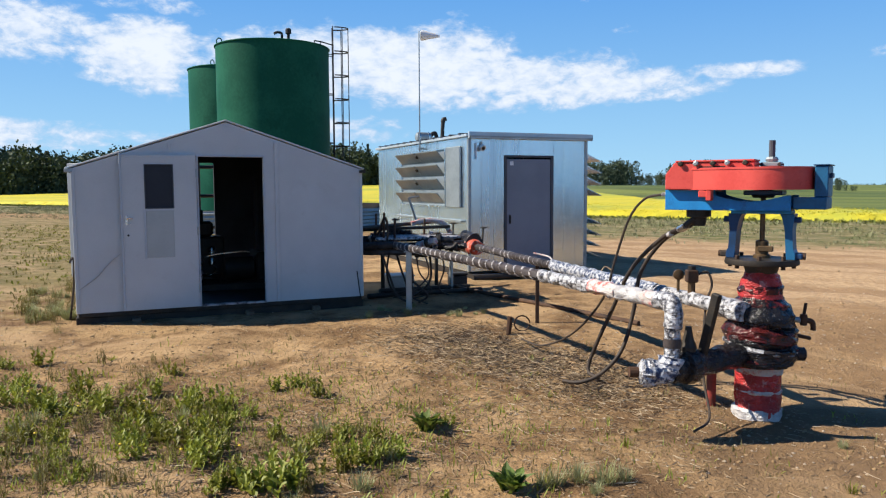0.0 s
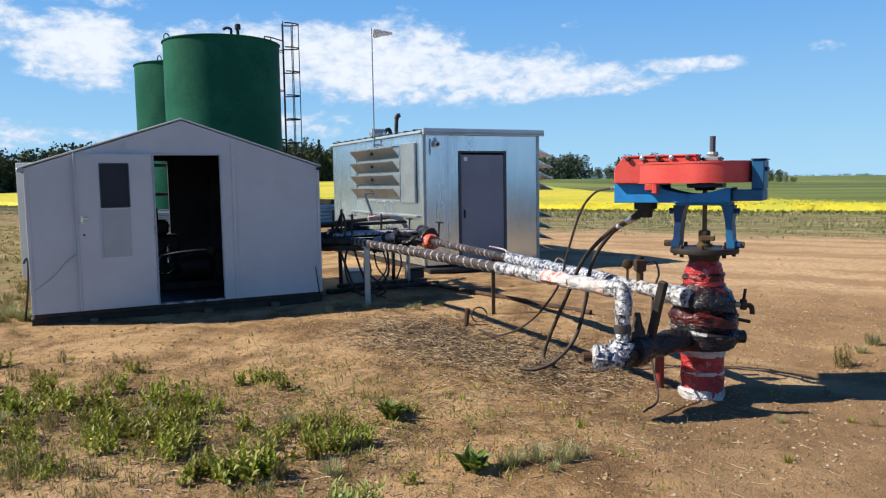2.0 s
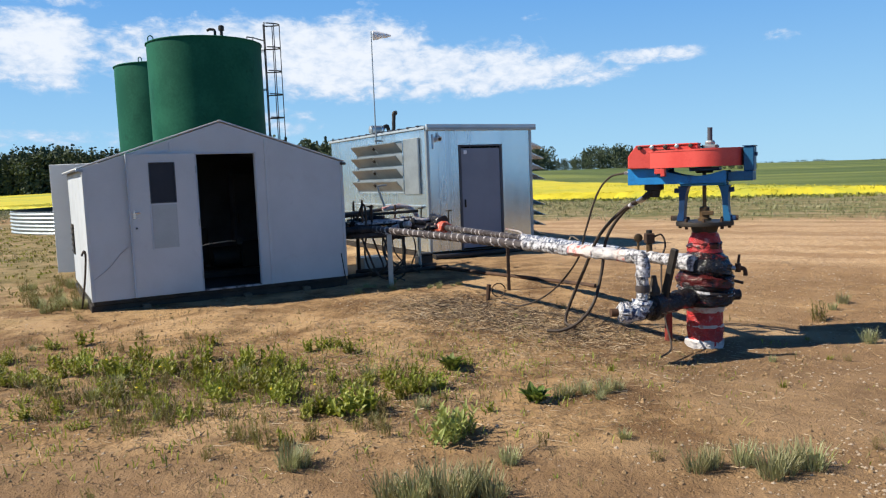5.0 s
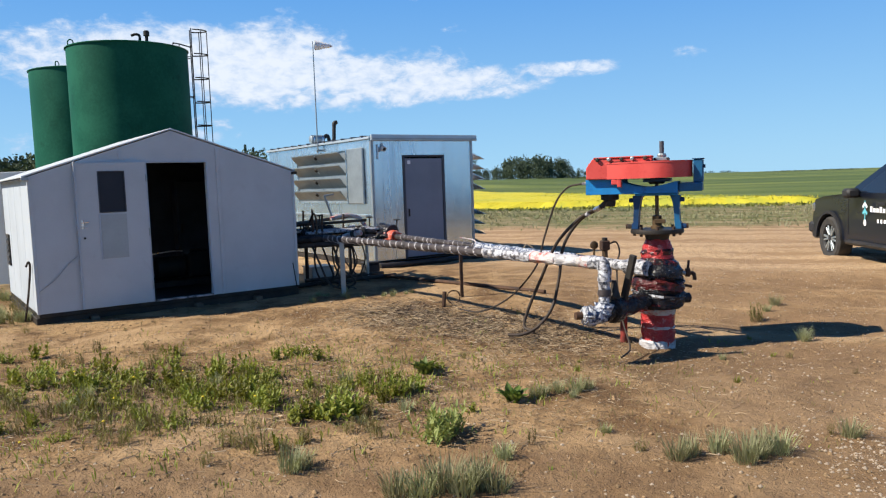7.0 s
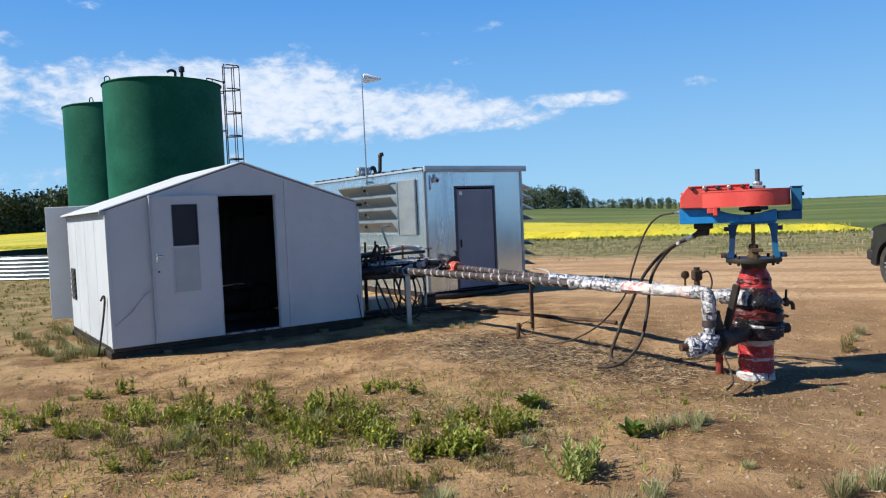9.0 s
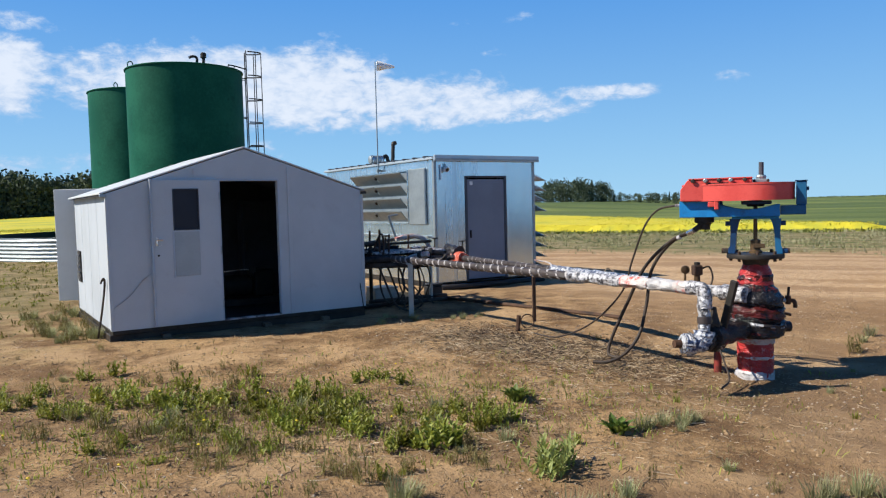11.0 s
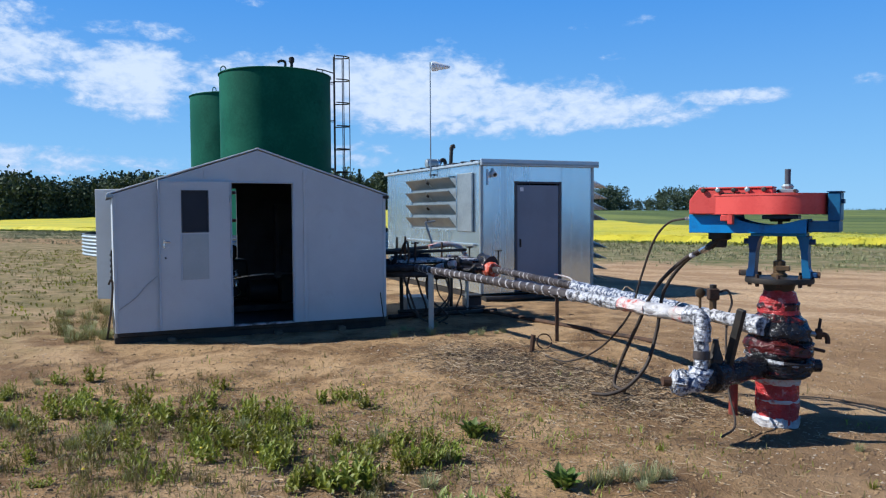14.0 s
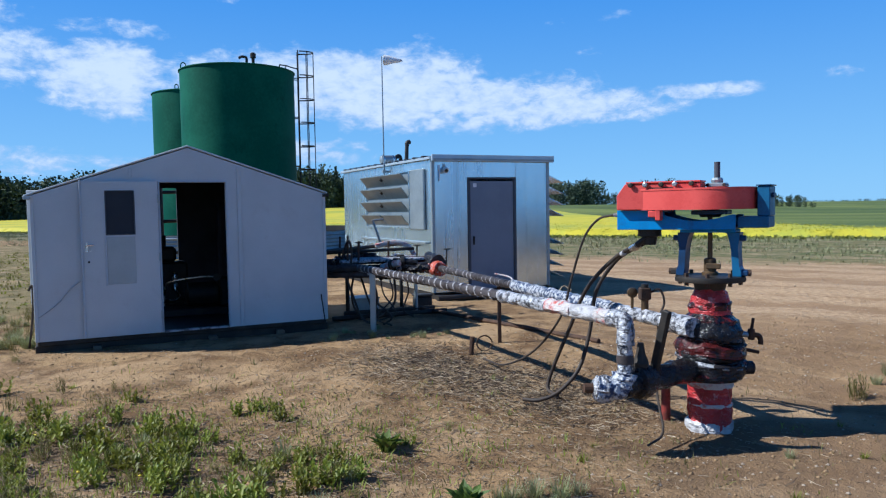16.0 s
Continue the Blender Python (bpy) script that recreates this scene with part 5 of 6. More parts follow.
    part("wrap_tail", tube(glide([B0.lerp(B1, 0.52) + Vector((0, 0, 0.05)), B0.lerp(B1, 0.53) + Vector((-0.02, 0, 0.09)), B0.lerp(B1, 0.545) + Vector((-0.09, 0, 0.11)), B0.lerp(B1, 0.55) + Vector((-0.14, 0, 0.12))], 5), 0.01, 6), WRAP_REDWHITE, b)
    part("wrap_tail", tube(glide([B0.lerp(B1, 0.34) + Vector((0.02, 0, 0.05)), B0.lerp(B1, 0.35) + Vector((0.09, 0, 0.09)), B0.lerp(B1, 0.345) + Vector((0.15, 0, 0.05))], 5), 0.008, 6), STRAW, b)
    sec = sleeve(b, B0, B1, 0.52, 1.0, 0.045, WRAP_GREY, "section in black wrap with spiral tape", 0.15, 9)
    part("spiral_tape", helix(B0.lerp(B1, 0.53), B0.lerp(B1, 0.99), 0.050, 0.12, 0.022, None, 4), TAPE, sec)
    # tap block and gauge standing on the far line
    g0 = Vector((1.63, 6.40, 0.79))
    v = part("tap_block", rod(g0, g0 + Vector((0, 0, 0.13)), 0.03, 10), BRASS, b, "brown tap block")
    part("tap_head", box(-0.045, 0.045, -0.04, 0.04, 0.12, 0.22, 0.01, None, Matrix.Translation(g0)), RUST, v)
    part("tap_cap", rod(g0 + Vector((0.0, 0, 0.22)), g0 + Vector((0, 0, 0.25)), 0.03, 10), BLACK_STEEL, v)
    part("whip_hose", tube(glide([g0 + Vector((0.04, 0, 0.18)), g0 + Vector((0.12, 0.0, 0.20)), g0 + Vector((0.15, -0.02, 0.10)), g0 + Vector((0.09, -0.1, -0.02)), g0 + Vector((0.02, -0.3, -0.25)), g0 + Vector((-0.05, -0.6, -0.5)), g0 + Vector((-0.06, -0.8, -0.72)), g0 + Vector((-0.2, -0.95, -0.77))], 7), 0.009, 8), RUBBER, v)
    g1 = B0.lerp(B1, 0.10) + Vector((-0.03, 0, 0.05))
    g = part("gauge_stem", rod(g1, g1 + Vector((0, 0, 0.09)), 0.012, 8), BRASS, b)
    part("gauge", lathe([(0.035, 0), (0.042, 0.01), (0.042, 0.035), (0.03, 0.04)], 16, None, Matrix.Translation(g1 + Vector((0, 0.02, 0.13))) @ pose(0, 0, 0, 90)), BRASS, g, "small round pressure gauge", True)
    # posts that carry the lines
    for x, y, h, mt, lab in ((0.56, 9.10, 0.80, RUST, "thin rusty support post"), (-1.04, 9.98, 0.83, GALV_DULL, "pale steel support leg")):
        zg = ground_z(x, y)
        p = thing("pipe_post", pose(x, y, zg), lab, "support post")
        wdt = 0.022 if mt is RUST else 0.035
        part("post", box(-wdt, wdt, -wdt, wdt, -0.05, h - zg, 0.005), mt, p)
        part("saddle", box(-0.06, 0.06, -0.03, 0.03, h - zg + 0.001, h - zg + 0.018, 0.003), mt, p)
    s = thing("cut_stake", pose(0.22, 8.50, ground_z(0.22, 8.5), 0, 6, 0), "short rusty stake with a wire loop", "stake")
    part("stake", rod((0, 0, -0.06), (0, 0, 0.20), 0.028, 8), RUST, s)
    part("wire_loop", tube([(0.14 + 0.085 * math.cos(a), 0.12, 0.12 + 0.085 * math.sin(a)) for a in np.linspace(0.2, 6.3, 20)], 0.008, 6), RUST, s)


build_flow_lines()


def build_manifold():
    """The cluster of wrapped pipes and valves between shed and generator building."""
    m = thing("manifold", None, "pipe manifold with valves in red, black and blue wrap", "manifold")
    e = B1.copy()
    part("red_valve", tube(straight(e + Vector((0.12, -0.28, -0.015)), e + Vector((-0.05, 0.10, 0.0)), 0.03), 0.10, 14, None, 0.3, 2.0), WRAP_REDORANGE, m, "valve in orange-red and white wrap", True)
    part("black_valve", tube(straight(e + Vector((0.06, -0.10, 0.06)), e + Vector((-0.08, 0.28, 0.08)), 0.03), 0.11, 14, None, 0.3, 5.0), WRAP_BLACK, m, "valve in black wrap", True)
    part("valve_wheel", lathe([(0.07, 0), (0.075, 0.012), (0.07, 0.024)], 14, None, Matrix.Translation(e + Vector((-0.02, 0.1, 0.14)))), BLACK_STEEL, m)
    heads = (((-0.38, 11.0, 0.86), (-1.55, 10.75, 0.83), 0.06, WRAP_PRINT), ((-0.45, 11.25, 0.93), (-1.75, 11.25, 0.95), 0.055, WRAP_BLACKRED),
             ((-0.6, 11.75, 0.92), (-2.0, 11.3, 0.90), 0.055, WRAP_BLACK), ((-0.75, 10.4, 0.80), (-1.75, 10.7, 0.78), 0.05, WRAP_GREY),
             ((-0.36, 11.0, 0.80), (-0.70, 12.2, 0.80), 0.05, WRAP_REDWHITE), ((-1.3, 10.55, 0.88), (-1.95, 10.55, 0.86), 0.055, WRAP_BLACK))
    for i, (p, q, r, mt) in enumerate(heads):
        part("header_pipe", tube(straight(p, q, 0.04), r, 12, None, 0.22, i * 3.1), mt, m, "", True)
    # flat shiny tray, dark rail, uprights
    tray = box(-0.62, 0.62, -0.22, 0.22, 0, 0.035, 0.008, None, pose(-1.08, 11.05, 0.945, 2, 0, 24))
    part("tray", tray, WRAP_SILVER, m, "cover tray in crumpled silver wrap")
    part("rail", rod((-1.75, 10.55, 1.115), (-0.86, 12.55, 1.115), 0.028, 8), BLACK_STEEL, m)
    part("rail", rod((-1.95, 11.0, 1.06), (-0.62, 11.6, 1.08), 0.024, 8), BLACK_STEEL, m)
    part("bent_pipe", tube(glide([(-0.62, 11.9, 0.92), (-0.72, 11.85, 1.10), (-0.95, 11.75, 1.17), (-1.2, 11.65, 1.12)], 6), 0.04, 10, None, 0.2), WRAP_REDWHITE, m, "", True)
    for x, y, z0, z1 in ((-1.47, 10.66, 0.85, 1.32), (-1.33, 10.72, 0.85, 1.24), (-1.0, 11.55, 0.9, 1.20), (-1.62, 10.9, 0.85, 1.30)):
        part("valve_stem", rod((x, y, z0), (x + 0.01, y + 0.01, z1), 0.016, 8), RUST, m)
    part("lever", rod((-1.18, 12.2, 1.12), (-1.30, 12.15, 1.50), 0.02, 8), GALV_DULL, m)
    part("lever", rod((-1.30, 12.15, 1.50), (-1.14, 12.2, 1.52), 0.016, 8), GALV_DULL, m)
    # smaller wrapped branches, unions and valves crowd the space
    mr = random.Random(11)
    for i in range(26):
        x, y, z = mr.uniform(-1.75, -0.45), mr.uniform(10.6, 11.9), mr.uniform(0.78, 1.02)
        a = mr.uniform(0, 6.28)
        p, q = Vector((x, y, z)), Vector((x + 0.34 * math.cos(a), y + 0.34 * math.sin(a), z + mr.uniform(-0.08, 0.08)))
        part("branch_pipe", tube(straight(p, q, 0.03), mr.uniform(0.03, 0.055), 10, None, 0.3, i * 1.7), mr.choice((WRAP_BLACK, WRAP_BLACK, WRAP_BLACKRED, WRAP_GREY, WRAP_BLUEWHITE, WRAP_REDWHITE)), m, "", True)
        if i % 2 == 0:
            part("union", lathe([(0.05, 0), (0.07, 0.015), (0.07, 0.05), (0.05, 0.065)], 10, None, along(p.lerp(q, 0.5), q)[0]), BLACK_STEEL, m)
        if i % 4 == 1:
            part("valve_stem", rod(q, q + Vector((0.01, 0, 0.2)), 0.012, 8), BLACK_STEEL, m)
            part("valve_wheel", lathe([(0.05, 0), (0.06, 0.01), (0.05, 0.02)], 12, None, Matrix.Translation(q + Vector((0.01, 0, 0.2)))), BLACK_STEEL, m)
    for i in range(7):
        x, y = mr.uniform(-1.75, -0.75), mr.uniform(10.4, 11.4)
        pts = [(x, y, 0.85), (x + mr.uniform(-0.1, 0.15), y - 0.1, 0.5), (x + mr.uniform(-0.15, 0.25), y - 0.12, 0.22), (x + mr.uniform(-0.3, 0.3), y + mr.uniform(-0.2, 0.2), 0.09)]
        part("hose", tube(glide(pts, 7), mr.uniform(0.008, 0.016), 8), RUBBER, m, "", True)
    for i, (x, y) in enumerate(((-0.62, 11.9), (-1.62, 11.5), (-0.9, 12.5))):
        part("leg", rod((x, y, 0.0), (x, y, 0.94), 0.03, 8), BLACK_STEEL if i else GALV_DULL, m)
    for i, pts in enumerate(([(-1.5, 10.6, 0.8), (-1.38, 10.5, 0.5), (-1.25, 10.45, 0.2), (-1.05, 10.5, 0.09)], [(-1.2, 10.9, 0.8), (-1.1, 10.9, 0.45), (-1.18, 10.95, 0.2), (-1.4, 11.0, 0.08)],
                             [(-0.9, 11.2, 0.85), (-0.85, 11.0, 0.4), (-0.98, 11.0, 0.2), (-1.15, 11.2, 0.08)], [(-1.6, 10.8, 0.9), (-1.45, 10.6, 1.25), (-1.40, 10.6, 1.1), (-1.42, 10.62, 0.9)])):
        part("hose", tube(glide(pts, 7), 0.016, 8), RUBBER, m, "", True)
    t = thing("tool_box", pose(-0.55, 12.35, ground_z(-0.55, 12.35), 0, 0, 20), "black plastic box on the ground by the skid", "box")
    part("body", box(-0.14, 0.14, -0.1, 0.1, 0.0, 0.17, 0.02), PLASTIC, t)
    part("lid", box(-0.15, 0.15, -0.11, 0.11, 0.172, 0.21, 0.015), PLASTIC, t)
    for bx, by, turn, bw in ((-1.45, 11.95, 24, 0.2),):
        v = thing("valve_box", pose(bx, by, ground_z(bx, by) - 0.01, 0, 0, turn), "low galvanised sheet-metal box under the pipes", "metal box")
        part("body", box(-bw, bw, -0.2, 0.2, 0.0, 0.24, 0.01), GALV_DULL, v)
        part("lid", box(-bw - 0.012, bw + 0.012, -0.212, 0.212, 0.242, 0.262, 0.004), GALV_DULL, v)
    for p0, p1 in (((-1.75, 10.95, 0.12), (-0.15, 11.75, 0.12)), ((-1.65, 11.35, 0.14), (-0.35, 12.05, 0.13))):
        q = thing("ground_pipe", None, "dark steel pipe lying along the ground", "pipe")
        part("pipe", rod(p0, p1, 0.035, 10), BLACK_STEEL, q)
    s = thing("ground_pipe", None, "dark steel pipe lying along the ground", "pipe")
    part("pipe", rod((-0.55, 11.9, 0.13), (1.7, 9.0, 0.11), 0.03, 10), RUST, s)


build_manifold()


# ---- pickup truck ----
def build_truck():
    fwd = math.degrees(math.atan2(0.98, 0.18))
    t = thing("pickup_truck", pose(8.72, 11.45, 0.0, 0, 0, fwd), "dark blue-black crew-cab pickup truck parked on gravel", "truck")

    def arch(cx, n=12, r=0.475):
        return [(cx + r * math.cos(math.pi * i / n), 0.40 + r * math.sin(math.pi * i / n)) for i in range(n, -1, -1)]

    low = 0.42
    out = [(-4.95, 0.55), (-4.30, low), *arch(-3.75), (-3.20, low), (-0.55, low), *arch(0.0), (0.56, 0.36), (0.93, 0.38), (0.97, 0.70), (0.95, 1.02), (0.86, 1.08), (0.3, 1.16), (-0.50, 1.22), (-0.62, 1.23),
           (-3.35, 1.25), (-3.45, 1.30), (-4.95, 1.32)]
    bm = bmesh.new()
    prism(out, -0.96, 0.96, bm)
    for v in bm.verts:
        if v.co.z > 1.0:
            v.co.y *= 0.965
        if v.co.x > 0.6:
            v.co.y *= 1 - 0.12 * (v.co.x - 0.6) / 0.37
    bmesh.ops.bevel(bm, geom=[e for e in bm.edges if len({round(v.co.y, 1) for v in e.verts}) == 1], offset=0.025, segments=2, affect="EDGES")
    body = part("body", bm, CAR, t, "dark glossy body", True)
    # cabin with sloping glass
    cab = bmesh.new()
    b = [cab.verts.new(p) for p in ((-0.50, 0.90, 1.22), (-3.38, 0.90, 1.24), (-3.38, -0.90, 1.24), (-0.50, -0.90, 1.22))]
    m = [cab.verts.new(p) for p in ((-1.45, 0.74, 1.71), (-3.05, 0.74, 1.72), (-3.05, -0.74, 1.72), (-1.45, -0.74, 1.71))]
    r = [cab.verts.new(p) for p in ((-1.70, 0.62, 1.77), (-2.95, 0.62, 1.78), (-2.95, -0.62, 1.78), (-1.70, -0.62, 1.77))]
    cab.faces.new(b[::-1]), cab.faces.new(r)
    for lo, hi in ((b, m), (m, r)):
        for i in range(4):
            cab.faces.new((lo[i], lo[(i + 1) % 4], hi[(i + 1) % 4], hi[i]))
    part("cabin", cab, CAR, t, "", True)

    def sheet(name, pts, off, material, parent, label=""):
        n = (Vector(pts[1]) - Vector(pts[0])).cross(Vector(pts[2]) - Vector(pts[0])).normalized() * off
        s = bmesh.new()
        lo, hi = [s.verts.new(Vector(p) - n * 0.2) for p in pts], [s.verts.new(Vector(p) + n) for p in pts]
        s.faces.new(lo[::-1]), s.faces.new(hi)
        k = len(pts)
        for i in range(k):
            s.faces.new((lo[i], lo[(i + 1) % k], hi[(i + 1) % k], hi[i]))
        return part(name, s, material, parent, label)

    for s in (1, -1):
        q = lambda x, f: (x, s * (0.90 - 0.16 * f), 1.225 + 0.49 * f)
        front = [q(-0.92, 0.06), q(-1.95, 0.06), q(-1.95, 0.92), q(-1.62, 0.92)]
        rear = [q(-2.05, 0.06), q(-3.15, 0.06), q(-2.98, 0.92), q(-2.05, 0.92)]
        for g in (front, rear):
            sheet("side_window", g if s < 0 else g[::-1], 0.008, CARGLASS, t, "dark tinted side window")
        mir = part("mirror", box(-1.02, -0.78, s * 1.02 - 0.11, s * 1.02 + 0.11, 1.16, 1.32, 0.04), PLASTIC, t, "dark door mirror", True)
        part("mirror_arm", box(-0.95, -0.86, min(s * 0.88, s * 0.94), max(s * 0.88, s * 0.94), 1.18, 1.24, 0.005), PLASTIC, mir)
        for x in (-1.95, -3.02):
            part("door_gap", box(x - 0.006, x + 0.006, s * 0.962 - 0.003, s * 0.962 + 0.003, 0.52, 1.2, 0.0), PLASTIC, t)
        part("door_gap", box(-0.70, -0.688, s * 0.962 - 0.003, s * 0.962 + 0.003, 0.52, 1.2, 0.0), PLASTIC, t)
        for x in (-1.80, -2.85):
            part("door_handle", box(x - 0.11, x + 0.11, s * 0.975 - 0.012, s * 0.975 + 0.012, 1.06, 1.10, 0.008), PLASTIC, t)
        part("side_step", rod((-0.75, s * 1.0, 0.40), (-3.05, s * 1.0, 0.40), 0.045, 10), BLACK_STEEL, t)
        for x in (0.0, -3.75):
            pts = [(x + 0.50 * math.cos(a), 0.40 + 0.50 * math.sin(a)) for a in np.linspace(0.0, math.pi, 15)]
            pts2 = [(x + 0.455 * math.cos(a), 0.40 + 0.455 * math.sin(a)) for a in np.linspace(math.pi, 0.0, 15)]
            part("wheel_flare", prism(pts + pts2, s * 0.965 - 0.03, s * 0.965 + 0.03), PLASTIC, t)
        part("headlight", box(0.80, 0.945, s * 0.72 - 0.15, s * 0.72 + 0.15, 0.85, 1.02, 0.03), CHROME, t, "clear headlight")
        part("tail_light", box(-4.97, -4.90, s * 0.86 - 0.07, s * 0.86 + 0.07, 0.95, 1.3, 0.01), RED, t)
        # plain decal shapes on the front door
        y = s * 0.9665
        dec = part("door_decal", box(-1.28, -1.255, min(y, y + s * 0.002), max(y, y + s * 0.002), 0.72, 1.12, 0.0), DECAL_C, t, "cyan and white printed mark")
        for z in (1.08, 0.97):
            for d in (-1, 1):
                part("chevron", box(-0.10, 0.0, -0.001, 0.001, -0.02, 0.02, 0.0, None, Matrix.Translation((-1.2675, y + s * 0.002, z)) @ pose(0, 0, 0, 0, -45 if d > 0 else -135, 0)), DECAL_C if z < 1 else DECAL_W, dec)
        part("drop_mark", lathe([(0.02, 0), (0.045, 0.04), (0.035, 0.09), (0.01, 0.12)], 10, None, Matrix.Translation((-1.2675, y, 0.70)) @ Matrix.Diagonal((1, 0.08, 1, 1))), DECAL_W, dec)
        lo, hi = min(y, y + s * 0.002), max(y, y + s * 0.002)
        for k in range(8):
            part("lettering_bar", box(-1.505 - k * 0.096, -1.435 - k * 0.096, lo, hi, 0.94, 1.005 if k % 3 else 1.03, 0.0), DECAL_W, t, "short white printed bar")
        for k in range(4):
            part("lettering_bar", box(-1.71 - k * 0.10, -1.65 - k * 0.10, lo, hi, 0.77, 0.83, 0.0), DECAL_W, t, "short white printed bar")
    sheet("windshield", [(-0.55, -0.84, 1.246), (-0.55, 0.84, 1.246), (-1.43, 0.70, 1.697), (-1.43, -0.70, 1.697)], 0.008, CARGLASS, t, "dark windshield")
    sheet("rear_window", [(-3.355, 0.80, 1.275), (-3.355, -0.80, 1.275), (-3.09, -0.68, 1.66), (-3.09, 0.68, 1.66)], 0.008, CARGLASS, t)
    part("antenna", lathe([(0.05, 0), (0.02, 0.07)], 8, None, Matrix.Translation((-2.2, 0, 1.772)) @ Matrix.Diagonal((1.6, 0.5, 1, 1))), PLASTIC, t)
    part("grille", box(0.93, 0.985, -0.55, 0.55, 0.70, 1.02, 0.02), PLASTIC, t)
    part("bumper", box(0.80, 1.03, -0.90, 0.90, 0.45, 0.66, 0.04), PLASTIC, t)
    for x in (0.0, -3.75):
        for s in (1, -1):
            wm = Matrix.Translation((x, s * 0.84, 0.40)) @ pose(0, 0, 0, -90 * s)
            tyre = bmesh.new()
            lathe([(0.26, -0.12), (0.36, -0.135), (0.395, -0.10), (0.40, 0), (0.395, 0.10), (0.36, 0.135), (0.26, 0.12), (0.25, 0.0)], 32, tyre, wm)
            wh = part("wheel", tyre, TYRE, t, "black off-road tyre", True)
            part("rim", lathe([(0.262, -0.10), (0.262, 0.105), (0.25, 0.118), (0.235, 0.10), (0.22, 0.05), (0.05, 0.05)], 32, None, wm), PLASTIC, wh, "black alloy rim", True)
            for k in range(6):
                for o in (-0.17, 0.17):
                    a = 2 * math.pi * k / 6 + o
                    part("spoke", box(0.06, 0.245, -0.018, 0.018, 0.075, 0.115, 0.006, None, wm @ pose(0, 0, 0, 0, 0, math.degrees(a))), GALV_DULL, wh)
            part("hub", lathe([(0.07, 0.05), (0.065, 0.11), (0.03, 0.125)], 14, None, wm), PLASTIC, wh)


build_truck()


# ---- plants ----
def leaf_strip(verts, faces, base, yaw, length, width, lean, curl, rows=3):
    """One tapering blade that leans out and droops."""
    d, side = Vector((math.cos(yaw), math.sin(yaw), 0)), Vector((-math.sin(yaw), math.cos(yaw), 0))
    p, ang, k = Vector(base), lean, len(verts)
    prof = (0.45, 1.0, 0.8, 0.0) if rows == 3 else (0.5, 0.9, 0.0)
    for i in range(rows + 1):
        w = width * prof[i] / 2
        fold = Vector((0, 0, w * 0.5))
        if i < rows:
            verts += [tuple(p - side * w + fold), tuple(p), tuple(p + side * w + fold)]
        else:
            verts.append(tuple(p))
        p = p + (d * math.sin(ang) + Vector((0, 0, math.cos(ang)))) * (length / rows)
        ang += curl / rows
    for i in range(rows - 1):
        a = k + 3 * i
        faces += [(a, a + 1, a + 4, a + 3), (a + 1, a + 2, a + 5, a + 4)]
    a = k + 3 * (rows - 1)
    faces += [(a, a + 1, a + 3), (a + 1, a + 2, a + 3)]


def leaf_mesh(name, verts, faces, material):
    me = bpy.data.meshes.new(name)
    me.from_pydata(verts, [], faces)
    me.materials.append(material)
    return me


def bushy(name, rnd, stems, leaves, height, width, spread, material):
    """Upright leafy shoots: lance-shaped leaves set up each leaning stem."""
    verts, faces = [], []
    for _ in range(stems):
        a, rr = rnd.uniform(0, 6.28), spread * math.sqrt(rnd.random())
        sx, sy, h = rr * math.cos(a), rr * math.sin(a), height * rnd.uniform(0.55, 1.1)
        lx, ly = rnd.gauss(0.5 * rr * math.cos(a), 0.03), rnd.gauss(0.5 * rr * math.sin(a), 0.03)
        leaf_strip(verts, faces, (sx, sy, -0.01), math.atan2(ly, lx), h, 0.006, math.atan2(math.hypot(lx, ly), h), 0.1)
        for i in range(leaves):
            f = (i + rnd.random()) / leaves
            size = height * rnd.uniform(0.30, 0.52) * (1.0 - 0.55 * f)
            leaf_strip(verts, faces, (sx + lx * f, sy + ly * f, h * f * 0.85), i * 2.4 + rnd.uniform(-0.5, 0.5), size, width * rnd.uniform(0.7, 1.2) * (1 - 0.4 * f),
                       rnd.uniform(0.25, 0.7) + 0.35 * (1 - f), rnd.uniform(0.1, 0.9))
    return leaf_mesh(name, verts, faces, material)


def rosette(name, rnd, leaves, length, width, material, lift=0.5):
    """Long leaves arching out from one crown."""
    verts, faces = [], []
    for i in range(leaves):
        f = i / leaves
        leaf_strip(verts, faces, (rnd.gauss(0, 0.018), rnd.gauss(0, 0.018), -0.01), i * 2.4 + rnd.uniform(-0.3, 0.3), length * rnd.uniform(0.7, 1.1), width * rnd.uniform(0.7, 1.2),
                   rnd.uniform(0.1, 0.35) + 1.0 * (1 - f) * (1 - lift * 0.5), rnd.uniform(0.4, 1.1))
    return leaf_mesh(name, verts, faces, material)


def wispy(name, rnd, stems, height, spread, material):
    """Thin branching stalks with tiny leaves, half dried."""
    verts, faces = [], []
    for _ in range(stems):
        a, rr = rnd.uniform(0, 6.28), spread * math.sqrt(rnd.random())
        x, y, yaw, h, lean = rr * math.cos(a), rr * math.sin(a), rnd.uniform(0, 6.28), height * rnd.uniform(0.5, 1.1), rnd.uniform(0.05, 0.55)
        leaf_strip(verts, faces, (x, y, -0.01), yaw, h, 0.0045, lean, 0.15)
        for _ in range(9):
            f = rnd.uniform(0.15, 0.95)
            d = f * h
            leaf_strip(verts, faces, (x + d * math.sin(lean) * math.cos(yaw), y + d * math.sin(lean) * math.sin(yaw), d * math.cos(lean)), rnd.uniform(0, 6.28), h * rnd.uniform(0.12, 0.28), 0.006, rnd.uniform(0.2, 0.9), 0.3, 2)
    return leaf_mesh(name, verts, faces, material)


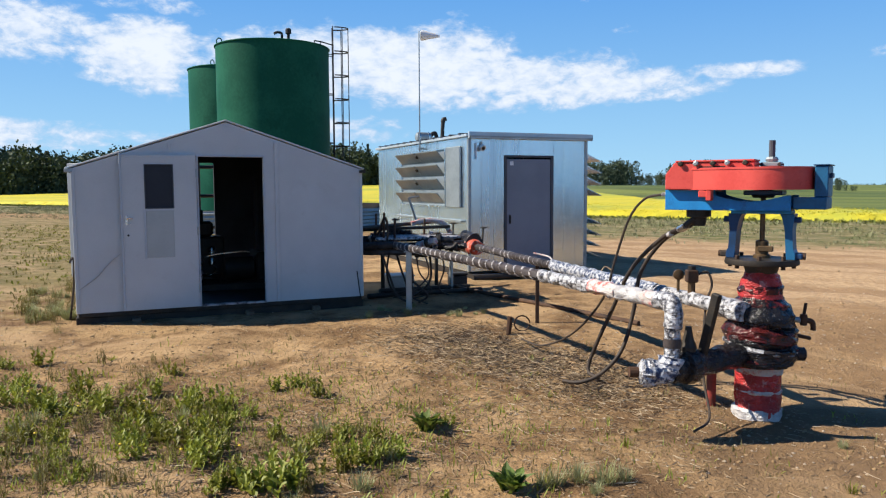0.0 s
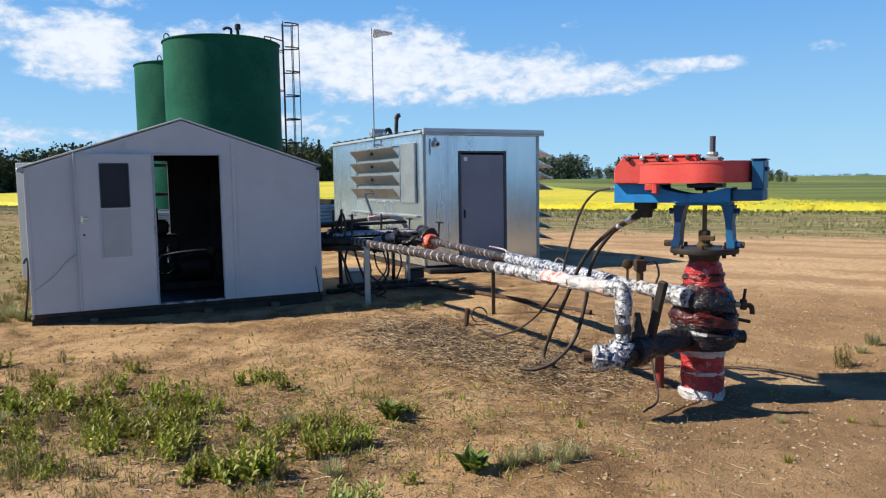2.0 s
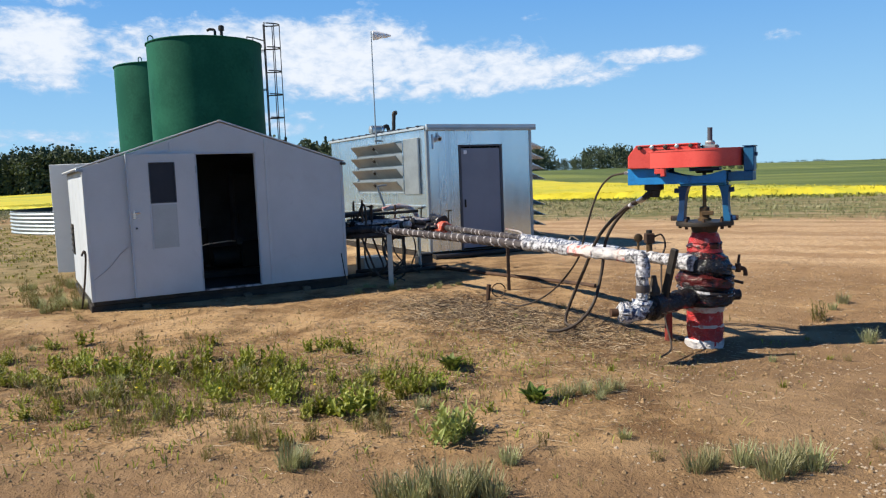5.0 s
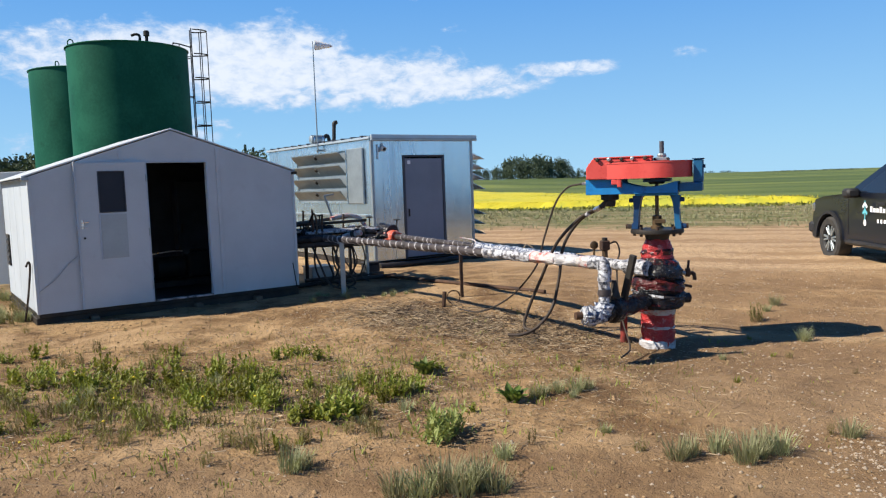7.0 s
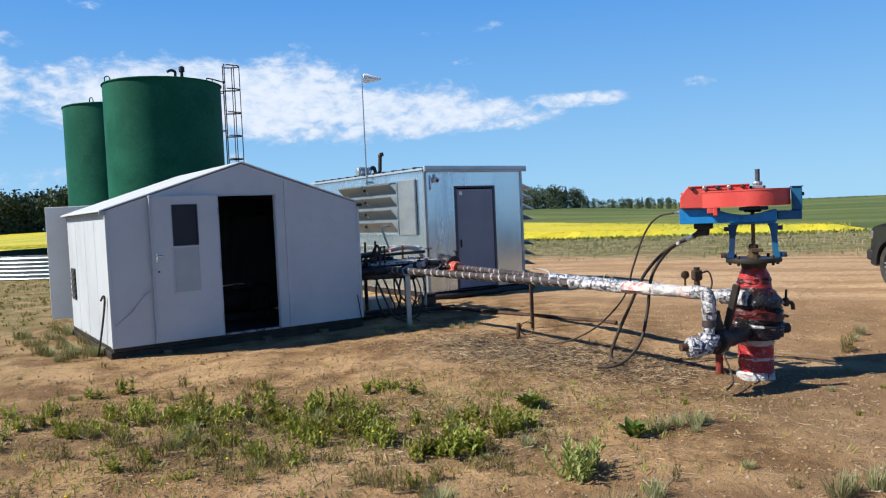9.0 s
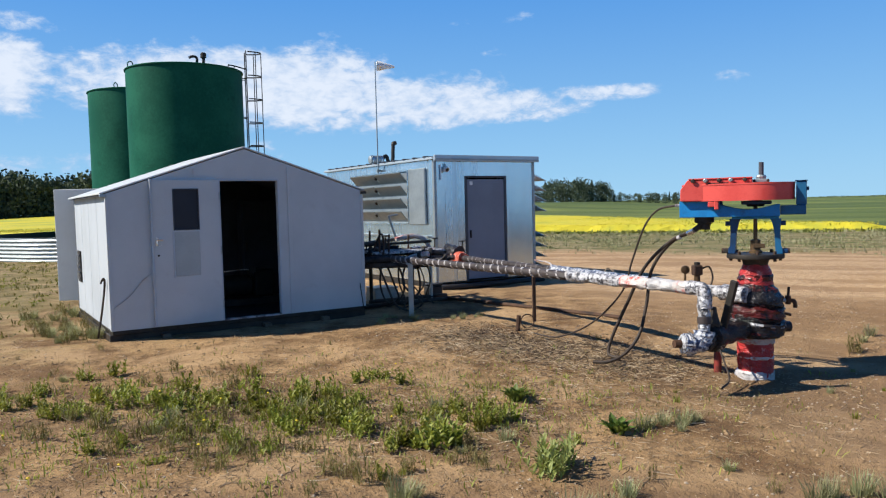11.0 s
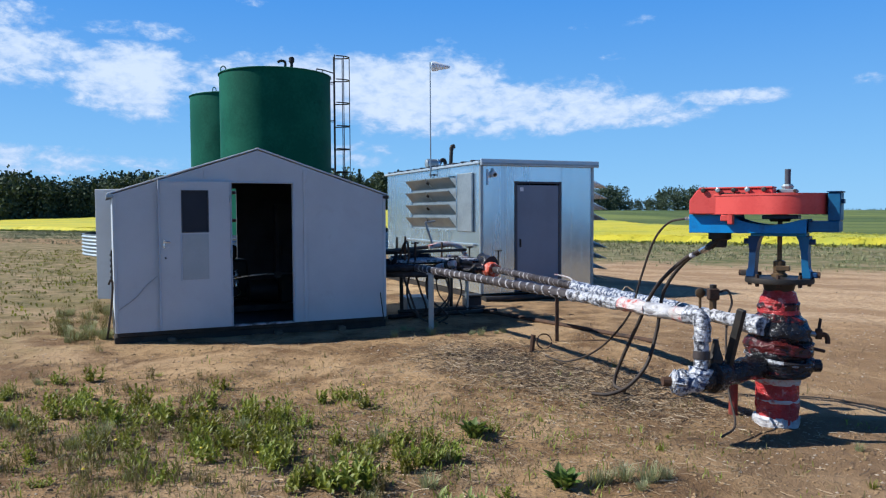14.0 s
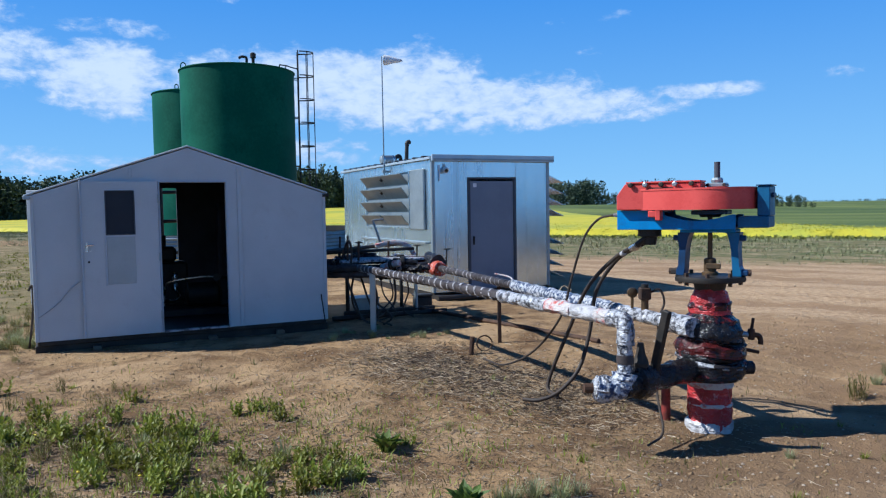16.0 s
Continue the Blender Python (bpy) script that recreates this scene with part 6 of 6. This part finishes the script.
def tuft(name, rnd, blades, height, width, spread, material):
    """Fine grass blades fanning from a tight base."""
    verts, faces = [], []
    for _ in range(blades):
        a, rr = rnd.uniform(0, 6.28), spread * math.sqrt(rnd.random())
        leaf_strip(verts, faces, (rr * math.cos(a), rr * math.sin(a), -0.01), a + rnd.gauss(0, 0.7), height * rnd.uniform(0.5, 1.1), width * rnd.uniform(0.7, 1.2), rnd.uniform(0.03, 0.55), rnd.uniform(0.1, 0.7))
    return leaf_mesh(name, verts, faces, material)


rnd = random.Random(5)
LEAFY = [bushy("weed_leaves", rnd, 9, 9, 0.21, 0.034, 0.085, LEAF) for _ in range(6)] + [bushy("weed_leaves", rnd, 11, 9, 0.18, 0.026, 0.095, LEAF) for _ in range(4)]
DOCK = [rosette("broad_leaves", rnd, 38, 0.17, 0.062, LEAF_DOCK, 0.9) for _ in range(2)]
PALE = [bushy("pale_leaves", rnd, 16, 10, 0.23, 0.022, 0.10, LEAF_PALE) for _ in range(2)]
DRY = [wispy("dry_stalks", rnd, 20, 0.20, 0.07, LEAF_DRY) for _ in range(5)]
TUFT = [tuft("grass_blades", rnd, 120, 0.19, 0.0055, 0.06, GRASS) for _ in range(4)]
SPIKE = [tuft("grass_blades", rnd, 40, 0.17, 0.010, 0.05, LEAF) for _ in range(3)]


def plant(name, meshes, x, y, size, label, category, group):
    ob = new(name, rnd.choice(meshes))
    ob.matrix_world = Matrix.LocRotScale((x, y, ground_z(x, y) - 0.01), Euler((rnd.uniform(-0.1, 0.1), rnd.uniform(-0.1, 0.1), rnd.uniform(0, 6.28))), (size, size, size * rnd.uniform(0.85, 1.15)))
    return tagged(ob, label, category, group)


# the larger weeds stand where they can be told apart: x, y, size
plant("weed_plant", PALE, -0.50, 3.68, 1.25, "pale green many-leaved rosette weed on bare earth", "weed", "rosette weeds")
plant("weed_plant", PALE, -0.40, 3.80, 1.0, "pale green many-leaved rosette weed on bare earth", "weed", "rosette weeds")
plant("weed_plant", DOCK, 0.20, 4.46, 0.95, "dark broad-leaved dock weed on bare earth", "weed", "rosette weeds")
plant("weed_plant", DOCK, -0.38, 5.42, 0.95, "dark broad-leaved dock weed on bare earth", "weed", "rosette weeds")
for x, y, s in ((-1.15, 4.30, 1.2), (-1.02, 4.38, 1.0), (-1.30, 4.45, 1.0), (-1.12, 4.58, 1.05), (-0.70, 4.82, 0.95), (-0.62, 4.90, 0.7), (-1.97, 5.02, 1.15), (-1.85, 5.10, 1.0), (-2.14, 4.76, 0.8), (-2.25, 4.95, 0.9), (-1.62, 4.85, 0.8),
                (-3.58, 5.80, 1.1), (-3.35, 5.75, 1.1), (-3.03, 5.62, 1.1), (-2.80, 5.70, 1.1), (-2.57, 5.64, 1.1), (-2.40, 5.50, 0.9), (-3.99, 6.04, 1.0), (-3.75, 6.05, 1.0), (-2.21, 5.85, 1.05), (-2.05, 5.75, 1.0), (-1.91, 5.80, 0.9), (-1.70, 5.60, 0.8),
                (-1.59, 6.52, 0.75), (-1.45, 6.50, 0.6), (-1.75, 6.42, 0.7), (-2.79, 6.78, 0.8), (-4.15, 7.06, 0.9), (-4.4, 6.9, 0.8), (-3.2, 6.1, 0.9), (-2.65, 6.15, 0.8), (-0.25, 5.55, 0.6)):
    plant("weed_plant", LEAFY, x, y, s, "leafy green weed growing on bare earth", "weed", "leafy weeds")
for x, y, s in ((-1.61, 3.72, 1.05), (-1.86, 3.88, 0.85), (-0.88, 3.86, 0.7), (-3.66, 5.22, 0.8), (-2.75, 4.42, 0.95), (-2.45, 4.42, 1.0), (-2.22, 4.46, 0.9), (-2.65, 4.12, 0.7), (-3.0, 4.6, 0.9), (-2.9, 4.75, 1.0), (-3.25, 4.9, 1.0), (-2.6, 4.62, 0.95), (-2.05, 4.35, 0.8), (-1.75, 3.80, 0.8), (-3.5, 5.0, 0.9), (-1.45, 3.62, 0.7), (-3.35, 4.55, 0.8), (-2.35, 4.2, 0.7), (-1.05, 4.0, 0.6), (-3.6, 7.1, 0.8), (0.05, 5.9, 0.4), (3.50, 6.74, 1.15), (3.56, 6.80, 0.9), (-1.35, 3.9, 0.5)):
    plant("weed_plant", DRY, x, y, s, "olive half-dry weed growing on bare earth", "weed", "half-dry weeds")
for x, y, s in ((-0.81, 2.90, 1.1), (-0.68, 2.86, 1.2), (-0.56, 2.90, 1.2), (-0.46, 2.84, 1.1), (-0.36, 2.93, 1.1), (-0.27, 2.86, 1.0), (0.85, 3.06, 0.95), (0.95, 3.10, 0.8), (1.13, 3.12, 0.9), (1.19, 2.92, 1.0), (1.29, 2.98, 1.0), (1.46, 3.02, 1.1), (1.38, 3.06, 0.9),
                (-0.14, 3.28, 0.75), (-1.40, 3.38, 1.0), (-1.33, 3.44, 0.8), (0.38, 4.52, 0.7), (0.45, 4.56, 0.75), (0.58, 4.60, 0.7), (0.73, 4.60, 0.8), (0.84, 4.63, 0.6), (0.66, 4.44, 0.5), (2.06, 3.21, 0.9), (3.47, 5.82, 0.9), (4.17, 7.48, 0.9), (3.9, 7.2, 0.6), (2.35, 5.35, 0.4), (0.6, 3.6, 0.5)):
    plant("grass_tuft", TUFT, x, y, s, "pale green grass tuft on bare earth", "grass", "grass tufts")
# the belt of weeds between them
for _ in range(170):
    f = rnd.random()
    x, y = -4.9 + 4.3 * f + rnd.gauss(0, 0.25), 6.10 - 1.45 * f + rnd.gauss(0, 0.50)
    k = rnd.random()
    if k < 0.46:
        plant("weed_plant", LEAFY, x, y, rnd.uniform(0.4, 0.85), "small leafy green weed on bare earth", "weed", "leafy weeds")
    elif k < 0.85:
        plant("weed_plant", DRY, x, y, rnd.uniform(0.4, 0.85), "brownish dry weed on bare earth", "weed", "half-dry weeds")
    else:
        plant("grass_tuft", TUFT, x, y, rnd.uniform(0.4, 0.8), "pale green grass tuft on bare earth", "grass", "grass tufts")
for _ in range(46):
    x, y = rnd.uniform(-6.5, 3.2), rnd.uniform(2.2, 8.3)
    if math.hypot(x - 2, y - 6) > 0.9 and not (-1.8 < x < 3.2 and y < 2.6):
        plant("weed_plant", DRY if rnd.random() < 0.7 else SPIKE, x, y, rnd.uniform(0.25, 0.55), "small dry weed on bare earth", "weed", "half-dry weeds")
# rank growth along the shed's sunny side
for _ in range(44):
    p = SHED_M @ Vector((rnd.uniform(-0.75, -0.06), rnd.uniform(0.3, 3.4), 0))
    plant("grass_tuft", TUFT if rnd.random() < 0.5 else DRY, p.x, p.y, rnd.uniform(0.5, 1.1), "rank grass along the shed wall", "grass", "grass by the shed")
for _ in range(16):
    x, y = rnd.uniform(-1.5, 0.1), rnd.uniform(9.3, 10.2)
    plant("grass_tuft", TUFT, x, y, rnd.uniform(0.35, 0.7), "thin grass by the pipe supports", "grass", "grass by the pipes")


def scatter(name, count, place, make, material, label, category):
    verts, faces = [], []
    for _ in range(count):
        x, y = place()
        make(verts, faces, x, y, ground_z(x, y))
    ob = raw(name, verts, faces, material)
    return tagged(ob, label, category, "", "stuff")


def stick(verts, faces, x, y, z):
    """A bent straw or twig with three sides."""
    a, L, w = rnd.uniform(0, 6.28), 0.015 + 0.11 * rnd.random() ** 2.5, rnd.uniform(0.0008, 0.0022)
    d, s = Vector((math.cos(a), math.sin(a), rnd.uniform(-0.05, 0.35))), Vector((-math.sin(a), math.cos(a), 0))
    k, c = len(verts), Vector((x, y, z + 0.004))
    for f, bend in ((0, 0), (0.5, rnd.uniform(-0.02, 0.02)), (1, 0)):
        p = c + d * L * f + s * bend
        verts += [tuple(p - s * w), tuple(p + s * w), tuple(p + Vector((0, 0, 2 * w)))]
    for i in (0, 3):
        faces += [(k + i, k + i + 1, k + i + 4, k + i + 3), (k + i + 1, k + i + 2, k + i + 5, k + i + 4), (k + i + 2, k + i, k + i + 3, k + i + 5)]


def pebble(verts, faces, x, y, z):
    r = 0.004 + 0.012 * rnd.random() ** 3
    k, a = len(verts), rnd.uniform(0, 6.28)
    for i in range(5):
        q = r * rnd.uniform(0.8, 1.2)
        verts.append((x + q * math.cos(a + i * 1.257), y + q * math.sin(a + i * 1.257), z + r * 0.1))
    verts += [(x + r * 0.2, y, z + r * 0.8), (x, y, z - r)]
    for i in range(5):
        faces += [(k + i, k + (i + 1) % 5, k + 5), (k + (i + 1) % 5, k + i, k + 6)]


def straw_place():
    k = rnd.random()
    if k < 0.5:
        f = rnd.random()
        return 1.35 - 2.2 * f + rnd.gauss(0, 0.38), 6.5 + 1.9 * f + rnd.gauss(0, 0.45)
    if k < 0.93:
        return rnd.gauss(-1.6, 1.6), max(3.6 + rnd.gauss(0, 0.2), rnd.gauss(5.3, 0.9))
    return rnd.uniform(-6, 4.5), rnd.uniform(2, 10)


scatter("twig_litter", 5200, lambda: straw_place() if rnd.random() < 0.12 else (lambda f: (1.35 - 1.9 * f + rnd.gauss(0, 0.30), 6.45 + 2.0 * f + rnd.gauss(0, 0.42)))(rnd.random()), stick, TWIG, "dark dead twigs and stalks on the earth", "twigs")
scatter("straw_litter", 14000, straw_place, stick, STRAW, "dry straw and twigs strewn over the earth", "straw")
scatter("bleached_straw", 3000, straw_place, stick, STRAW_PALE, "bleached pale stalks strewn over the earth", "straw")


def clod(verts, faces, x, y, z):
    r = 0.004 + 0.014 * rnd.random() ** 3
    k, a, n = len(verts), rnd.uniform(0, 6.28), 6
    for f, h in ((1.0, 0.0), (0.8, 0.55)):
        verts += [(x + r * f * rnd.uniform(0.7, 1.2) * math.cos(a + i * 1.047), y + r * f * rnd.uniform(0.7, 1.2) * math.sin(a + i * 1.047), z + r * h * rnd.uniform(0.7, 1.2)) for i in range(n)]
    verts.append((x, y, z + r * 0.85))
    for i in range(n):
        j = (i + 1) % n
        faces += [(k + i, k + j, k + n + j, k + n + i), (k + n + i, k + n + j, k + 2 * n)]


scatter("earth_clods", 7000, lambda: (rnd.uniform(-6, 5), 2.0 + 8.5 * rnd.random() ** 1.4), clod, CLOD, "small crumbs of brown earth", "earth clods")
scatter("pebbles", 5200, lambda: (rnd.uniform(-6, 6), 2 + 8 * rnd.random() ** 1.6), pebble, STONE, "small pale pebbles strewn over the earth", "pebbles")
scatter("road_gravel", 6800, lambda: (rnd.gauss(2.4, 0.45), rnd.gauss(2.6, 0.35)) if rnd.random() < 0.3 else (rnd.uniform(1.6, 11.0), rnd.uniform(2.0, 16.0)), pebble, STONE, "loose gravel on the track", "gravel")


def tiny_weed(lo, hi, width):
    def make(verts, faces, x, y, z):
        h = rnd.uniform(lo, hi)
        for i in range(5):
            leaf_strip(verts, faces, (x + rnd.gauss(0, 0.05), y + rnd.gauss(0, 0.05), z - 0.01), rnd.uniform(0, 6.28), h * rnd.uniform(0.6, 1.1), width, rnd.uniform(0.05, 0.8), rnd.uniform(0, 0.8), 2)
    return make


def flank(u, v):
    """A place u along and v across the edge of the canola field."""
    return 0.851 * u + 0.525 * v, -0.525 * u + 0.851 * v


def patchy(v0, v1, power):
    """A place on the verge, gathered into patches with bare earth between."""
    while True:
        x, y = flank(rnd.uniform(-75, 30), v0 + (v1 - v0) * rnd.random() ** power)
        if noise.noise((x * 0.22, y * 0.35, 5.0)) + 0.5 * noise.noise((x * 0.9, y * 0.9, 1.0)) > rnd.uniform(-0.35, 0.25):
            return x, y


scatter("dry_seedlings", 1100, lambda: (rnd.gauss(-1.9, 2.0), rnd.gauss(5.4, 1.3)), tiny_weed(0.03, 0.09, 0.006), LEAF_DRY, "small dry seedlings on the earth", "weeds")
scatter("green_seedlings", 900, lambda: (rnd.gauss(-2.2, 1.5), rnd.gauss(5.3, 0.9)), tiny_weed(0.03, 0.10, 0.010), LEAF, "small green seedlings on the earth", "weeds")
scatter("verge_weeds", 8000, lambda: patchy(24, 38, 0.6), tiny_weed(0.05, 0.20, 0.03), VERGE, "green verge weeds between track and field", "weeds")
scatter("verge_dry_weeds", 5000, lambda: patchy(21, 38, 1.0), tiny_weed(0.04, 0.16, 0.025), VERGE, "dry verge weeds between track and field", "weeds")
scatter("yard_weeds", 2600, lambda: (rnd.uniform(-24, -6.2), rnd.uniform(9, 34)), tiny_weed(0.03, 0.11, 0.03), LEAF_DRY, "patchy weeds on open ground beside the shed", "weeds")
scatter("yard_green_weeds", 900, lambda: (rnd.uniform(-24, -6.6), rnd.uniform(11, 34)), tiny_weed(0.03, 0.10, 0.035), LEAF, "patchy green weeds on open ground", "weeds")


def dandelion(verts, faces, x, y, z):
    k, h, r = len(verts), z + rnd.uniform(0.08, 0.2), 0.012
    for i in range(6):
        verts.append((x + r * math.cos(i * 1.047), y + r * math.sin(i * 1.047), h))
    verts += [(x, y, h + 0.008), (x, y, h - 0.01)]
    for i in range(6):
        faces += [(k + i, k + (i + 1) % 6, k + 6), (k + (i + 1) % 6, k + i, k + 7)]


scatter("yellow_flowers", 12, lambda: (rnd.gauss(-2.7, 0.8), rnd.gauss(4.8, 0.5)), dandelion, FLOWER, "tiny yellow flowers among the weeds", "flowers")


# ---- fields and woods ----
def canola_spot():
    while True:
        x, y = flank(rnd.uniform(-70, 25), 38.1 + 24 * rnd.random() ** 1.5)
        if x + 0.1 * (y - 34) < 21:
            return x, y


def build_canola():
    us = [-170 + 0.9 * i for i in range(330)]
    vs, v, s = [], 38.0, 0.40
    while v < 150:
        vs.append(v)
        s *= 1.03
        v += s
    verts, faces, w = [], [], len(us)
    for j, v in enumerate(vs):
        for u in us:
            x, y = flank(u + rnd.uniform(-0.3, 0.3), v + rnd.uniform(-0.15, 0.15))
            z = (0.05 if j == 0 else 0.40 + rnd.uniform(-0.025, 0.025) + 0.1 * noise.noise((x * 0.08, y * 0.08, 0)))
            z *= 1 - smooth01(20.5, 22.5, x + 0.1 * (y - 34))
            z -= 0.1 * smooth01(22, 23, x + 0.1 * (y - 34))
            verts.append((x, y, ground_z(x, y) + z * (1 - smooth01(144, 150, v)) - 0.1 * smooth01(144, 150, v)))
    for j in range(len(vs) - 1):
        faces += [(j * w + i, j * w + i + 1, (j + 1) * w + i + 1, (j + 1) * w + i) for i in range(w - 1)]
    tagged(raw("canola_field", verts, faces, CANOLA), "bright yellow flowering canola field", "crop field", "", "stuff")
    scatter("canola_edge", 5200, lambda: flank(rnd.uniform(-95, 40), 36.8 + 1.5 * rnd.random()), tiny_weed(0.08, 0.26, 0.07), CANOLA_STEM, "green stems along the canola field's edge", "crop edge")
    scatter("canola_tops", 16000, canola_spot, lambda V, F, x, y, z: [leaf_strip(V, F, (x + rnd.gauss(0, 0.15), y, z + 0.34 + rnd.uniform(-0.06, 0.06)), rnd.uniform(0, 6.28), 0.08, 0.045, 0.5, 0.6, 2) for _ in range(2)], CANOLA, "yellow canola blossom", "crop")


build_canola()


def build_woods(name, trees, label, clumps=420):
    """A belt of broadleaf and spruce trees: tapered trunks and ragged crowns of many small leaf clumps."""
    verts, faces = [], []
    for x, y, h in trees:
        k, g = len(verts), ground_z(x, y)
        for z, r in ((-0.3, 0.022 * h), (h * 0.75, 0.006 * h)):
            verts += [(x + r * math.cos(a), y + r * math.sin(a), g + z) for a in (0, 1.57, 3.14, 4.71)]
        faces += [(k + i, k + (i + 1) % 4, k + 4 + (i + 1) % 4, k + 4 + i) for i in range(4)]
        spruce = rnd.random() < 0.05
        lobes = [(rnd.gauss(0, 0.14) * h, rnd.gauss(0, 0.14) * h, h * rnd.uniform(0.3, 0.86), h * rnd.uniform(0.12, 0.22)) for _ in range(8)]
        for _ in range(clumps):
            if spruce:
                f = rnd.random()
                rr, a = h * 0.2 * (1 - f) * math.sqrt(rnd.random()), rnd.uniform(0, 6.28)
                c = Vector((x + rr * math.cos(a), y + rr * math.sin(a), h * (0.08 + 0.95 * f)))
            else:
                lx, ly, lz, lr = rnd.choice(lobes)
                d = Vector((rnd.gauss(0, 1), rnd.gauss(0, 1), rnd.gauss(0, 1))).normalized() * lr * rnd.uniform(0.55, 1.05)
                c = Vector((x + lx, y + ly, lz)) + d
                if rnd.random() < 0.3:
                    c.z = rnd.uniform(0, 0.35) * h
            c.z += g
            sz = h * rnd.uniform(0.018, 0.042) * math.sqrt(420 / clumps)
            n = Vector((rnd.gauss(0, 1), rnd.gauss(0, 1), rnd.gauss(0, 0.7))).normalized()
            s = n.orthogonal().normalized()
            t = n.cross(s)
            k = len(verts)
            for i in range(5):
                q = sz * rnd.uniform(0.6, 1.2)
                verts.append(tuple(c + s * q * math.cos(i * 1.257) + t * q * math.sin(i * 1.257) + n * rnd.uniform(-0.2, 0.2) * sz))
            faces += [(k, k + 1, k + 2, k + 3, k + 4)]
    tagged(raw(name, verts, faces, WOODS), label, "trees", "", "stuff")


def belt(b0, b1, dist, gap, height):
    out, b = [], b0
    while b < b1:
        for row in range(3):
            d = dist + row * 6 + rnd.uniform(-3, 3)
            a = radians(b + rnd.uniform(-0.3, 0.3))
            h = height(b) * rnd.uniform(0.85, 1.08)
            if h > 0.8:
                out.append((d * math.sin(a), d * math.cos(a), h))
        b += gap
    return out


build_woods("left_woods", belt(-44, -6, 185, 0.45, lambda b: 9.9 + 0.6 * math.sin(b * 0.9)), "dark green belt of mixed trees beyond the field")
build_woods("right_woods", belt(5.5, 24.5, 205, 0.5, lambda b: 6.8 if b < 10 else 3.2 if b < 12.3 else 6.4 - 0.25 * abs(b - 14.5) if b < 17.5 else 2.6 if b < 20 else 3.0 if b < 24 else 1.5), "dark green clump of trees beyond the field")
build_woods("distant_woods", belt(15, 44, 900, 0.22, lambda b: 1.7 + 0.9 * math.sin(b * 1.3) * math.sin(b * 0.37)), "low hazy tree line on the horizon", 60)
